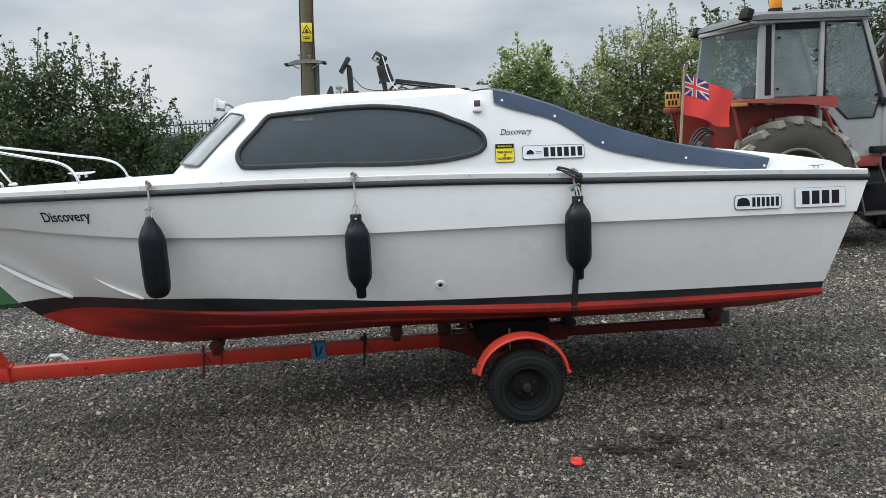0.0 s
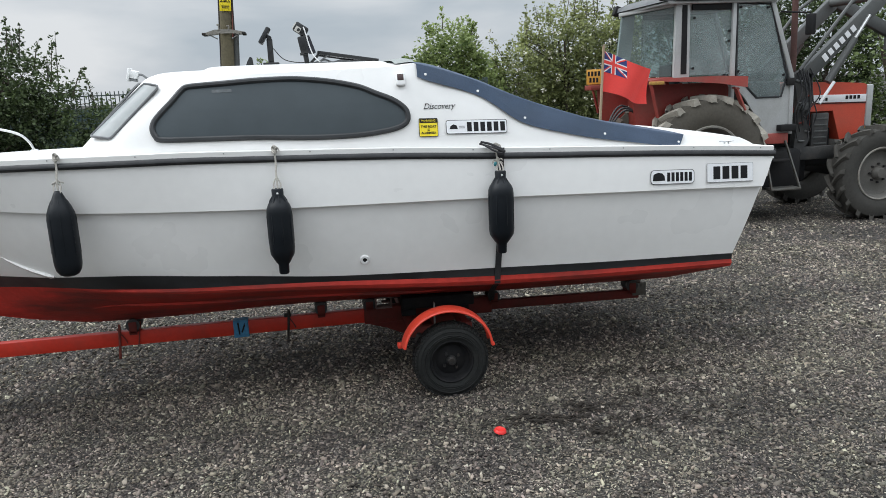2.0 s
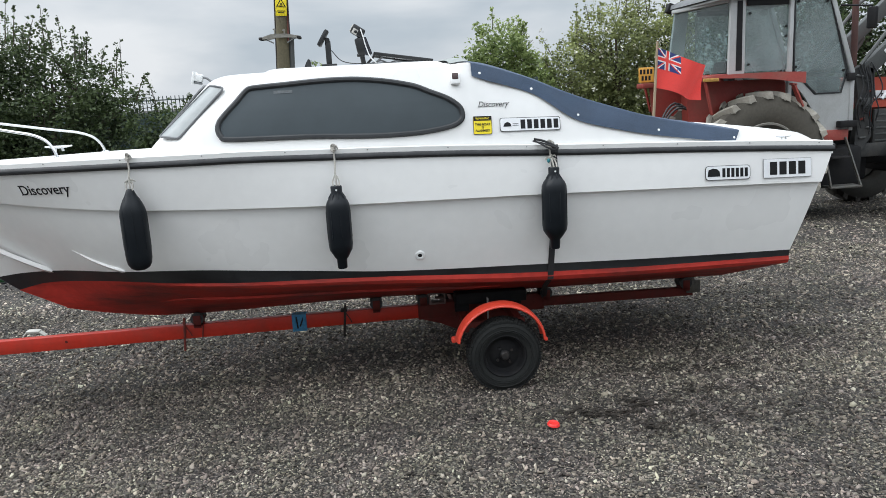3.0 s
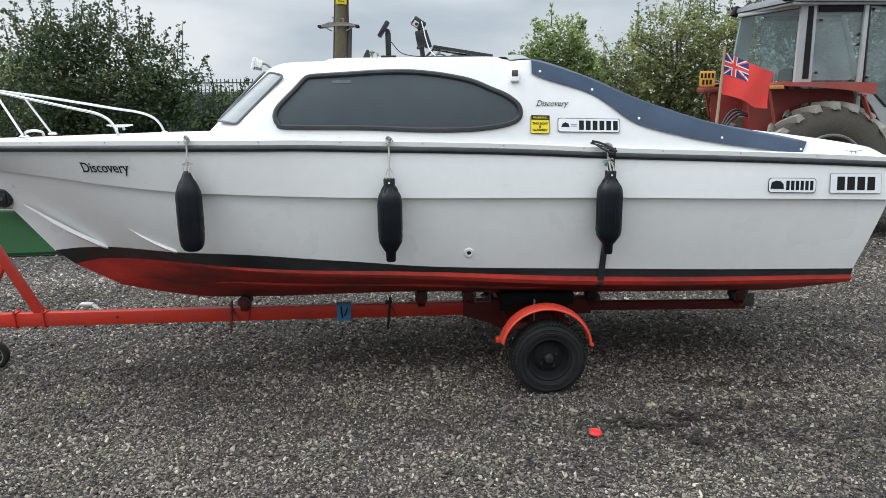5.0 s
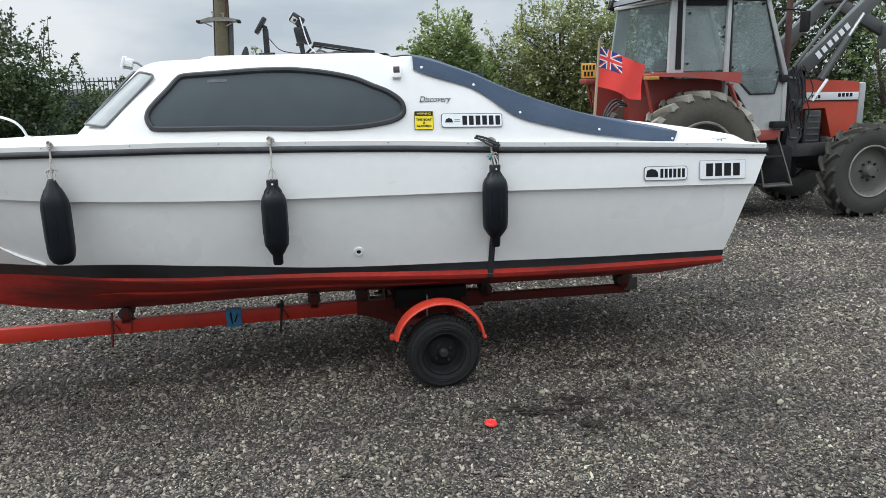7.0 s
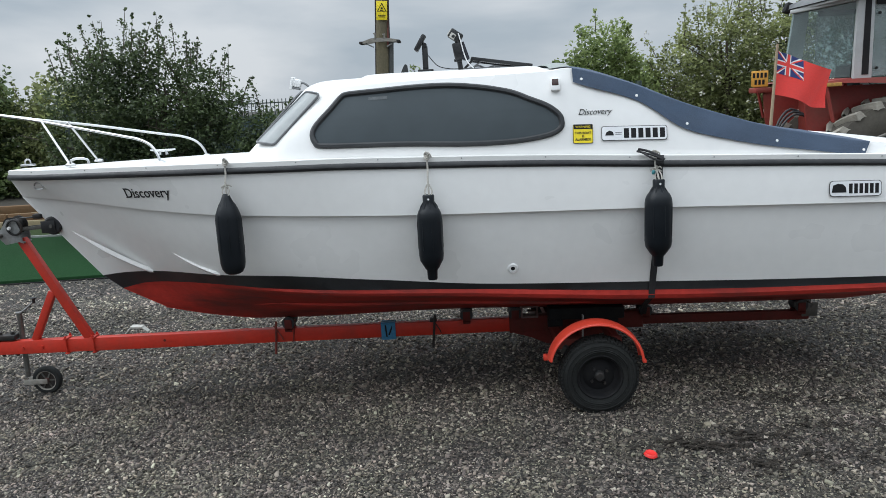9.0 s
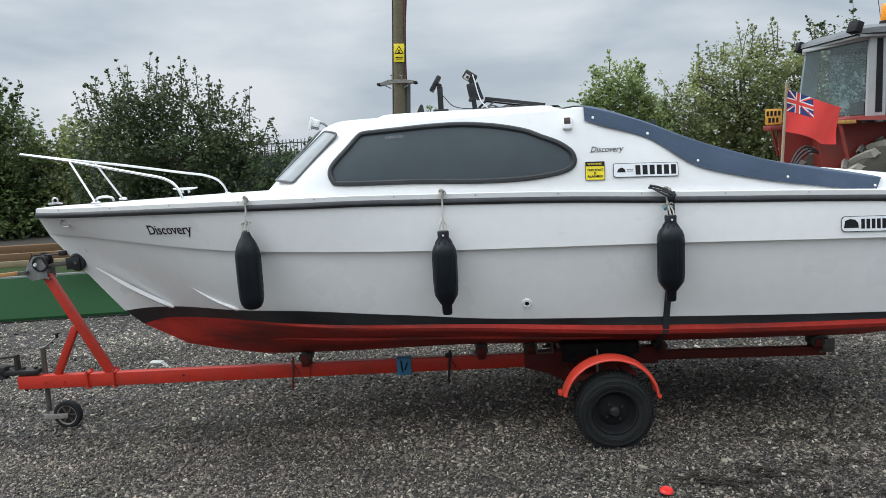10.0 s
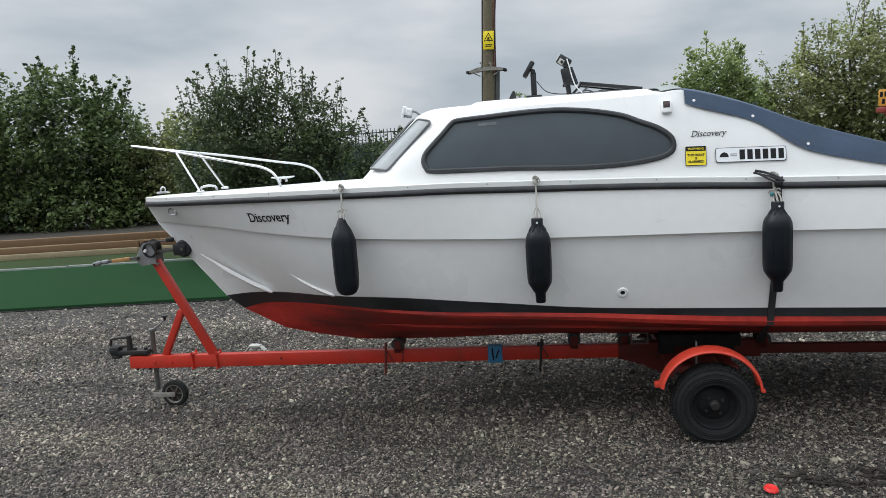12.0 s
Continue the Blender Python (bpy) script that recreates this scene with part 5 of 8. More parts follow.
    g.tube(rounded([(0.004, yr, top + 0.05), (0.016, yr - 0.008, top + 0.062), (0.026, yr - 0.004, top + 0.040)], 3, False), 0.004, 6)
    part("deck_knot", g, rope_mat, t, "small knot at the deck edge")
    g = Geo()
    for k in range(5):
        a = random.uniform(0, 6.28)
        g.tube(rounded([(0.0, yr * 0.75 - 0.008, L + 0.052), (0.02 * math.cos(a), yr * 0.75 - 0.016, L + 0.055 + 0.016 * math.sin(a)), (0.036 * math.cos(a), yr * 0.75 - 0.01, L + 0.045 + 0.016 * math.sin(a))], 3, False), 0.004, 6)
    if x != -0.274:
        part("knot", g, rope_mat, t)
    return t, yr, top, L


random.seed(5)
fender(-1.438, 1.470, 1.000, 0.073, "dark navy cylindrical fender hanging by a rope at the bow", tail=0.0)
fender(-0.274, 1.425, 0.942, 0.070, "dark navy cylindrical fender hanging by a rope amidships")
t3, yr3, top3, L3 = fender(0.994, 1.450, 0.963, 0.075, "dark navy cylindrical fender hanging beside the tie-down strap")

# mooring line lashed at the rail by the third fender
g = Geo()
g.tube(rounded([(0.90, -0.965, 1.60), (0.94, -0.99, 1.590), (0.985, -1.03, 1.575), (1.02, -1.045, 1.556), (1.005, -1.045, 1.548), (0.965, -1.03, 1.566), (0.92, -0.985, 1.595)], 4), 0.0055, 7, closed=True)
g.tube(rounded([(0.905, -0.97, 1.612), (0.955, -0.985, 1.60), (1.01, -1.03, 1.574), (1.03, -1.05, 1.556)], 4, False), 0.007, 7)
ob = single("mooring_line", g, BLACKROPE, (0, YC, 0), "black rope lashed round the boat's rail", "rope")
g = Geo().lathe([(0.0, 0.012), (0.007, 0.010), (0.010, 0.003), (0.008, -0.008), (0.004, -0.013), (0.0, -0.014)], (0.972, -1.045, 1.488), (0.4, 0.2, 1), 12)
single("rope_tag", g, mat("teal_plastic", (0.02, 0.16, 0.18), 0.5), (0, YC, 0), "small teal plastic tag on the fender rope", "tag")

# tie-down strap over the hull
g = Geo()
rows = []
for i in range(40):
    z = 1.575 - (1.575 - 0.70) * i / 39
    x = 1.022 - 0.012 * (i / 39) ** 1.2
    h = max(hull_half(x, z), 0.0) + 0.006 + (0.02 if z > 1.51 else 0)
    rows.append([(x - 0.019, -h, z), (x - 0.019, -h - 0.003, z), (x + 0.019, -h - 0.003, z), (x + 0.019, -h, z)])
for x, y, z in ((1.040, -0.60, 0.600), (1.115, -0.30, 0.472), (1.165, -0.07, 0.372)):
    rows.append([(x - 0.019, y, z), (x - 0.019, y - 0.003, z), (x + 0.019, y - 0.003, z), (x + 0.019, y, z)])
g.grid(rows, closed=True)
single("tie_down_strap", g, BLACKROPE, (0, YC, 0), "black webbing strap holding the boat to its trailer", "strap")


# solar floodlights on the roof
def roof_z(x, y):
    h, z = top_f(x)
    k = min(1.0, abs(y) / h)
    return z + max(0.0, roof_c(x)[0] - z) * (1 - k**2.6) + 0.016


zr = roof_z(-0.28, -0.25)
t = thing("solar_spotlight", (-0.275, YC - 0.25, zr), "black solar spotlight on a short post on the cabin roof", "spotlight", "solar spotlights")
part("base", Geo().box((0, 0, 0.006), (0.10, 0.09, 0.016), bevel=0.005), BLACKPL, t)
part("post", Geo().box((0, 0, 0.085), (0.036, 0.03, 0.15), bevel=0.005), BLACKPL, t)
part("hinge", Geo().tube([(0, -0.02, 0.165), (0, 0.02, 0.165)], 0.014, 10).tube([(0, 0, 0.15), (-0.012, 0, 0.18)], 0.011, 8), BLACKPL, t)
r = pose(0, 0, 0, 0, -58, 0)
hd = part("solar_head", Geo().box((-0.028, 0, 0.178), (0.115, 0.10, 0.026), r, bevel=0.006), BLACKPL, t, "tilted panel head")
part("cells", Geo().box((-0.0395, 0, 0.185), (0.10, 0.085, 0.003), r), PANELMAT, hd, "dark solar cells")
zr = roof_z(-0.07, -0.25)
t = thing("solar_spotlight", (-0.07, YC - 0.25, zr - 0.002), "black solar lamp with a folded panel and white lead", "spotlight", "solar spotlights")
part("post", Geo().tube([(0.02, 0, 0.0), (0.012, 0, 0.06)], 0.016, 10), BLACKPL, t)
part("bracket", Geo().box((0.004, 0, 0.062), (0.05, 0.05, 0.018), bevel=0.004), BLACKPL, t)
part("folded_panel", Geo().box((0.010, 0, 0.118), (0.066, 0.09, 0.108), pose(0, 0, 0, 0, -10, 0), bevel=0.008), BLACKPL, t)
part("side_panel", Geo().poly([(0.020, -0.046, 0.172), (0.044, -0.046, 0.174), (0.078, -0.046, 0.070), (0.062, -0.046, 0.060), (0.034, -0.046, 0.062)], (0, 0.09, 0)), PANELMAT, t)
part("neck", Geo().tube([(0.006, 0, 0.165), (-0.002, 0, 0.195)], 0.014, 10), BLACKPL, t)
hd = part("lamp_head", Geo().box((-0.006, 0, 0.214), (0.088, 0.09, 0.060), pose(0, 0, 0, 0, 34, 0), bevel=0.010), BLACKPL, t)
part("reflector", Geo().box((-0.024, -0.040, 0.212), (0.036, 0.014, 0.034), pose(0, 0, 0, 0, 34, 0), bevel=0.004).box((-0.044, -0.004, 0.236), (0.008, 0.074, 0.044), pose(0, 0, 0, 0, 34, 0), bevel=0.003), PALEPLATE, hd, "pale reflector")
part("lens", Geo().lathe([(0.0, -0.003), (0.008, -0.002), (0.010, 0.0)], (-0.020, -0.048, 0.209), (0, 1, 0), 12), BLACKPL, hd)
part("white_lead", Geo().tube(rounded([(0.012, -0.05, 0.225), (0.026, -0.056, 0.17), (0.040, -0.056, 0.11), (0.062, -0.052, 0.05), (0.100, -0.05, 0.008)], 4, False), 0.0038, 6), WHITEPL, t, "thin white lead")
g = Geo().tube(rounded([(-0.255, -0.25, zr + 0.10), (-0.20, -0.26, zr + 0.035), (-0.13, -0.26, zr + 0.012), (-0.05, -0.27, zr + 0.006)], 5, False), 0.003, 6)
single("lamp_cable", g, BLACKPL, (0, YC, 0), "thin black cable between the roof lamps", "cable")

# propped solar panel
zr = roof_z(0.16, -0.1)
t = thing("solar_charger", (0.2175, YC - 0.1, zr - 0.004), "framed solar panel propped at an angle on the cabin roof", "solar panel")
r = pose(0, 0, 0, 0, 9.2, 0)
zc = 2.154 - (zr - 0.004)
part("panel", Geo().box((0.0, 0.06, zc), (0.38, 0.30, 0.006), r), PANELMAT, t)
for nm, c, s in (("frame_side", (0, -0.09, zc), (0.40, 0.014, 0.022)), ("frame_side", (0, 0.21, zc), (0.40, 0.014, 0.022)),
                 ("frame_end", (-0.191, 0.06, zc + 0.031), (0.014, 0.30, 0.022)), ("frame_end", (0.191, 0.06, zc - 0.031), (0.014, 0.30, 0.022))):
    part(nm, Geo().box(c, s, r, bevel=0.003), BLACKPL, t)
for y in (-0.07, 0.19):
    part("prop", Geo().tube([(-0.185, y, zc + 0.026), (-0.250, y, 0.006)], 0.007, 7), BLACKPL, t)
    part("prop", Geo().tube([(-0.13, y, zc + 0.016), (-0.20, y, 0.006)], 0.005, 7), GALV, t)
    part("rail", Geo().beam((-0.25, y, 0.008), (0.17, y, 0.008), 0.02, 0.012), GREYPL, t)
part("clutter_lead", Geo().tube(rounded([(-0.22, -0.06, 0.01), (-0.15, -0.07, 0.025), (-0.10, -0.04, 0.008), (-0.05, -0.08, 0.02), (0.02, -0.05, 0.008)], 4, False), 0.005, 6), GREYPL, t)

# white horn lamp ahead of the screen
t = thing("deck_floodlight", (-1.222, YC + 0.30, 2.05), "white square floodlight on a bracket above the windscreen", "lamp")
part("bracket", Geo().tube(rounded([(0.14, 0, 0.0), (0.09, 0, 0.018), (0.055, 0, 0.045), (0.028, 0, 0.050)], 4, False), 0.008, 8), GREYPL, t)
bd = part("lamp_body", Geo().box((0.0, 0, 0.050), (0.058, 0.085, 0.056), pose(0, 0, 0, 0, 14, 0), bevel=0.012), WHITEPL, t)
part("rim", Geo().box((-0.031, 0, 0.050), (0.018, 0.105, 0.088), pose(0, 0, 0, 0, 14, 0), bevel=0.006), WHITEPL, bd)
# Grey instead of white: shade under the lamp is in the colour.
part("lower_lip", Geo().box((-0.006, 0, 0.014), (0.046, 0.075, 0.016), pose(0, 0, 0, 0, 14, 0), bevel=0.005), GREYPL, bd, "grey lip with the lamp's underside shade in its colour")

# small aerial base on the roof
zr = roof_z(-0.447, 0.35) - 0.01
fin = [(-0.482, 0.0), (-0.476, 0.03), (-0.458, 0.070), (-0.444, 0.092), (-0.434, 0.094), (-0.426, 0.084), (-0.421, 0.04), (-0.420, 0.0)]
g = Geo().poly([(x, YC + 0.33, zr + z) for x, z in fin], (0, 0.04, 0))
single("roof_fin", g, BLACKPL, (0, 0, 0), "small dark fin-shaped fitting on the cabin roof", "fitting")


# ---- trailer ----
trailer = thing("boat_trailer", (0, YC, 0), "red painted single-axle boat trailer with winch post and jockey wheel", "trailer")
part("chassis_box", Geo().beam((0.22, 0, 0.3245), (1.175, 0, 0.327), 0.078, 0.122, bevel=0.006), REDSHADED, trailer, "thicker red chassis section, hull shade in its colour")
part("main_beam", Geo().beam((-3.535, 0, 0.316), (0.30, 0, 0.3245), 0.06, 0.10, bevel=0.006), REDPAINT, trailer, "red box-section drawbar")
part("rear_beam", Geo().beam((0.95, 0, 0.320), (2.36, 0, 0.298), 0.05, 0.066, bevel=0.005), REDSHADED, trailer, "thinner red rear beam, darkened in colour for hull shade")
post = part("winch_post", Geo().beam((-2.835, 0, 0.365), (-3.215, 0, 1.115), 0.052, 0.06, up=(1, 0, 0.4), bevel=0.005), REDPAINT, trailer, "sloping red winch post")
part("post_brace", Geo().beam((-3.235, 0, 0.365), (-3.055, 0, 0.72), 0.046, 0.05, up=(1, 0, 0.4), bevel=0.005), REDPAINT, trailer)
for x in (-3.0, -2.80):
    for s in (-1, 1):
        part("u_bolt", Geo().tube([(x, s * 0.037, 0.256), (x, s * 0.037, 0.392)], 0.006, 8), REDPAINT, trailer)
    for z in (0.372, 0.261):
        part("clamp_plate", Geo().box((x, 0, z), (0.030, 0.088, 0.009), bevel=0.003), REDPAINT, trailer)
    for s in (-1, 1):
        part("nut", Geo().tube([(x, s * 0.037, 0.376), (x, s * 0.037, 0.388)], 0.009, 6), REDPAINT, trailer)
for x in (-3.325, -3.18):
    part("bolt", Geo().tube([(x, -0.029, 0.316), (x, -0.042, 0.316)], 0.011, 6), REDPAINT, trailer)
for x in (-3.49, -3.385):
    part("lower_bolt", Geo().tube([(x, 0, 0.268), (x, 0, 0.248)], 0.013, 6), DARKSTEEL, trailer)
# Flat darker red disc stands for the shaded hole.
part("beam_hole", Geo().lathe([(0.0, 0.0), (0.010, 0.0005)], (-2.28, -0.031, 0.325), (0, -1, 0), 12), REDSHADED, trailer)

# coupling
cp = part("coupling", Geo().box((-3.53, 0, 0.394), (0.32, 0.07, 0.038), bevel=0.008), DARKSTEEL, trailer, "dark oily steel coupling head")
part("coupling_socket", Geo().box((-3.655, 0, 0.412), (0.088, 0.078, 0.076), bevel=0.022).lathe([(0.034, 0.0), (0.040, -0.03), (0.036, -0.036)], (-3.655, 0, 0.385), (0, 0, 1), 18), DARKSTEEL, cp)
part("lever", Geo().tube(rounded([(-3.685, 0, 0.43), (-3.69, 0, 0.485), (-3.665, 0, 0.505), (-3.60, 0, 0.512), (-3.545, 0, 0.514), (-3.53, 0, 0.50), (-3.535, 0, 0.45), (-3.60, 0, 0.442)], 4), 0.011, 8, closed=True), DARKSTEEL, cp, "looped coupling handle")
part("handle_plate", Geo().poly([(-3.55, -0.02, 0.41), (-3.52, -0.02, 0.41), (-3.522, -0.02, 0.528), (-3.538, -0.02, 0.53)], (0, 0.04, 0)), DARKSTEEL, cp)
for x in (-3.49, -3.40):
    part("coupling_bolt", Geo().tube([(x, 0, 0.41), (x, 0, 0.432)], 0.014, 6), DARKSTEEL, cp)

# jockey wheel
jw = part("jockey_tube", Geo().tube([(-3.360, 0.055, 0.555), (-3.366, 0.055, 0.34), (-3.372, 0.055, 0.065)], 0.019, 12), DARKGALV, trailer, "galvanised jockey wheel stem")
part("clamp", Geo().box((-3.366, 0.045, 0.34), (0.06, 0.06, 0.05), bevel=0.006), DARKSTEEL, jw)
part("crank", Geo().tube(rounded([(-3.385, 0.055, 0.560), (-3.34, 0.055, 0.565), (-3.26, 0.055, 0.622), (-3.243, 0.055, 0.64)], 4, False), 0.007, 8), GALV, jw)
part("crank_knob", Geo().lathe([(0.0, 0.022), (0.026, 0.020), (0.026, 0.012), (0.011, 0.008), (0.010, -0.02), (0.0, -0.02)], (-3.24, 0.055, 0.648), (0, 0, 1), 14), DARKSTEEL, jw)
jwc = (-3.205, 0.01, 0.050)
for s in (-1, 1):
    part("fork", Geo().beam((-3.365, jwc[1] + s * 0.034, 0.046), (-3.19, jwc[1] + s * 0.034, 0.048), 0.005, 0.040, bevel=0.002), FORKDUST, jw)
prof = [(0.075, -0.026), (0.094, -0.026), (0.103, -0.018), (0.106, 0.0), (0.103, 0.018), (0.094, 0.026), (0.075, 0.026), (0.072, 0.0), (0.075, -0.026)]
wh = part("jockey_wheel", Geo().lathe(prof, jwc, (0, 1, 0), 32), TYRE, trailer, "small black rubber jockey wheel")
part("wheel_disc", Geo().lathe([(0.0, -0.006), (0.070, -0.006), (0.074, -0.010), (0.074, 0.010), (0.0, 0.006)], jwc, (0, 1, 0), 28), DARKSTEEL, wh, "dark rusty wheel centre")
part("wheel_rim", Geo().lathe([(0.066, -0.012), (0.068, -0.022), (0.075, -0.024), (0.077, -0.014)], jwc, (0, 1, 0), 28), FORKDUST, wh, "pale worn rim edge")
part("wheel_hub", Geo().lathe([(0.0, -0.028), (0.016, -0.027), (0.020, -0.006)], jwc, (0, 1, 0), 14), RUST, wh)
for k in range(6):
    a = k * math.pi / 3
    part("spoke", Geo().beam((jwc[0] + 0.02 * math.cos(a), jwc[1] - 0.011, jwc[2] + 0.02 * math.sin(a)), (jwc[0] + 0.068 * math.cos(a), jwc[1] - 0.011, jwc[2] + 0.068 * math.sin(a)), 0.009, 0.007, up=(0, 1, 0)), DARKGALV, wh)

# winch
wi = part("winch", Geo().box((-3.235, 0, 1.118), (0.13, 0.11, 0.008), pose(0, 0, 0, 0, 22, 0)), GALV, trailer, "grey geared hand winch")
for y in (-0.058, 0.052):
    part("side_plate", Geo().poly([(-3.345, y, 1.135), (-3.30, y, 1.085), (-3.18, y, 1.105), (-3.185, y, 1.19), (-3.215, y, 1.265), (-3.27, y, 1.262), (-3.325, y, 1.19)], (0, 0.006, 0)), GALV, wi, "grey steel winch cheek")
part("drum", Geo().lathe([(0.0, -0.052), (0.062, -0.052), (0.062, -0.044), (0.045, -0.04), (0.045, 0.04), (0.062, 0.044), (0.062, 0.052), (0.0, 0.052)], (-3.245, 0, 1.215), (0, 1, 0), 24), DARKSTEEL, wi)
part("gear", Geo().lathe([(0.046, -0.008), (0.054, -0.008), (0.058, -0.004), (0.058, 0.004), (0.054, 0.008), (0.046, 0.008), (0.046, -0.008)], (-3.215, -0.070, 1.208), (0, 1, 0), 26), DARKSTEEL, wi)
part("gear_hub", Geo().lathe([(0.0, -0.014), (0.010, -0.014), (0.013, 0.0)], (-3.248, -0.074, 1.204), (0, 1, 0), 12), WHITEPL, wi)
part("spindle", Geo().tube([(-3.325, -0.10, 1.152), (-3.325, 0.06, 1.152)], 0.014, 10), DARKGALV, wi)
hb = part("handle_arm", Geo().beam((-3.315, -0.092, 1.157), (-3.625, -0.092, 1.133), 0.010, 0.020, bevel=0.003), DARKGALV, wi, "grey steel winch handle")
part("handle_sleeve", Geo().beam((-3.372, -0.092, 1.1526), (-3.52, -0.092, 1.1411), 0.016, 0.028, bevel=0.004), TANWOOD, hb, "faded orange sleeve")
part("grip", Geo().lathe([(0.008, 0.0), (0.017, 0.0), (0.019, -0.012), (0.018, -0.07), (0.010, -0.076)], (-3.625, -0.085, 1.130), (0, 1, 0), 14), GREYPL, hb, "worn grip")
part("grip_core", Geo().tube([(-3.625, -0.164, 1.130), (-3.625, -0.09, 1.130)], 0.009, 10), DARKSTEEL, hb)
part("grip_collar", Geo().tube([(-3.60, -0.092, 1.135), (-3.55, -0.092, 1.139)], 0.016, 10), GREYPL, hb)
arm = part("bow_arm", Geo().beam((-3.20, -0.032, 1.185), (-2.975, -0.032, 1.202), 0.006, 0.026, bevel=0.002).beam((-3.20, 0.032, 1.185), (-2.975, 0.032, 1.202), 0.006, 0.026, bevel=0.002), DARKGALV, trailer, "grey bow stop arm")
part("bow_roller", Geo().lathe([(0.0, -0.045), (0.055, -0.045), (0.066, -0.03), (0.056, 0.0), (0.066, 0.03), (0.055, 0.045), (0.0, 0.045)], (-2.963, 0, 1.203), (0, 1, 0), 26), RUBBER, arm, "black rubber bow roller")
for y in (-0.052, 0.052):
    part("roller_cheek", Geo().box((-2.985, y, 1.198), (0.10, 0.006, 0.085), bevel=0.01), BLACKPL, arm)
part("roller_pin", Geo().tube([(-2.963, -0.062, 1.203), (-2.963, 0.062, 1.203)], 0.012, 10), DARKGALV, arm)
part("winch_strap", Geo().beam((-3.21, 0, 1.262), (-3.07, 0, 1.268), 0.045, 0.006).box((-3.075, 0, 1.272), (0.06, 0.05, 0.035), bevel=0.01), DARKSTEEL, wi, "dark strap and hook")

# keel rollers on brackets
def keel_roller(x, zt, w=0.05, r=0.038):
    zb = 0.372 if x < 0.2 else (0.388 if x < 1.0 else 0.352 if x < 2.0 else 0.335)
    br = part("bracket_base", Geo().box((x, 0, zb + 0.002), (0.055, 0.13, 0.008)), REDSHADED, trailer)
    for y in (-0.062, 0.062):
        part("bracket_cheek", Geo().box((x, y, (zb + zt) / 2 - 0.012), (0.052, 0.006, zt - zb + 0.01), bevel=0.002), REDSHADED, br)
    part("keel_roller", Geo().lathe([(0.0, -0.058), (r + 0.008, -0.058), (r + 0.006, -0.03), (r - 0.008, 0.0), (r + 0.006, 0.03), (r + 0.008, 0.058), (0.0, 0.058)], (x, 0, zt - r + 0.006), (0, 1, 0), 20), RUBBER, br, "black rubber keel roller")


for x, zt in ((-1.365, 0.452), (-0.085, 0.452), (0.262, 0.446), (1.19, 0.424), (2.29, 0.408)):
    keel_roller(x, zt)
for y in (-0.05, 0.05):
    part("end_bracket", Geo().box((2.35, y, 0.345), (0.11, 0.008, 0.10), bevel=0.008), DARKGALV, trailer, "grey roller bracket at the rear end")
part("end_pin", Geo().tube([(2.37, -0.06, 0.37), (2.37, 0.06, 0.37)], 0.014, 10), DARKGALV, trailer)

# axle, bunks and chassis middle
part("axle_tube", Geo().beam((0.66, -0.80, 0.255), (0.66, 0.80, 0.255), 0.06, 0.06, up=(0, 0, 1), bevel=0.006), REDSHADED, trailer, "red axle beam")
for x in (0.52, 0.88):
    part("cross_member", Geo().beam((x, -0.50, 0.33), (x, 0.50, 0.33), 0.05, 0.07, bevel=0.005), REDSHADED, trailer)
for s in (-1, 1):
    part("side_rail", Geo().beam((0.50, s * 0.48, 0.325), (0.92, s * 0.48, 0.325), 0.05, 0.07, bevel=0.005), REDSHADED, trailer)
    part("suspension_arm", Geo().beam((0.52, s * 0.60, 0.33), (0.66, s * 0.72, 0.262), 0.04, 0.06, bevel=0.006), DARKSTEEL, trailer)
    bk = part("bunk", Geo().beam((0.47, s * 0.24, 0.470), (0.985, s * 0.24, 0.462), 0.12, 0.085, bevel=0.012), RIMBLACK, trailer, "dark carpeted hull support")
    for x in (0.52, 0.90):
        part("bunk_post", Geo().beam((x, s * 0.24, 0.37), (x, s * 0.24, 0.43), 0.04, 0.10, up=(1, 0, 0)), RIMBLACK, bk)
    part("axle_hanger", Geo().poly([(0.24, s * 0.032, 0.268), (1.00, s * 0.032, 0.268), (0.80, s * 0.032, 0.215), (0.62, s * 0.032, 0.170), (0.49, s * 0.032, 0.175), (0.38, s * 0.032, 0.225)], (0, s * 0.008, 0)), REDSHADED, trailer, "dull red gusset plate above the axle")
# hollow bracket clamped on the chassis ahead of the hull support
g = Geo().box((0.362, -0.06, 0.468), (0.120, 0.07, 0.010), bevel=0.003).box((0.362, -0.06, 0.394), (0.120, 0.07, 0.012), bevel=0.003)
g.box((0.307, -0.06, 0.431), (0.010, 0.07, 0.066)).box((0.417, -0.06, 0.431), (0.010, 0.07, 0.066)).box((0.378, -0.055, 0.428), (0.055, 0.05, 0.012))
part("box_bracket", g, BROWNSTEEL, trailer, "rusty brown hollow box bracket")


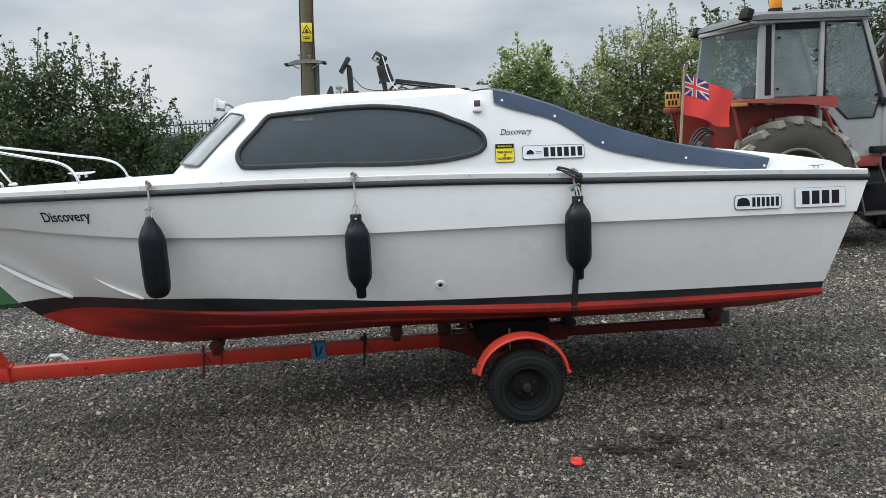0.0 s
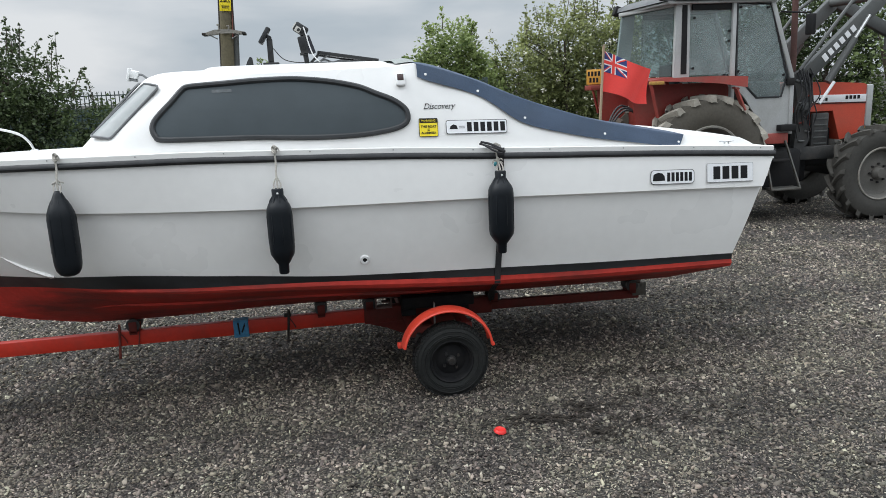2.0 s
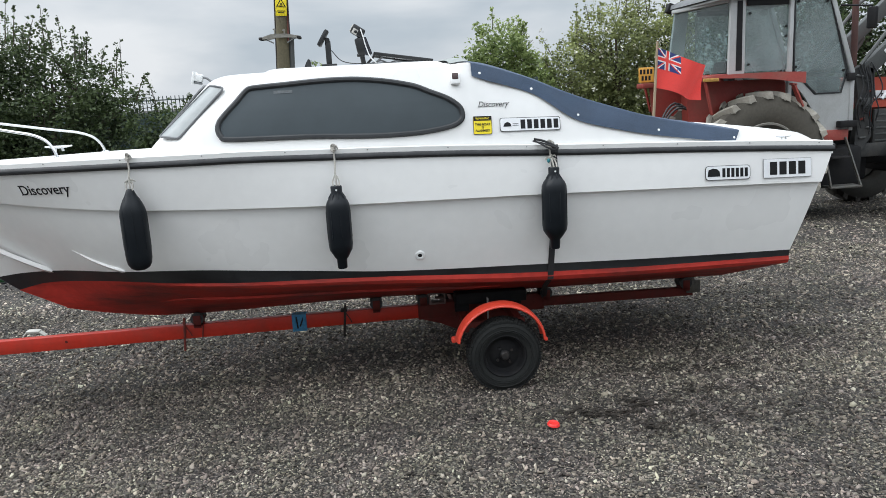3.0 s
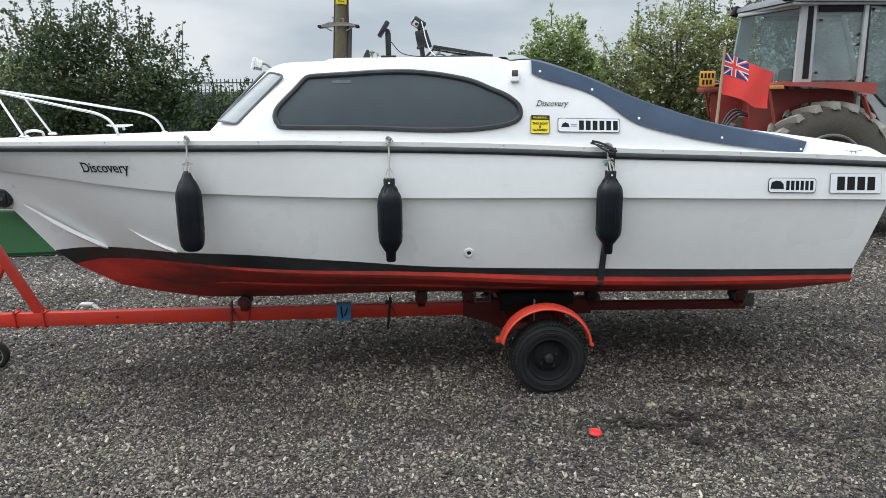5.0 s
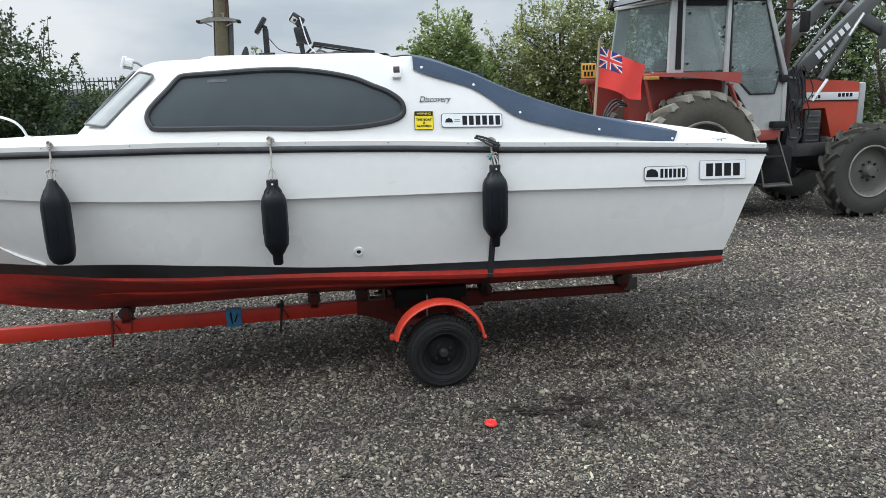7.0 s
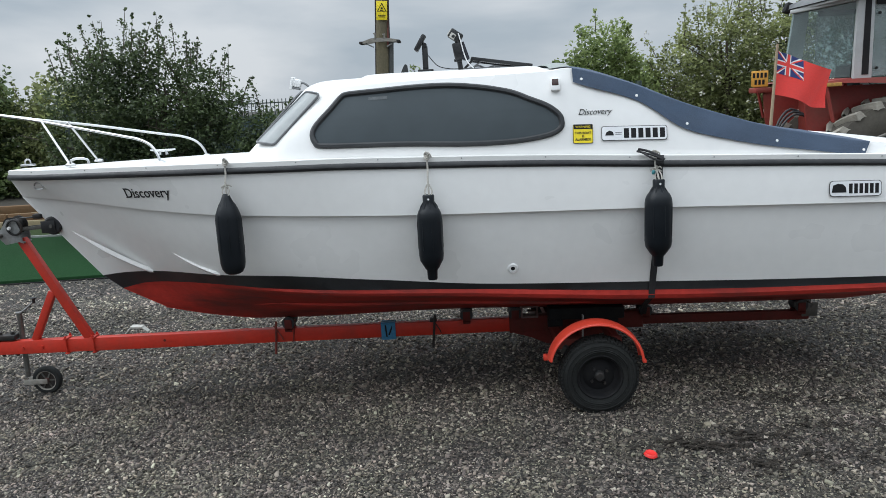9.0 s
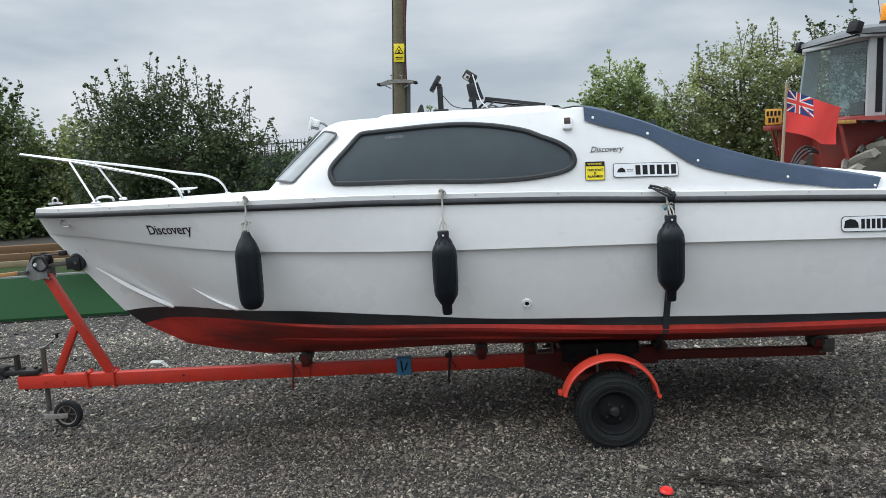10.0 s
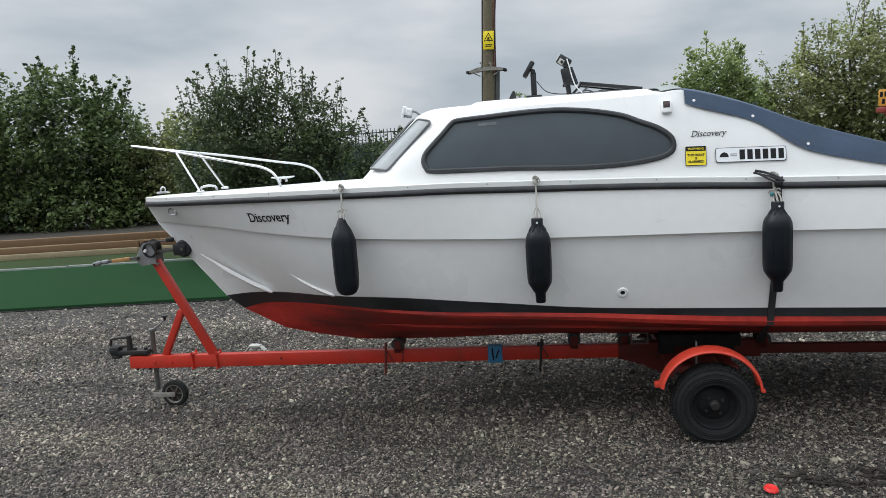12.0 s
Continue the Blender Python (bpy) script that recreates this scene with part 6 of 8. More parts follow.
def road_wheel(s):
    """A small trailer wheel with treaded tyre, steel rim and hub."""
    R = 0.233
    c = (0.690, s * 0.885, 0.262)
    prof = [(0.130, -0.050), (0.150, -0.060), (0.185, -0.0675), (0.208, -0.064), (0.224, -0.054), (R - 0.004, -0.046), (R, -0.02), (R, 0.02), (R - 0.004, 0.046), (0.224, 0.054), (0.208, 0.064), (0.185, 0.0675), (0.150, 0.060), (0.130, 0.050), (0.125, 0.0), (0.130, -0.050)]
    ty = part("tyre", Geo().lathe(prof, c, (0, 1, 0), 56), TYRE, trailer, "black treaded rubber tyre", 40)
    g = Geo()
    for k in range(60):
        a = 2 * math.pi * k / 60
        for row, off in ((-0.052, 0.0), (-0.022, 0.5), (0.022, 0.0), (0.052, 0.5)):
            b = a + off * 2 * math.pi / 60
            rr = R - (0.006 if abs(row) > 0.04 else -0.002)
            m = Matrix.Translation(Vector(c) + Vector((math.cos(b) * rr, row, math.sin(b) * rr))) @ pose(0, 0, 0, 0, -math.degrees(b), 0)
            g.box(m.translation, (0.010, 0.022, 0.017), m.to_3x3().to_4x4())
    part("tread", g, TYRE, ty, smooth=0)["kind"] = "stuff"
    for rr in (0.165, 0.175, 0.20):
        part("sidewall_ring", Geo().lathe([(rr - 0.003, s * 0.0665), (rr, s * 0.0705), (rr + 0.003, s * 0.0665)], c, (0, 1, 0), 48), TYRE, ty)
    rim = part("rim", Geo().lathe([(0.140, s * 0.057), (0.134, s * 0.062), (0.126, s * 0.056), (0.118, s * 0.02), (0.095, s * 0.012), (0.07, s * 0.024), (0.0, s * 0.024)], c, (0, 1, 0), 36), RIMBLACK, trailer, "black painted steel rim", 40)
    part("hub_cap", Geo().lathe([(0.0, s * 0.062), (0.022, s * 0.060), (0.030, s * 0.050), (0.032, s * 0.02)], c, (0, 1, 0), 20), DARKSTEEL, rim)
    for k in range(4):
        a = k * math.pi / 2 + 0.6
        part("wheel_nut", Geo().tube([(c[0] + 0.055 * math.cos(a), c[1] + s * 0.02, c[2] + 0.055 * math.sin(a)), (c[0] + 0.055 * math.cos(a), c[1] + s * 0.042, c[2] + 0.055 * math.sin(a))], 0.009, 6), DARKSTEEL, rim)
    # mudguard
    c = (0.672, c[1], c[2])
    g = Geo()
    prof2 = [(-0.066, -0.008), (-0.062, 0.003), (-0.044, 0.007), (0.0, 0.008), (0.034, 0.006), (0.043, 0.001), (0.046, -0.008)]
    rows = []
    for i in range(33):
        a = radians(5 + 166 * i / 32)
        rows.append([(c[0] + math.cos(a) * (0.282 + dr), c[1] + dy, c[2] + 0.074 + math.sin(a) * (0.262 + dr)) for dy, dr in prof2])
    g.grid(rows)
    rows2 = [[(x - (x - c[0]) * 0.012, y, z - 0.005) for x, y, z in r] for r in rows]
    g.grid(rows2, flip=True)
    for r1, r2 in ((rows[0], rows2[0]), (rows[-1], rows2[-1])):
        g.grid([r1, r2])
    g.grid([[r[0] for r in rows], [r[0] for r in rows2]]).grid([[r[-1] for r in rows], [r[-1] for r in rows2]])
    mg = part("mudguard", g, REDGUARD, trailer, "bright orange-red arched mudguard", 40)
    part("lip", Geo().tube([r[0] for r in rows] if s < 0 else [r[-1] for r in rows], 0.006, 6), REDGUARD, mg)
    part("stay", Geo().beam((0.615, c[1] - s * 0.085, 0.612), (0.615, c[1] - s * 0.10, 0.30), 0.035, 0.006, up=(1, 0, 0)), GALV, mg, "grey steel stay")
    part("end_lug", Geo().box((c[0] - 0.290, c[1] - s * 0.045, c[2] + 0.105), (0.034, 0.04, 0.036), bevel=0.008), REDGUARD, mg)
    part("end_lug", Geo().box((c[0] + 0.284, c[1] + s * 0.045, c[2] + 0.090), (0.022, 0.04, 0.022), bevel=0.006), REDGUARD, mg)


road_wheel(-1)
road_wheel(1)

# red ties, pins and blue strap on the drawbar
g = Geo()
for y in (-0.034, 0.034):
    g.box((-0.652, y, 0.318), (0.104, 0.004, 0.118))
g.box((-0.652, 0, 0.379), (0.104, 0.072, 0.004)).box((-0.652, 0, 0.258), (0.104, 0.072, 0.004))
g.box((-0.690, -0.039, 0.32), (0.016, 0.005, 0.12), pose(0, 0, 0, 0, 6, 0)).box((-0.614, -0.039, 0.32), (0.016, 0.005, 0.12), pose(0, 0, 0, 0, -4, 0))
g.box((-0.668, -0.0375, 0.322), (0.011, 0.003, 0.088), pose(0, 0, 0, 0, -4, 0), 1).box((-0.634, -0.0375, 0.328), (0.011, 0.003, 0.078), pose(0, 0, 0, 0, 22, 0), 1)
single("blue_tie_strap", g, [BLUESTRAP, INK], (0, YC, 0), "blue webbing strap wrapped round the trailer drawbar", "strap")
for x in (-1.478, -0.335):
    g = Geo()
    g.tube([(x, -0.036, 0.185), (x + 0.012, -0.036, 0.31), (x + 0.022, -0.036, 0.430)], 0.009, 7)
    g.tube(rounded([(x + 0.002, -0.037, 0.40), (x + 0.05, -0.037, 0.32), (x + 0.062, -0.037, 0.29)], 3, False), 0.004, 6)
    if x < -1:
        g.tube([(x + 0.133, -0.037, 0.275), (x + 0.160, -0.037, 0.44)], 0.005, 6)
    else:
        g.box((x + 0.01, -0.02, 0.385), (0.05, 0.035, 0.03), bevel=0.008)
    single("tie_rod", g, RODRUST if x < -1 else DARKSTEEL, (0, YC, 0), "thin rusty red rod and wire hanging on the drawbar", "rod", "rods on the drawbar")

# ---- small things on the ground ----
zg = ground_z(0.87, 3.77)
g = Geo().lathe([(0.0, 0.010), (0.018, 0.012), (0.029, 0.016), (0.034, 0.011), (0.037, 0.001), (0.034, 0.0)], (0, 0, 0), (0.10, -0.10, 1), 9)
single("red_lid", g, mat("red_plastic", (0.72, 0.035, 0.03), 0.35, vary=0.05), (0.84, 3.68, zg + 0.012), "small round red plastic lid lying on the gravel", "lid")

t = thing("metal_bracket", (-3.10, 6.45, ground_z(-3.1, 6.45)), "bent cream metal bracket lying on the gravel behind the trailer", "bracket")
part("arm", Geo().beam((-0.075, 0, 0.02), (0.0, 0.0, 0.098), 0.07, 0.014, bevel=0.005).beam((-0.01, 0, 0.098), (0.10, 0.0, 0.092), 0.075, 0.026, bevel=0.008).beam((0.09, 0, 0.095), (0.145, 0.0, 0.05), 0.06, 0.012, bevel=0.004), PALEPLATE, t)
part("foot", Geo().box((-0.12, 0, 0.012), (0.12, 0.10, 0.014), pose(0, 0, 0, 0, 4, 9), bevel=0.005), PALEPLATE, t)
part("leg", Geo().beam((0.03, 0.02, 0.09), (0.055, 0.03, 0.0), 0.03, 0.012, bevel=0.004), PALEPLATE, t)

# withered weeds lying on the stones
rng = random.Random(8)
g = Geo()
spots = [(1.02, 3.80, 0.10, 0.05), (1.20, 3.74, 0.10, 0.03), (1.42, 3.86, 0.07, 0.05), (1.38, 3.52, 0.07, 0.06), (1.62, 3.66, 0.16, 0.08), (1.90, 3.95, 0.20, 0.06), (2.05, 3.60, 0.22, 0.10), (1.75, 4.35, 0.14, 0.05), (2.3, 4.3, 0.2, 0.05)]
for k in range(430):
    cx, cy, wx, wy = spots[k % len(spots)]
    x, y = cx + rng.gauss(0, wx), cy + rng.gauss(0, wy)
    a, L = rng.uniform(-0.6, 0.6) + (math.pi if k % 2 else 0), rng.uniform(0.015, 0.070)
    z = ground_z(x, y) + 0.010
    p = [(x, y, z), (x + L * 0.5 * math.cos(a), y + L * 0.5 * math.sin(a), z + rng.uniform(0.002, 0.014)), (x + L * math.cos(a + 0.5), y + L * math.sin(a + 0.5), z + 0.003)]
    g.tube(p, [0.0016, 0.003, 0.001], 4)
    b, w, c = rng.uniform(0, 6.28), rng.uniform(0.008, 0.022), Vector(p[1])
    g.add([c + Vector((w * math.cos(b + j * 1.57), w * 0.6 * math.sin(b + j * 1.57), 0.004 * (j % 2))) for j in range(4)], [(0, 1, 2, 3)])
single("withered_weeds", g, WEED, (0, 0, 0), "dark withered weeds and twigs lying on the gravel", "weeds", kind="stuff", smooth=0)

# ---- lawn and timber edging ----
# The turf, its edging and the timber wall run askew to the boat, nearer towards the far end; x runs along them.
ASKEW = 5.4


def border(x, y, z=0.0):
    """The pose of a piece of the garden border."""
    a = radians(ASKEW)
    return Matrix.Translation((-6.0 + x * math.cos(a) - y * math.sin(a), 8.60 + x * math.sin(a) + y * math.cos(a), z)) @ pose(0, 0, 0, 0, 0, ASKEW)


def laid(ob, x, y, z=0.0):
    ob.matrix_basis = border(x, y, z)
    return ob


laid(single("lawn", Geo().box((-9.0, 1.62, 0.015), (26.0, 3.24, 0.07), bevel=0.008), TURF, (0, 0, 0), "flat green artificial turf with a crisp edge", "lawn", kind="structure"), 0, 0)
# Black strip stands for the shadow line under the turf's raised edge.
laid(single("turf_edge_shade", Geo().box((-9.0, -0.012, -0.002), (26.0, 0.02, 0.036), bevel=0.004), TDARK, (0, 0, 0), "thin black strip painting the shadow under the turf's edge", "edging", kind="structure"), 0, 0)
laid(single("lawn_strip", Geo().box((-9.0, 4.00, 0.0), (26.0, 1.44, 0.06), bevel=0.008), TURFDARK, (0, 0, 0), "duller green turf strip beyond the edging", "lawn", kind="structure"), 0, 0)
edging = laid(thing("turf_edging", (0, 0, 0), "low pale grey edging boards between two turf strips", "edging"), 0, 3.27)
rng = random.Random(2)
x = -20.5
while x < 3.6:
    L = rng.uniform(0.9, 1.7)
    part("edging_board", Geo().box((x + L / 2, rng.uniform(-0.01, 0.01), 0.042), (L - 0.02, 0.05, rng.uniform(0.060, 0.085)), pose(0, 0, 0, 0, rng.uniform(-0.5, 0.5), 0), bevel=0.008), EDGEGREY, edging)
    x += L
wall = laid(thing("timber_retaining_wall", (0, 0, 0), "low brown timber sleeper wall under the hedge with a pale capping", "wall"), 0, 4.78)
x = -21.0
while x < 3.6:
    L = 4.8
    part("pale_board", Geo().box((x + L / 2, -0.05, 0.085), (L - 0.015, 0.05, 0.11), bevel=0.006), TIMBERPALE, wall)
    part("sleeper", Geo().box((x + L / 2, 0.06, 0.185), (L - 0.015, 0.12, 0.15), pose(0, 0, 0, 0, rng.uniform(-0.25, 0.25), 0), bevel=0.016), TIMBER, wall)
    part("sleeper", Geo().box((x + L / 2 + 0.7, 0.12, 0.335), (L - 0.015, 0.12, 0.15), pose(0, 0, 0, 0, rng.uniform(-0.25, 0.25), 0), bevel=0.016), TIMBER, wall)
    part("seam_board", Geo().box((x + L / 2 + 0.4, 0.075, 0.262), (L - 0.03, 0.10, 0.018), pose(0, 0, 0, 0, rng.uniform(-0.15, 0.15), 0), bevel=0.004), TIMBERPALE, wall, "pale worn edge between two sleepers")
    x += L
laid(single("planting_bed", Geo().box((-9.0, 6.75, 0.16), (28, 3.6, 0.40)), SOIL, (0, 0, 0), "dark soil bank behind the timber wall", "soil", kind="structure"), 0, 0)


# ---- plain low wall, added unseen behind the camera to close off low sky ----
g = Geo().box((0, -12.0, 0.9), (60, 0.6, 2.0)).box((-26, 0, 0.9), (0.6, 24, 2.0)).box((27, 0, 0.9), (0.6, 24, 2.0))
single("unseen_wall", g, mat("unseen_wall_grey", (0.32, 0.31, 0.29), 0.95, vary=0.2, scale=1.5, fine=9), (0, 0, 0), "unseen plain grey wall added round the yard to hold back low sky", "wall", kind="structure")


# ---- trees and hedges ----
def leaves(centres, radii, per, size, rng, flat=1.0):
    """Small leaf blades (bent quads) gathered round centres; returns vertices and faces."""
    n = len(centres) * per
    c = np.repeat(np.array(centres), per, 0)
    r = np.repeat(np.array(radii), per, 0)[:, None]
    d = rng.normal(0, 1, (n, 3))
    d /= np.linalg.norm(d, axis=1, keepdims=True)
    p = c + d * r * rng.uniform(0.15, 1.0, (n, 1)) ** 0.6 * np.array([1, 1, flat])
    a = rng.normal(0, 1, (n, 3))
    a[:, 2] = a[:, 2] * 0.6 - 0.25
    a /= np.linalg.norm(a, axis=1, keepdims=True)
    b = np.cross(a, rng.normal(0, 1, (n, 3)) + np.array([0, 0, 1.2]))
    b /= np.linalg.norm(b, axis=1, keepdims=True) + 1e-9
    up = np.cross(a, b)
    s = size * rng.uniform(0.6, 1.35, (n, 1))
    v = np.stack([p - a * s * 0.5, p + b * s * 0.34 + up * s * 0.1, p + a * s * 0.5, p - b * s * 0.34 + up * s * 0.1], 1)
    return v.reshape(-1, 3)


def leaf_mesh(name, verts, material, more=()):
    k = len(verts) // 4
    me = bpy.data.meshes.new(name)
    me.vertices.add(len(verts))
    me.vertices.foreach_set("co", verts.reshape(-1))
    me.loops.add(len(verts))
    me.loops.foreach_set("vertex_index", np.arange(len(verts), dtype=np.int32))
    me.polygons.add(k)
    me.polygons.foreach_set("loop_start", np.arange(0, len(verts), 4, dtype=np.int32))
    me.update(calc_edges=True)
    me.materials.append(material)
    return me


def bush(name, at, lobes, n_clumps, per, size, material, seed, label, category, shoots=26, shoot_len=0.7, clump=0.2, trunks=5, wood_h=None):
    """A broad-leaved bush or tree: trunks and limbs, and a crown of leaf clumps over lobes (x, y, z, rx, ry, rz) with upright shoots."""
    rng = np.random.default_rng(seed)
    t = thing(name, at, label, category)
    L = np.array(lobes, float)
    vol = L[:, 3] * L[:, 5]
    g = Geo()
    x0, x1 = (L[:, 0] - L[:, 3]).min(), (L[:, 0] + L[:, 3]).max()
    for k in range(trunks):
        l = L[rng.choice(len(L), p=vol / vol.sum())]
        bx = np.clip(l[0] + rng.normal(0, 0.25), x0 + 0.3, x1 - 0.3)
        tip = Vector((l[0] + rng.normal(0, l[3] * 0.4), l[1] + rng.normal(0, l[4] * 0.3), l[2] + l[5] * 0.5))
        base = Vector((bx * 0.8 + rng.normal(0, 0.1), l[1] + rng.normal(0, 0.15), -0.05))
        mid = base.lerp(tip, 0.45) + Vector((rng.normal(0, 0.12), rng.normal(0, 0.1), 0.1))
        g.tube(rounded([base, mid, tip], 5, False), [0.07 * (1 - i / 11.5) + 0.008 for i in range(11)], 7)
        for j in range(5):
            q = mid.lerp(tip, rng.uniform(0, 0.9))
            e = q + Vector((rng.normal(0, 0.5), rng.normal(0, 0.35), rng.uniform(0.1, 0.7)))
            g.tube([q, q.lerp(e, 0.5) + Vector((0, 0, 0.05)), e], [0.022, 0.014, 0.005], 5)
    part("trunk", g, BARK, t, "thin branching brown stems")
    # clumps near the surface of the lobes
    cs, rs = [], []
    pick = rng.choice(len(L), n_clumps, p=vol / vol.sum())
    for i in pick:
        l = L[i]
        d = rng.normal(0, 1, 3)
        d /= np.linalg.norm(d)
        k = rng.uniform(0.35, 1.0) ** 0.45
        wob = 1 + 0.22 * noise.noise(Vector((d[0] * 2.2 + i * 7, d[1] * 2.2, d[2] * 2.2 + seed)))
        c = l[:3] + d * l[3:] * k * wob
        if c[2] > 0.12:
            cs.append(c)
            rs.append(clump * rng.uniform(0.6, 1.3))
    vs = [leaves(cs, rs, per, size, rng)]
    # shoots that stand out of the outline
    g2 = Geo()
    for k in range(shoots):
        l = L[rng.choice(len(L), p=vol / vol.sum())]
        a = rng.uniform(0.15 * np.pi, 0.85 * np.pi)
        q = np.array([l[0] + math.cos(a) * l[3] * 0.9, l[1] + rng.uniform(-0.5, 0.5) * l[4], l[2] + math.sin(a) * l[5] * 0.92])
        ln = shoot_len * rng.uniform(0.35, 1.0)
        e = q + np.array([math.cos(a) * 0.45 + rng.normal(0, 0.15), rng.normal(0, 0.15), 0.85 * math.sin(a) + 0.25]) * ln
        g2.tube([Vector(q), Vector((q + e) / 2 + np.array([0, 0, 0.03])), Vector(e)], [0.010, 0.007, 0.003], 4)
        m = int(6 + ln * 10)
        pts = [q + (e - q) * f + rng.normal(0, 0.03, 3) for f in np.linspace(0.0, 1.0, m)]
        vs.append(leaves(pts, [0.10 * (1.25 - f) for f in np.linspace(0, 1, m)], 7, size * 0.85, rng))
    if g2.v:
        part("shoot_growth", g2, BARK, t)["kind"] = "stuff"
    ob = new("crown", leaf_mesh("crown", np.concatenate(vs), material))
    ob.parent = t
    ob["kind"] = "stuff"
    ob["label"] = "dense crown of small green leaves"
    return t


# hedge behind the timber wall
HY = 15.3
bush("hedge", (-11.0, HY, 0.3), [(-3.0, 0, 1.4, 1.7, 0.8, 1.6), (-1.4, 0, 1.6, 1.4, 0.8, 1.75), (0.1, 0, 1.8, 1.15, 0.8, 1.8), (1.2, 0, 1.4, 0.9, 0.7, 1.45), (-2.6, -0.2, 0.6, 2.3, 0.7, 0.75), (0.4, -0.2, 0.6, 2.0, 0.7, 0.75)],
     2300, 23, 0.104, HAZEL, 11, "tall dense green hedge behind the timber wall", "hedge", 46, 0.7, 0.27, 8)
bush("hedge", (-7.6, HY + 0.4, 0.3), [(-1.6, 0, 0.9, 1.4, 0.8, 1.1), (0.0, 0, 0.9, 1.4, 0.8, 1.2), (-0.75, 0, 1.7, 0.45, 0.5, 0.9)],
     800, 22, 0.10, ELDER, 12, "lower gap in the green hedge with a brighter shoot", "hedge", 14, 0.5, 0.25, 5)
# hawthorn-like tree beside the fence
bush("small_tree", (-4.78, 11.6, 0.0), [(-0.78, 0, 1.6, 0.80, 0.8, 1.20), (0.25, 0, 1.7, 0.95, 0.8, 1.20), (-0.35, 0, 2.15, 0.72, 0.7, 0.85), (1.1, 0, 1.3, 0.75, 0.7, 1.0), (-0.2, 0, 0.9, 1.5, 0.8, 0.9), (1.84, 0, 1.08, 0.44, 0.5, 0.85), (0.75, 0, 2.0, 0.42, 0.5, 0.65)],
     1850, 23, 0.060, HAWTHORN, 13, "dark green bushy tree with ragged upright twigs", "tree", 62, 0.62, 0.16, 7)
# trees behind the boat's stern and the tractor
bush("small_tree", (2.68, 14.0, 0.0), [(0, 0, 2.2, 0.72, 0.6, 0.85), (-0.3, 0, 1.5, 0.85, 0.7, 1.0), (0.35, 0, 1.5, 0.8, 0.7, 0.9)],
     760, 32, 0.072, FIELDMAPLE, 14, "bright green leafy tree behind the boat", "tree", 14, 0.35, 0.19, 4)
bush("bushy_tree", (4.9, 14.2, 0.0), [(-0.75, 0, 1.75, 0.75, 0.7, 1.1), (0.0, 0, 2.1, 0.9, 0.7, 1.2), (0.9, 0, 2.1, 0.9, 0.7, 1.2), (0.2, 0, 1.0, 1.9, 0.7, 1.0), (-1.4, 0, 1.0, 0.6, 0.7, 0.8)],
     1500, 34, 0.062, ELDER, 15, "grey-green flowering bush with ragged upright shoots", "tree", 70, 0.6, 0.18, 7)
bush("bushy_tree", (8.4, 14.6, 0.0), [(-1.2, 0, 2.0, 1.2, 0.8, 1.5), (0.6, 0, 2.1, 1.3, 0.8, 1.6), (2.4, 0, 2.2, 1.4, 0.8, 1.7), (0.6, 0, 0.9, 3.2, 0.8, 1.0)],
     2300, 28, 0.078, HAWTHORN, 16, "dark green bushes behind the tractor", "tree", 50, 0.8, 0.22, 7)
bush("bushy_tree", (12.6, 13.2, 0.0), [(-0.8, 0, 2.0, 1.3, 0.8, 1.7), (0.9, 0, 2.0, 1.3, 0.8, 1.9), (0.0, 0, 0.9, 2.2, 0.8, 1.0)],
     800, 20, 0.085, HAZEL, 17, "green bushes beyond the tractor's bonnet", "tree", 30, 0.7, 0.22, 5)
bush("weed_clump", (8.45, 11.5, 0.0), [(0.0, 0, 0.16, 0.55, 0.35, 0.20), (0.5, 0.2, 0.12, 0.4, 0.3, 0.16), (-0.5, 0.1, 0.10, 0.3, 0.3, 0.12)], 160, 20, 0.055, FIELDMAPLE, 41, "low yellow-green weeds on the gravel behind the tractor", "weeds", 10, 0.25, 0.09, 2)
# white blossom heads in the flowering bush
rngb = np.random.default_rng(21)
cs = [(4.9 + rngb.uniform(-1.9, 1.9), 14.2 - rngb.uniform(0.55, 0.8), rngb.uniform(1.1, 2.9)) for k in range(70)]
ob = new("blossom", leaf_mesh("blossom", leaves(cs, [0.045] * len(cs), 9, 0.04, rngb), BLOSSOM))
tagged(ob, "small creamy white blossom heads on the bush", "blossom", kind="stuff")

# ---- fence behind the boat ----
fence = thing("mesh_fence", (-3.2, 12.6, 0.0), "dark green welded mesh fence with grey sheeting behind it", "fence")
for k in range(5):
    part("post", Geo().beam((-3.4 + 2.4 * k, 0, 0), (-3.4 + 2.4 * k, 0, 2.05), 0.06, 0.06, up=(1, 0, 0), bevel=0.004), FENCEGREEN, fence)
for z in (0.35, 1.1, 1.80, 2.0):
    part("rail_wire", Geo().tube([(-3.4, -0.02, z), (6.2, -0.02, z)], 0.010, 5), FENCEGREEN, fence)
for k in range(150):
    x = -3.4 + 9.6 * k / 149
    part("upright_wire", Geo().beam((x, -0.035, 0.06), (x, -0.035, 2.06), 0.012, 0.012, up=(1, 0, 0)), FENCEGREEN, fence, smooth=0)
sheet = Geo()
rows = [[(-3.4 + 9.6 * i / 240, 0.9 + (0.02 if i % 4 < 2 else -0.02), z) for i in range(241)] for z in (0.0, 1.78)]
sheet.grid(rows)
rows = [[(-3.4 + 9.6 * i / 240, 0.94 + (0.02 if i % 4 < 2 else -0.02), z) for i in range(241)] for z in (0.0, 1.78)]
sheet.grid(rows, flip=True)
single("sheet_wall", sheet, SHED, (-3.2, 12.6, 0.0), "corrugated blue-grey metal sheet wall behind the fence", "wall", smooth=0)

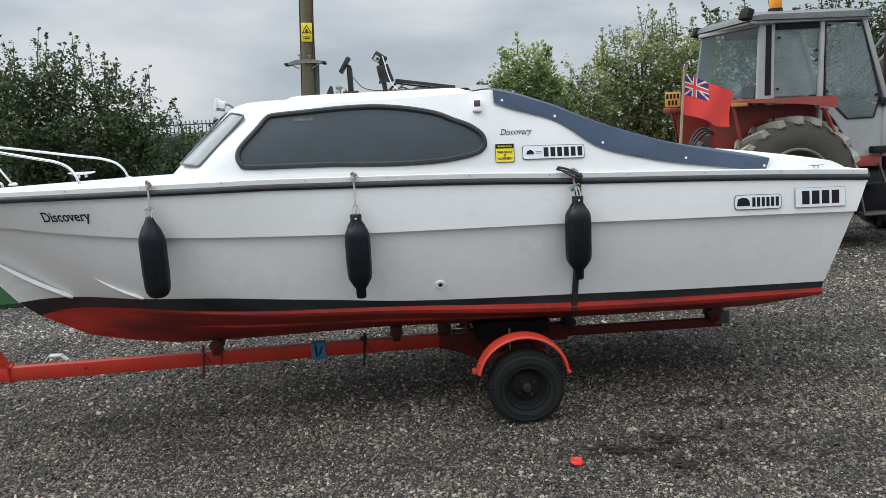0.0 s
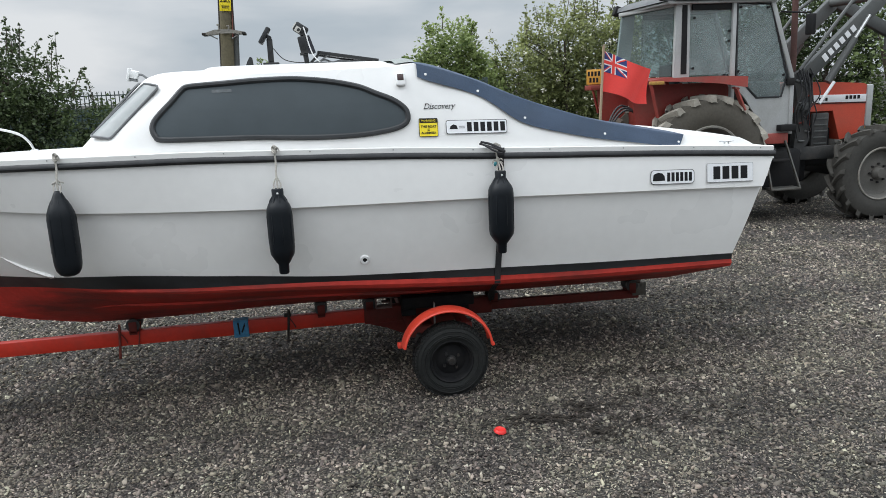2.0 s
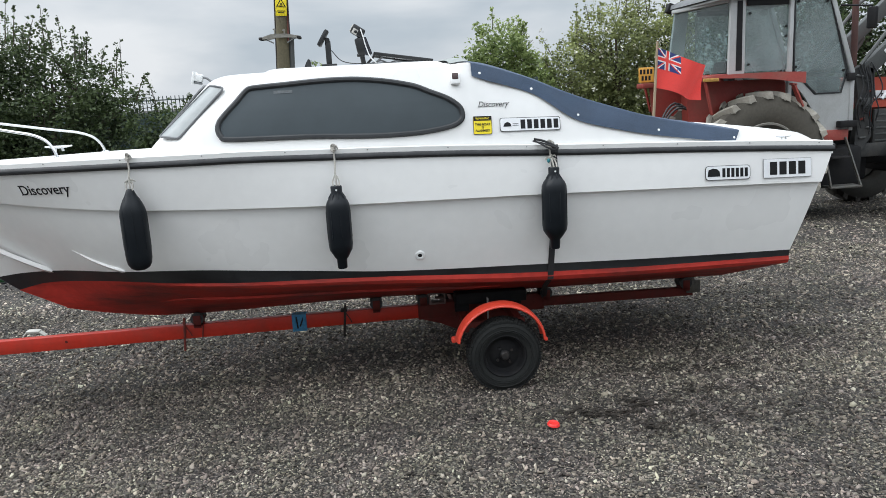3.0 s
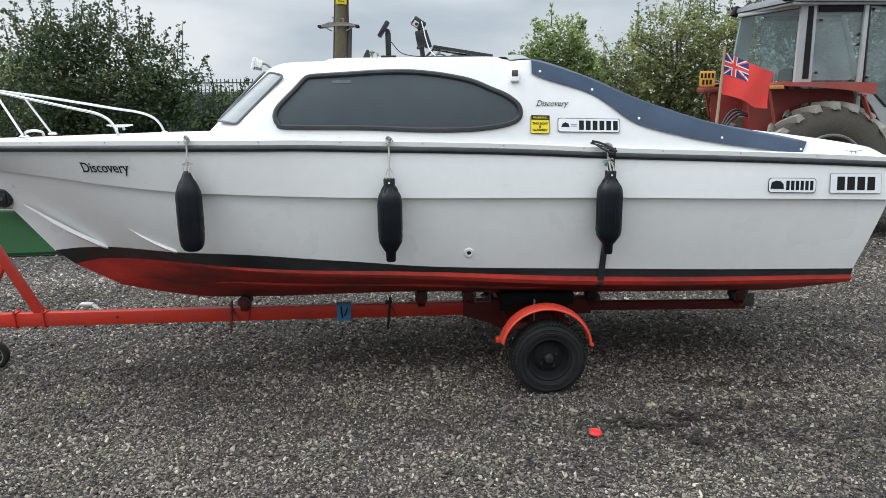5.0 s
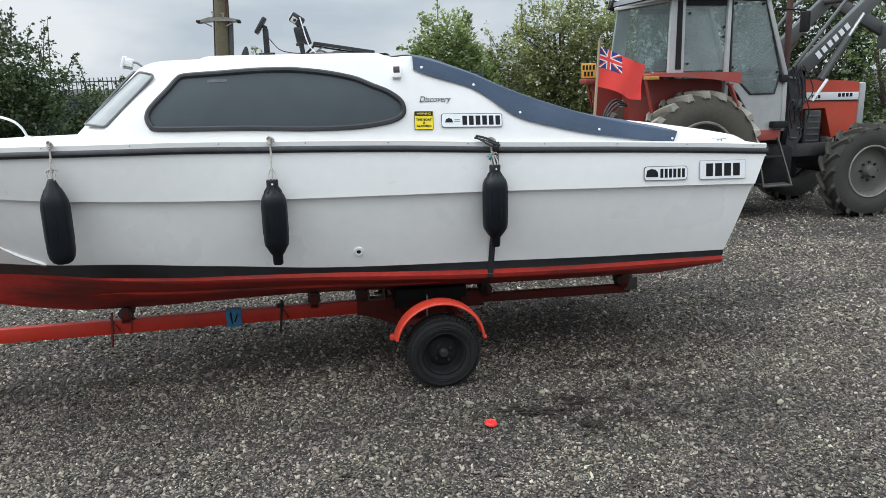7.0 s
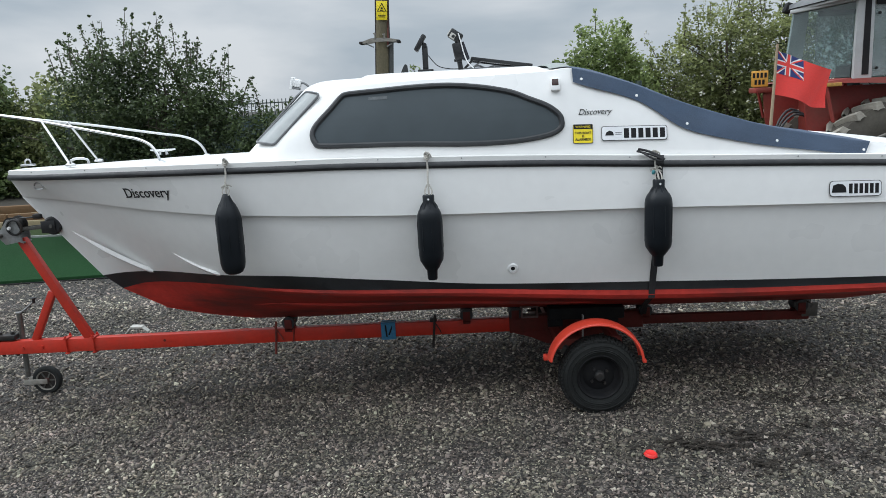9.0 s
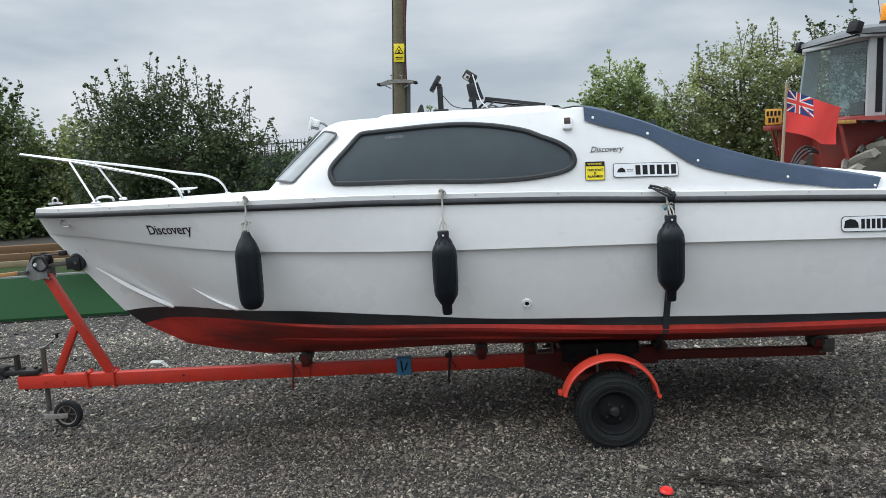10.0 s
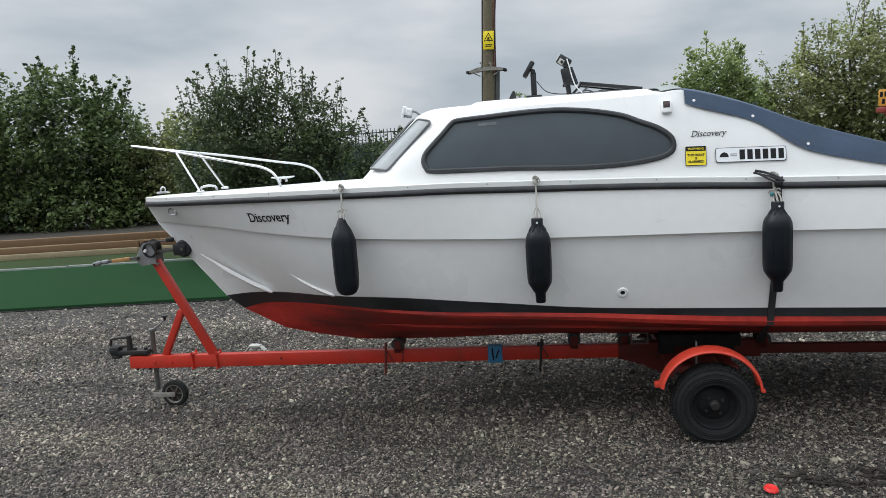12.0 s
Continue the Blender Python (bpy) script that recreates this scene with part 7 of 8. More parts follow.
# ---- utility pole ----
pole = thing("utility_pole", (-1.05, 10.8, 0.0), "weathered wooden electricity pole with a yellow danger sign", "utility pole")
lean_x = lambda z: -0.158 + 0.059 * z
part("shaft", Geo().tube([(lean_x(z), 0, z) for z in (-0.1, 2.4, 3.8, 9.0)], [0.098, 0.089, 0.086, 0.076], 24), POLEWOOD, pole, "grey-brown round timber")
br = part("bracket", Geo().poly([(-0.295, -0.115, 2.748), (-0.14, -0.115, 2.796), (0.06, -0.115, 2.796), (0.246, -0.115, 2.760), (0.246, -0.115, 2.732), (0.06, -0.115, 2.744), (-0.13, -0.115, 2.744), (-0.295, -0.115, 2.722)], (0, 0.014, 0))
          .poly([(-0.27, 0.105, 2.748), (-0.12, 0.105, 2.790), (0.06, 0.105, 2.790), (0.235, 0.105, 2.758), (0.235, 0.105, 2.734), (0.06, 0.105, 2.744), (-0.12, 0.105, 2.744), (-0.27, 0.105, 2.724)], (0, 0.012, 0)), FORKDUST, pole, "galvanised steel arms clamped round the pole")
for x0, x1, z1 in ((-0.24, -0.11, 2.675), (0.20, 0.075, 2.675)):
    part("brace", Geo().tube([(x0, -0.10, 2.742), (x1, -0.09, z1)], 0.009, 6), GALV, br)
for x, z in ((-0.085, 2.868), (0.045, 2.850)):
    part("bolt", Geo().tube([(x, -0.122, 2.79), (x + 0.004, -0.122, z)], 0.010, 8).box((x - 0.006, -0.122, z - 0.012), (0.035, 0.02, 0.02), bevel=0.004), FORKDUST, br)
for x in (-0.285, 0.236):
    part("end_cap", Geo().box((x, 0.0, 2.742), (0.05, 0.245, 0.034), bevel=0.008), DARKSTEEL, br)
part("cable_guard", Geo().tube([(lean_x(z) + 0.118, 0.02, z) for z in (0.0, 1.4, 2.76)], 0.040, 12), LOADERGREY, pole, "dark steel guard over the cables at the pole's foot")
wave = lambda off, amp, ph: rounded([(lean_x(2.7 + 0.42 * k) + off + amp * math.sin(1.9 * k + ph), -0.055, 2.7 + 0.42 * k) for k in range(16)], 3, False)
part("cable", Geo().tube(wave(0.083, 0.009, 0.0), 0.011, 8), CABLERED, pole, "red-brown cable")
part("cable", Geo().tube(wave(0.096, 0.010, 1.7), 0.012, 8), CABLE, pole, "dark cable down the pole")
part("cable", Geo().tube([(lean_x(z) - 0.090, -0.02, z) for z in (0.0, 2.6, 9.0)], 0.011, 6), CABLE, pole)
up = pose(0, 0, 0, 0, 3.4, 0)
sign_at = lambda x, y, z: (lean_x(3.16) + x * math.cos(0.059) + z * math.sin(0.059), y, 3.158 + z * math.cos(0.059) - x * math.sin(0.059))
sg = part("danger_sign", Geo().box(sign_at(0.004, -0.096, 0.0), (0.150, 0.006, 0.252), up, bevel=0.002), YELLOW, pole, "yellow danger sign with black triangle")
tri = lambda r, y: [sign_at(0.004 + r * math.sin(a), y, 0.026 + r * math.cos(a)) for a in (0, 2 * math.pi / 3, 4 * math.pi / 3)]
part("triangle", Geo().poly(tri(0.078, -0.0995), (0, -0.0012, 0)), INK, sg, smooth=0)
part("triangle_field", Geo().poly(tri(0.056, -0.101), (0, -0.0012, 0)), YELLOW, sg, smooth=0)
part("bolt_mark", Geo().box(sign_at(0.004, -0.103, 0.030), (0.028, 0.001, 0.020), up).box(sign_at(0.004, -0.103, 0.006), (0.042, 0.001, 0.012), up), INK, sg, smooth=0)
part("text_bar", Geo().box(sign_at(0.004, -0.1005, -0.062), (0.105, 0.001, 0.011), up).box(sign_at(0.004, -0.1005, -0.084), (0.085, 0.001, 0.010), up), INK, sg, smooth=0)
bush("climbing_plant", (-0.93, 10.75, 0.0), [(-0.06, -0.1, 1.60, 0.14, 0.2, 0.55), (0.36, -0.1, 1.90, 0.13, 0.2, 0.42), (0.0, -0.1, 0.8, 0.4, 0.3, 0.8)], 190, 14, 0.050, FIELDMAPLE, 31, "green climber at the foot of the pole", "plant", 5, 0.25, 0.10, 3)
# ---- tractor ----
# Tractor space: x forwards, y to its left (the far side), z up; origin on the ground under the rear axle.
trac = thing("tractor", (5.00, 9.72, 0.02), "old red and grey four-wheel-drive farm tractor with front loader", "tractor")


def big_wheel(x, y, z, R, W, lugs, s, rubber, lug_mat, label):
    """An agricultural wheel: carcass, slanted lugs and dished rim."""
    c = (x, y, z)
    w = W / 2
    r = R - 0.056
    prof = [(R * 0.50, -w * 0.70), (R * 0.54, -w * 0.86), (R * 0.68, -w), (R * 0.80, -w * 0.99), (r - 0.02, -w * 0.86), (r + 0.004, -w * 0.5), (r + 0.01, 0), (r + 0.004, w * 0.5), (r - 0.02, w * 0.86), (R * 0.80, w * 0.99), (R * 0.68, w), (R * 0.54, w * 0.86), (R * 0.50, w * 0.70), (R * 0.48, 0), (R * 0.50, -w * 0.70)]
    ty = part("tyre", Geo().lathe(prof, c, (0, 1, 0), 64), rubber, trac, label, 40)
    for k in range(lugs):
        for side in (-1, 1):
            a0 = 2 * math.pi * (k + (0.5 if side > 0 else 0)) / lugs
            rows = []
            for i in range(6):
                q = i / 5
                yy = side * w * (0.02 + 0.98 * q)
                a = a0 - 0.16 * q * (30 / lugs)
                rr = r + 0.004 - 0.03 * q**2.5
                top = R - 0.016 * q**3
                hw = (0.021 + 0.014 * q) * (R / 0.8)
                rad = lambda ang, rad_: (x + math.cos(ang) * rad_, y + yy, z + math.sin(ang) * rad_)
                rows.append([rad(a - hw / R * 1.4, rr - 0.012), rad(a - hw / R * 0.85, top), rad(a + hw / R * 0.85, top), rad(a + hw / R * 1.4, rr - 0.012)])
            # shoulder
            yy = side * w * 1.0
            a = a0 - 0.17 * (30 / lugs)
            low = R * 0.885
            hw = 0.034 * (R / 0.8)
            rad = lambda ang, rad_: (x + math.cos(ang) * rad_, y + yy * 1.02, z + math.sin(ang) * rad_)
            rows.append([rad(a - hw / R * 1.3, low - 0.01), rad(a - hw / R * 0.7, low), rad(a + hw / R * 0.7, low), rad(a + hw / R * 1.3, low - 0.01)])
            part("lug", Geo().grid(rows), lug_mat, ty, smooth=0)
    rim = part("rim", Geo().lathe([(R * 0.53, s * w * 0.84), (R * 0.515, s * w * 0.92), (R * 0.49, s * w * 0.84), (R * 0.46, s * w * 0.30), (R * 0.37, s * w * 0.18), (R * 0.22, s * w * 0.40), (0.0, s * w * 0.40)], c, (0, 1, 0), 40), RIMDUST, trac, "dusty grey dished steel rim", 40)
    part("rim_edge", Geo().lathe([(R * 0.545, s * w * 0.86), (R * 0.535, s * w * 0.95), (R * 0.512, s * w * 0.93), (R * 0.505, s * w * 0.86)], c, (0, 1, 0), 40), FORKDUST, rim, "pale worn rim edge", 40)
    part("hub", Geo().lathe([(0.0, s * (w * 0.4 + 0.10)), (R * 0.10, s * (w * 0.4 + 0.09)), (R * 0.14, s * (w * 0.4 + 0.02)), (R * 0.15, s * w * 0.3)], c, (0, 1, 0), 20), RIMDUST, rim)
    for k in range(8):
        a = k * math.pi / 4
        part("wheel_nut", Geo().tube([(x + math.cos(a) * R * 0.19, y + s * w * 0.38, z + math.sin(a) * R * 0.19), (x + math.cos(a) * R * 0.19, y + s * (w * 0.38 + 0.03), z + math.sin(a) * R * 0.19)], 0.016, 6), TDARK, rim)


FX = 2.57
for s in (-1, 1):
    big_wheel(0.02, s * 0.745, 0.815, 0.862, 0.44, 21, s, DUSTYTYRE, LUGDUST, "dusty grey-brown deep-lugged tractor tyre")
    big_wheel(FX, s * 0.795, 0.515, 0.665, 0.31, 17, s, FRONTTYRE, FRONTLUG, "dark grey deep-lugged front tyre")

part("rear_axle", Geo().tube([(0, -0.6, 0.815), (0, 0.6, 0.815)], 0.14, 16), TDARK, trac)
part("fuel_tank", Geo().box((1.15, -0.52, 0.62), (0.75, 0.34, 0.55), bevel=0.06), TDARK, trac, "dark fuel tank below the cab")
part("belly", Geo().box((0.9, 0, 0.55), (1.9, 0.7, 0.35), bevel=0.05), TDARK, trac)
part("gearbox", Geo().box((0.35, 0, 0.78), (1.3, 0.5, 0.5), bevel=0.05), TDARK, trac, "oily dark transmission housing")
part("engine", Geo().box((1.65, 0, 0.85), (1.3, 0.44, 0.55), bevel=0.04), TDARK, trac, "dark engine block")
part("front_axle", Geo().box((FX, 0, 0.50), (0.22, 1.25, 0.20), bevel=0.04), TDARK, trac)
part("oil_cooler_panel", Geo().box((1.97, -0.40, 1.09), (0.26, 0.06, 0.50), bevel=0.02), MASTGREY, trac, "dark grey side panel")
for k in range(5):
    part("cooler_rib", Geo().box((1.97, -0.434, 0.92 + 0.085 * k), (0.20, 0.012, 0.022), bevel=0.003), LOADERGREY, trac)
for s in (-1, 1):
    part("loader_subframe", Geo().beam((1.50, s * 0.46, 0.80), (2.30, s * 0.46, 0.80), 0.08, 0.18, bevel=0.012), MASTGREY, trac, "dark grey loader subframe beam")
    for x in (2.18, 2.26):
        part("subframe_bolt", Geo().tube([(x, s * 0.49, 0.84), (x, s * 0.515, 0.84)], 0.018, 6), GALV, trac)
part("filter", Geo().tube([(1.60, -0.34, 0.85), (1.60, -0.34, 1.08)], 0.055, 14), TDARK, trac)
# bonnet
bn = part("bonnet", Geo().poly([(1.40, -0.36, 1.36), (1.40, -0.36, 1.76), (1.60, -0.36, 1.775), (2.30, -0.36, 1.745), (2.66, -0.36, 1.722), (2.71, -0.36, 1.70), (2.73, -0.36, 1.03), (2.335, -0.36, 0.95), (2.20, -0.36, 1.36)], (0, 0.72, 0)), TREDBRIGHT, trac, "red bonnet")
part("bonnet_band", Geo().box((2.11, -0.364, 1.528), (1.20, 0.012, 0.105), pose(0, 0, 0, 0, 1.0, 0), bevel=0.003), PLATEWHITE, bn, "white band with dark lettering bars")
for k in range(4):
    part("marking_bar", Geo().box((2.40 + 0.062 * k, -0.372, 1.535), (0.042, 0.004, 0.05)), INK, bn, smooth=0)
for k in range(3):
    part("marking_bar", Geo().box((1.98 + 0.05 * k, -0.372, 1.521), (0.034, 0.004, 0.045)), INK, bn, smooth=0)
part("band_line", Geo().box((2.11, -0.366, 1.464), (1.20, 0.012, 0.010), pose(0, 0, 0, 0, 1.0, 0)), INK, bn, smooth=0)
part("grille_frame", Geo().box((2.765, 0, 1.41), (0.10, 0.76, 0.58), bevel=0.02), TSILVER, bn, "pale front cowl")
part("front_weight", Geo().box((2.98, 0, 0.78), (0.24, 0.5, 0.3), bevel=0.03), TDARK, trac)

# cab
cab = part("cab_floor", Geo().box((0.42, 0, 1.14), (1.6, 1.36, 0.10), bevel=0.02), TDARK, trac)
roof = part("cab_roof", Geo().grid([[(x, y, z) for x, y, z in r] for r in [
    [(-0.56, -0.74, 2.840), (-0.38, -0.80, 2.845), (0.93, -0.80, 2.830), (1.00, -0.76, 2.825)],
    [(-0.55, -0.73, 2.895), (-0.38, -0.785, 2.907), (0.93, -0.785, 2.905), (0.99, -0.74, 2.895)],
    [(-0.50, -0.5, 2.930), (-0.32, -0.5, 2.970), (0.88, -0.5, 2.970), (0.95, -0.5, 2.925)],
    [(-0.50, 0.5, 2.930), (-0.32, 0.5, 2.970), (0.88, 0.5, 2.970), (0.95, 0.5, 2.925)],
    [(-0.55, 0.73, 2.895), (-0.38, 0.785, 2.907), (0.93, 0.785, 2.905), (0.99, 0.74, 2.895)],
    [(-0.56, 0.74, 2.840), (-0.38, 0.80, 2.845), (0.93, 0.80, 2.830), (1.00, 0.76, 2.825)]]]).add([(-0.56, -0.74, 2.840), (-0.55, -0.73, 2.895), (-0.50, -0.5, 2.930), (-0.50, 0.5, 2.930), (-0.55, 0.73, 2.895), (-0.56, 0.74, 2.840)], [(0, 1, 2, 3, 4, 5)])
            .add([(1.00, -0.76, 2.825), (0.99, -0.74, 2.895), (0.95, -0.5, 2.925), (0.95, 0.5, 2.925), (0.99, 0.74, 2.895), (1.00, 0.76, 2.825)], [(0, 1, 2, 3, 4, 5)]), ROOFGREY, trac, "weathered grey rounded cab roof", 50)
part("roof_underside", Geo().box((0.22, 0, 2.820), (1.50, 1.52, 0.035), bevel=0.012), TSILVER, roof)
part("beacon", Geo().lathe([(0.0, 0.21), (0.06, 0.20), (0.074, 0.17), (0.078, 0.03), (0.072, 0.0)], (-0.04, -0.42, 3.010), (0, 0, 1), 20), AMBER, roof, "amber warning beacon")
part("beacon_base", Geo().lathe([(0.0, 0.06), (0.085, 0.06), (0.092, 0.0)], (-0.04, -0.42, 2.950), (0, 0, 1), 18), TDARK, roof)
part("aerial", Geo().tube([(-0.05, -0.3, 2.995), (-0.14, -0.3, 3.545)], 0.004, 5), TDARK, roof)
for x, y, a in ((-0.60, -0.78, 12), (-0.53, 0.80, -8)):
    part("work_lamp", Geo().box((x, y, 2.913 if y < 0 else 2.865), (0.09, 0.16, 0.13), pose(0, 0, 0, 0, 20, a), bevel=0.012), TDARK, roof, "square black work lamp")
for s in (-1, 1):
    Y = s * 0.70
    K = 0.06 + 0.06 * s
    pl = part("rear_corner_post", Geo().poly([(-0.395 - K - 0.05 * (s + 1), Y, 1.90), (-0.185 - K - 0.05 * (s + 1), Y, 1.90), (-0.195 - K, Y, 2.83), (-0.385 - K, Y, 2.83)], (0, -s * 0.05, 0)), TSILVER, trac, "grey cab post with dark recess")
    part("recess", Geo().poly([(-0.305 - K, Y + s * 0.003, 1.94), (-0.225 - K, Y + s * 0.003, 1.94), (-0.235 - K, Y + s * 0.003, 2.79), (-0.305 - K, Y + s * 0.003, 2.79)], (0, s * 0.003, 0)), TDARK, pl)
    part("middle_post", Geo().beam((0.425, Y, 1.20), (0.41, Y, 2.84), 0.06, 0.055, up=(1, 0, 0), bevel=0.01), TSILVER, trac)
    part("side_top_rail", Geo().beam((-0.40, Y, 2.83), (1.0, Y, 2.83), 0.06, 0.06, bevel=0.01), TSILVER, trac)
    part("front_pillar", Geo().beam((0.94, Y, 2.83), (1.285, Y, 1.84), 0.06, 0.06, up=(1, 0, 0), bevel=0.01), TSILVER, trac)
    part("front_pillar_lower", Geo().beam((1.285, Y, 1.86), (1.30, Y, 1.10), 0.045, 0.06, up=(1, 0, 0), bevel=0.01), TSILVER, trac)
    door = part("door_panel", Geo().poly([(0.43, Y, 1.86), (0.50, Y, 1.86), (0.78, Y, 1.585), (1.14, Y, 1.585), (1.20, Y, 1.80), (1.285, Y, 1.80), (1.285, Y, 1.12), (0.95, Y, 1.12), (0.62, Y, 1.60), (0.43, Y, 1.80)], (0, -s * 0.03, 0)), TGREY, trac, "grey lower door panel")
    gl = part("door_glass", Geo().poly([(0.455, Y, 2.80), (0.935, Y, 2.78), (1.21, Y, 1.87), (1.14, Y, 1.60), (0.79, Y, 1.60), (0.48, Y, 1.90)], (0, -s * 0.006, 0)), SIDEGLASS, door, "tinted door glass")
    gl.visible_shadow = False
    ring = rounded([(0.455, Y + s * 0.004, 2.80), (0.70, Y + s * 0.004, 2.79), (0.935, Y + s * 0.004, 2.78), (1.075, Y + s * 0.004, 2.32), (1.21, Y + s * 0.004, 1.87), (1.14, Y + s * 0.004, 1.60), (0.96, Y + s * 0.004, 1.60), (0.79, Y + s * 0.004, 1.60), (0.48, Y + s * 0.004, 1.90), (0.467, Y + s * 0.004, 2.33)], 1)
    for hx, hz in ((0.50, 2.75), (0.89, 2.74), (0.50, 1.95), (1.16, 1.88)):
        part("glass_knob", Geo().tube([(hx, Y, hz), (hx, Y + s * 0.02, hz)], 0.016, 8), TDARK, gl)
    part("glass_seal", Geo().tube(ring, 0.014, 5, closed=True), RUBBER, door)
    part("door_handle", Geo().box((1.25, Y + s * 0.035, 1.79), (0.10, 0.05, 0.10), bevel=0.012), TDARK, door)
    w2 = part("rear_side_glass", Geo().poly([(-0.19, Y - s * 0.01, 1.92), (0.40, Y - s * 0.01, 1.92), (0.385, Y - s * 0.01, 2.73), (-0.20, Y - s * 0.01, 2.73)], (0, -s * 0.006, 0)), SIDEGLASS, trac, "tinted side glass")
    w2.visible_shadow = False
    part("side_vent", Geo().box((0.10, Y, 2.77), (0.54, 0.03, 0.09), bevel=0.004), TDARK, trac)
    for hx, hz in ((-0.14, 2.01), (-0.14, 2.63), (0.35, 2.34), (0.35, 2.46)):
        part("glass_knob", Geo().tube([(hx, Y, hz), (hx, Y + s * 0.02, hz)], 0.016, 8), TDARK, w2)
    # mudguards over the rear wheels
    F = s * 0.60
    G = s * 1.0
    arc2 = [(-0.88, 1.872), (-0.70, 1.895), (-0.30, 1.900), (0.08, 1.900), (0.465, 1.882)]
    mgd = part("mudguard", Geo().grid([[(x, F, z) for x, z in arc2], [(x, G, z) for x, z in arc2]]).grid([[(x, F, z - 0.03) for x, z in arc2], [(x, G, z - 0.03) for x, z in arc2]], flip=True), TRED, trac, "faded red rear mudguard with worn yellow edge", 20)
    lip = [(x, z, 0.03 + 0.105 * max(0.0, (x + 0.88) / 1.345) ** 1.6) for x, z in arc2]
    part("mudguard_lip", Geo().grid([[(x, G, z + 0.003) for x, z, d in lip], [(x, G, z - d) for x, z, d in lip]]).grid([[(x, G - s * 0.02, z + 0.003) for x, z, d in lip], [(x, G - s * 0.02, z - d) for x, z, d in lip]], flip=True).grid([[(x, G, z - d) for x, z, d in lip], [(x, G - s * 0.02, z - d) for x, z, d in lip]]), FADEDRED, mgd, smooth=20)
    part("inner_panel", Geo().poly([(-0.86, F, 1.30), (-0.90, F, 1.62), (-0.92, F, 1.82), (0.40, F, 1.82), (0.62, F, 1.42), (0.80, F, 1.05), (0.4, F, 0.95), (-0.6, F, 0.95)], (0, -s * 0.03, 0)), TRED, mgd)
    part("front_strip", Geo().beam((0.33, G - s * 0.05, 1.74), (0.46, G - s * 0.05, 1.46), 0.08, 0.02, up=(1, 0, 1)).beam((0.30, G - s * 0.05, 1.745), (0.36, G - s * 0.05, 1.735), 0.08, 0.02, up=(1, 0, 1)), FADEDRED, mgd)
    part("rear_strip", Geo().beam((-0.84, G - s * 0.03, 1.83), (-0.74, G - s * 0.03, 1.42), 0.05, 0.02, up=(1, 0, 1)), TRED, mgd)
    # Worn yellow strip on the mudguard's edge, no lamp.
    part("worn_edge_strip", Geo().box((-0.78, G + s * 0.006, 1.845), (0.20, 0.02, 0.042), bevel=0.008), WORNYELLOW, mgd, "worn yellow edge strip")
    part("cab_step_panel", Geo().box((1.08, s * 0.70, 1.05), (0.38, 0.06, 0.14), bevel=0.012), FADEDRED, trac, "faded red sill below the door")
    part("sill_box", Geo().box((1.22, s * 0.75, 1.19), (0.24, 0.10, 0.085), bevel=0.012), TDARK, trac, "black box on the cab sill")
    st = part("step", Geo().box((1.16, s * 0.82, 0.385), (0.44, 0.20, 0.03), bevel=0.008), DARKGALV, trac, "steel cab step")
    part("step", Geo().box((1.09, s * 0.80, 0.77), (0.27, 0.18, 0.03), bevel=0.008), TDARK, trac, "steel cab step")
    for x in (0.95, 1.37):
        part("step_hanger", Geo().beam((x * 0.75 + 0.19, s * 0.74, 1.02), (x, s * 0.90, 0.385), 0.03, 0.02, up=(1, 0, 0)), DARKGALV, st)
# rear and front cab glass, far frame
rg = part("rear_glass", Geo().poly([(-0.42, -0.66, 1.92), (-0.65, 0.66, 1.92), (-0.53, 0.66, 2.78), (-0.40, -0.66, 2.78)], (0.006, 0, 0)), CABGLASS, trac, "tinted rear window")
rg.visible_shadow = False
part("rear_sill", Geo().beam((-0.43, -0.69, 1.885), (-0.66, 0.69, 1.885), 0.07, 0.05, bevel=0.012), TRED, trac)
part("rear_header", Geo().beam((-0.41, -0.66, 2.80), (-0.54, 0.66, 2.80), 0.06, 0.05, bevel=0.01), TSILVER, trac)
part("rear_panel", Geo().box((-0.42, 0, 1.50), (0.05, 1.16, 0.72), bevel=0.01), TRED, trac, "faded red panel below the rear window")
fg = part("windscreen", Geo().poly([(1.01, -0.66, 2.785), (1.01, 0.66, 2.785), (1.34, 0.66, 1.84), (1.34, -0.66, 1.84)], (0.006, 0, 0)), CABGLASS, trac)
fg.visible_shadow = False
part("dash_cowl", Geo().box((1.22, 0, 1.55), (0.34, 0.7, 0.5), bevel=0.05), TDARK, trac)
part("driver_seat", Geo().box((0.15, 0, 1.50), (0.48, 0.48, 0.14), bevel=0.04).box((-0.10, 0, 1.80), (0.12, 0.46, 0.55), bevel=0.05), TDARK, trac, "black driver's seat")
part("steering_wheel", Geo().tube([(0.86 + 0.19 * math.cos(a) * 0.75, 0.19 * math.sin(a), 1.93 + 0.19 * math.cos(a) * 0.6) for a in np.linspace(0, 2 * math.pi, 24, endpoint=False)], 0.014, 7, closed=True).tube([(0.86, 0, 1.93), (1.10, 0, 1.68)], 0.02, 8), TDARK, trac)
part("exhaust", Geo().tube([(1.49, -0.44, 1.60), (1.45, -0.44, 3.3)], 0.040, 14), RUST, trac, "rusty red upright exhaust pipe")
part("rear_linkage", Geo().tube([(-0.35, -0.35, 1.0), (-0.95, -0.42, 0.75)], 0.035, 8).tube([(-0.35, 0.35, 1.0), (-0.95, 0.42, 0.75)], 0.035, 8).tube([(-0.5, -0.3, 1.35), (-0.75, -0.38, 0.85)], 0.03, 8).tube([(-0.3, 0, 1.25), (-0.9, 0, 1.2)], 0.03, 8), TDARK, trac)
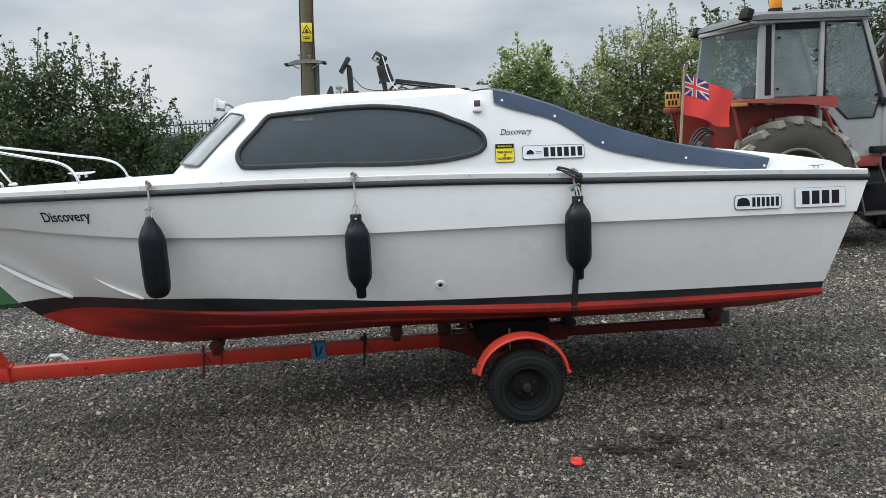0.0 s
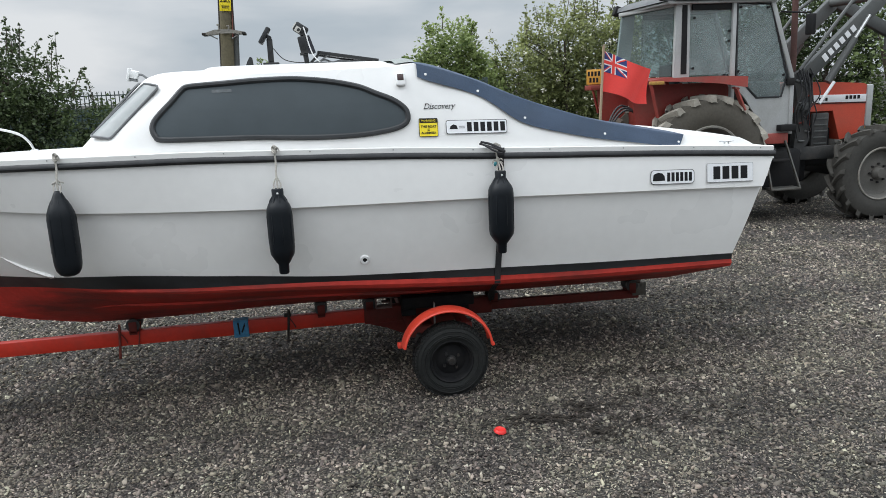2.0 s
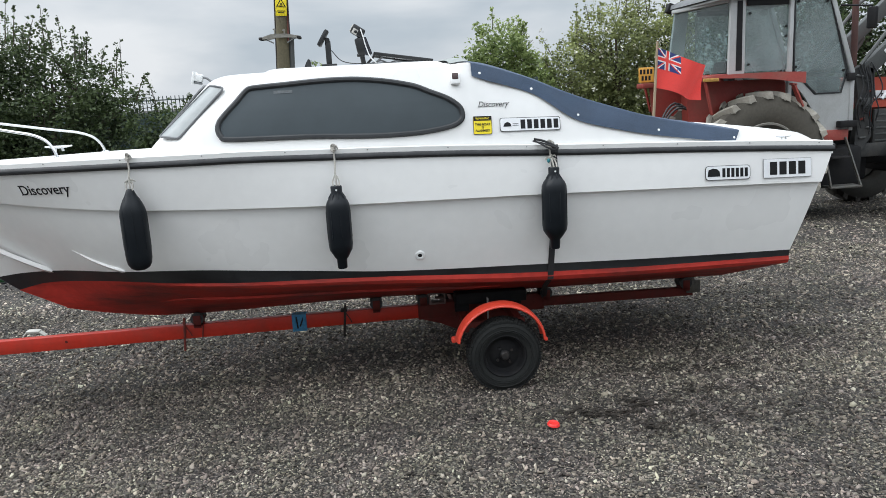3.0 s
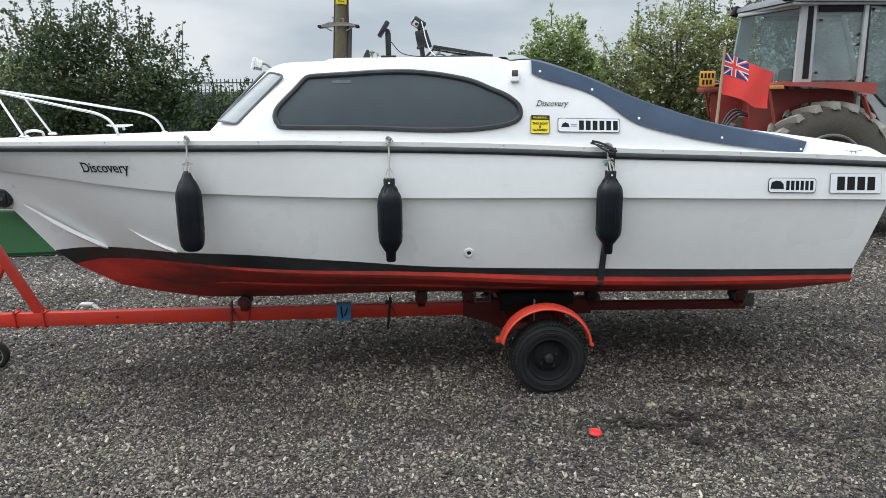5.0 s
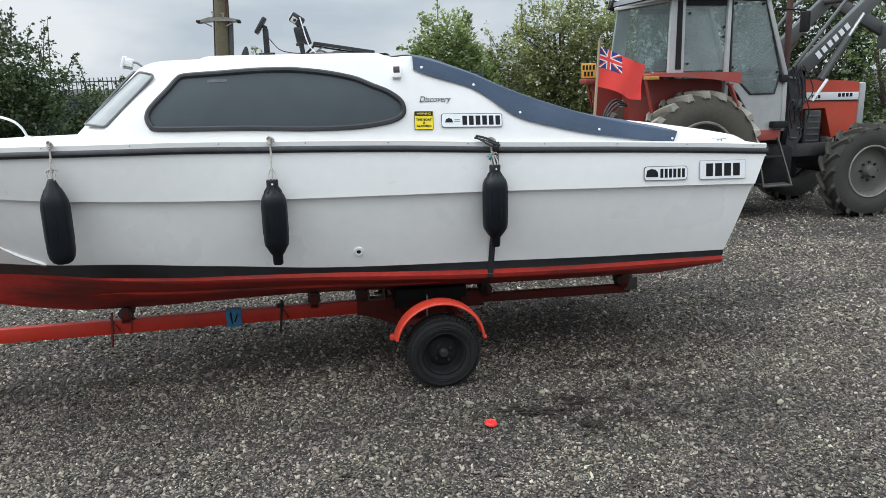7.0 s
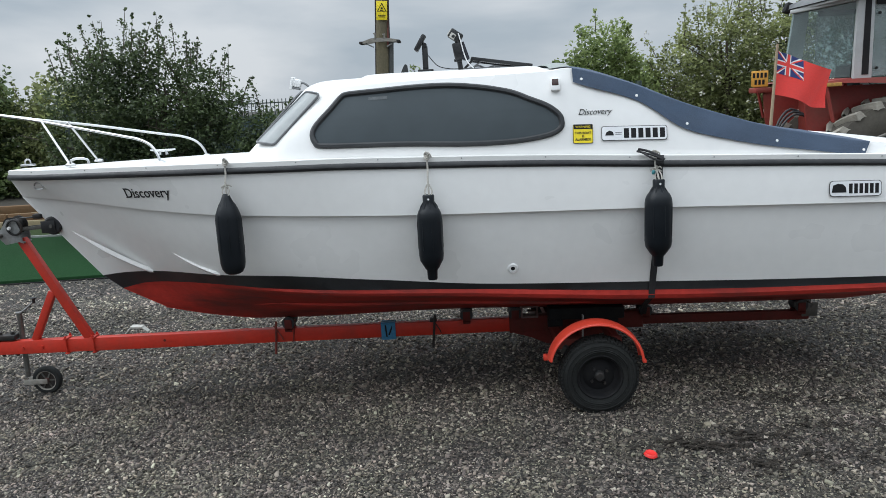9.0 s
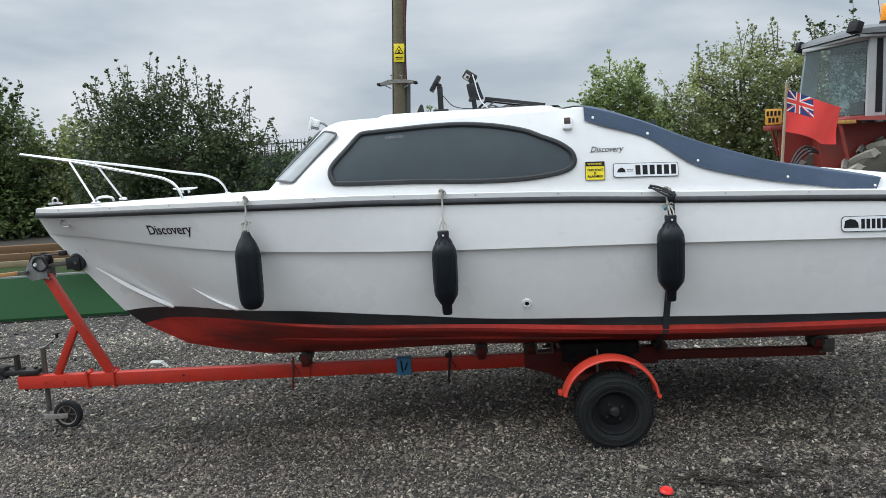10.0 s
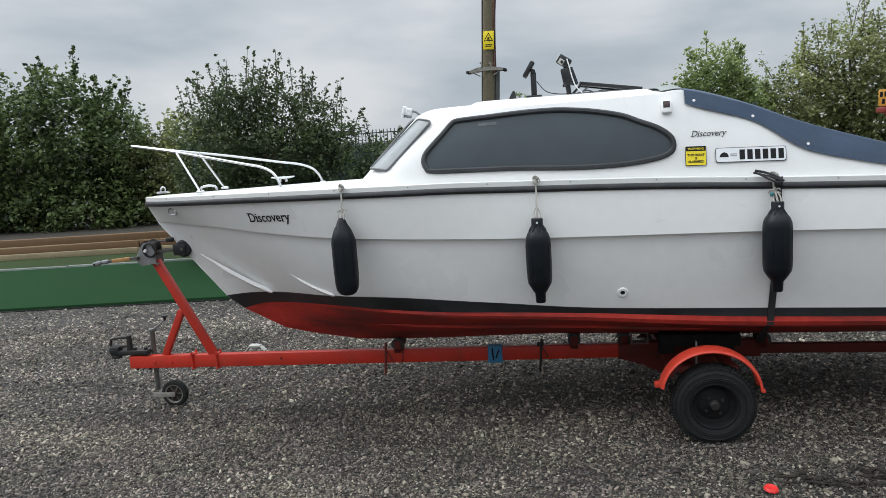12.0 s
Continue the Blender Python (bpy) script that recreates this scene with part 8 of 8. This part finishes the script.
for k in range(3):
    part("rear_hose", Geo().tube(rounded([(-0.5, -0.25 + 0.06 * k, 1.35), (-0.85, -0.28 + 0.08 * k, 1.50 + 0.03 * k), (-1.05, -0.3 + 0.06 * k, 1.30), (-0.9, -0.3, 1.10)], 5, False), 0.014, 7), RUBBER, trac)
tp = part("number_plate", Geo().box((-0.95, 0.62, 1.955), (0.21, 0.012, 0.21), pose(0, 0, 0, 0, 0, -28), bevel=0.004), PLATEYEL, trac, "faded yellow plate with dark bars")
u = Vector((math.cos(radians(-28)), math.sin(radians(-28)), 0))
nrm = Vector((math.sin(radians(-28)), -math.cos(radians(-28)), 0))
for row, cnt in ((0.045, 4), (-0.045, 3)):
    for k in range(cnt):
        c = Vector((-0.95, 0.62, 1.955)) + u * (-0.072 + 0.048 * k + (0.024 if cnt == 3 else 0)) + nrm * 0.008 + Vector((0, 0, row))
        part("plate_bar", Geo().box(c, (0.030, 0.004, 0.065), pose(0, 0, 0, 0, 0, -28)), INK, tp, smooth=0)
part("plate_bracket", Geo().box((-0.92, 0.66, 1.80), (0.22, 0.26, 0.07), bevel=0.012), TRED, trac, "red lamp bracket")

# front loader
for s in (-1, 1):
    Y = s * 0.56
    mast = part("loader_mast", Geo().poly([(1.42, Y, 1.88), (1.52, Y, 1.93), (1.68, Y, 1.88), (1.74, Y, 1.55), (1.66, Y, 1.30), (1.72, Y, 1.0), (1.60, Y, 0.82), (1.48, Y, 0.9), (1.52, Y, 1.4)], (0, -s * 0.10, 0)), MASTGREY, trac, "dark loader mast with hoses")
    arm = part("loader_arm", Geo().beam((1.62, Y - s * 0.05, 1.86), (2.78, Y - s * 0.05, 2.92), 0.10, 0.19, bevel=0.015), LOADERGREY, trac, "raised grey loader arm with white marking bars")
    part("loader_arm_front", Geo().beam((2.70, Y - s * 0.05, 2.95), (3.75, Y - s * 0.05, 2.45), 0.10, 0.18, bevel=0.015), LOADERGREY, arm)
    part("parallel_rod", Geo().tube([(1.50, Y, 1.93), (2.22, Y, 2.80), (2.66, Y, 3.10)], 0.026, 8), LOADERGREY, arm)
    part("lift_ram", Geo().tube([(1.93, Y, 1.76), (2.30, Y, 2.32)], 0.048, 10), LOADERGREY, arm, "grey hydraulic ram")
    part("ram_rod", Geo().tube([(2.30, Y, 2.32), (2.50, Y, 2.62)], 0.024, 10), CHROME, arm)
    for k in range(6):
        a = 0.215 + 0.068 * k
        c = Vector((1.62, Y + s * 0.005, 1.86)).lerp(Vector((2.78, Y + s * 0.005, 2.92)), a)
        part("marking_bar", Geo().box(c, (0.070, 0.006, 0.10 if k == 0 else 0.085), pose(0, 0, 0, 0, -42.4, 0), bevel=0.012), PLATEWHITE, arm, smooth=0)
    for k in range(7):
        q = 0.045 * k
        part("hose", Geo().tube(rounded([(1.46 + q * 0.8, Y + s * 0.02, 1.90 + 0.03 * (k % 3)), (1.52 + q * (0.6 + 0.5 * (k % 2)), Y + s * (0.05 + 0.02 * (k % 3)), 1.66 - 0.04 * (k % 4)), (1.42 + q * (1.2 - 0.4 * (k % 2)), Y + s * 0.07, 1.36), (1.50 + q * 0.9, Y + s * 0.03, 1.02 + 0.09 * (k % 4))], 5, False), 0.009, 6), RUBBER, mast)
    for k, (fx, fz, w) in enumerate(((1.50, 1.80, 0.05), (1.60, 1.72, 0.035), (1.66, 1.58, 0.04), (1.54, 1.50, 0.03), (1.62, 1.36, 0.05), (1.56, 1.22, 0.035), (1.66, 1.12, 0.03), (1.58, 0.98, 0.045))):
        part("hose_fitting", Geo().tube([(fx - w, Y + s * 0.012, fz), (fx + w, Y + s * 0.012, fz + 0.02 * (k % 3 - 1))], 0.014, 6), (GALV, LOADERGREY, RODRUST)[k % 3], mast)
    part("valve_block", Geo().box((1.60, Y + s * 0.03, 1.45), (0.13, 0.07, 0.10), bevel=0.008), LOADERGREY, mast)
    part("white_rod", Geo().tube([(1.78, Y + s * 0.07, 1.48), (1.98, Y + s * 0.07, 1.76)], 0.022, 8), PLATEWHITE, mast)
part("loader_cross_tube", Geo().tube([(2.70, -0.56, 2.88), (2.70, 0.56, 2.88)], 0.06, 12), LOADERGREY, trac)
part("loader_head", Geo().box((3.75, 0, 2.35), (0.12, 1.1, 0.35), bevel=0.02), LOADERGREY, trac)
part("mirror", Geo().box((1.35, -0.93, 2.50), (0.05, 0.16, 0.26), bevel=0.02).tube([(1.05, -0.74, 2.68), (1.35, -0.93, 2.64)], 0.012, 6), TDARK, trac, "black cab mirror")
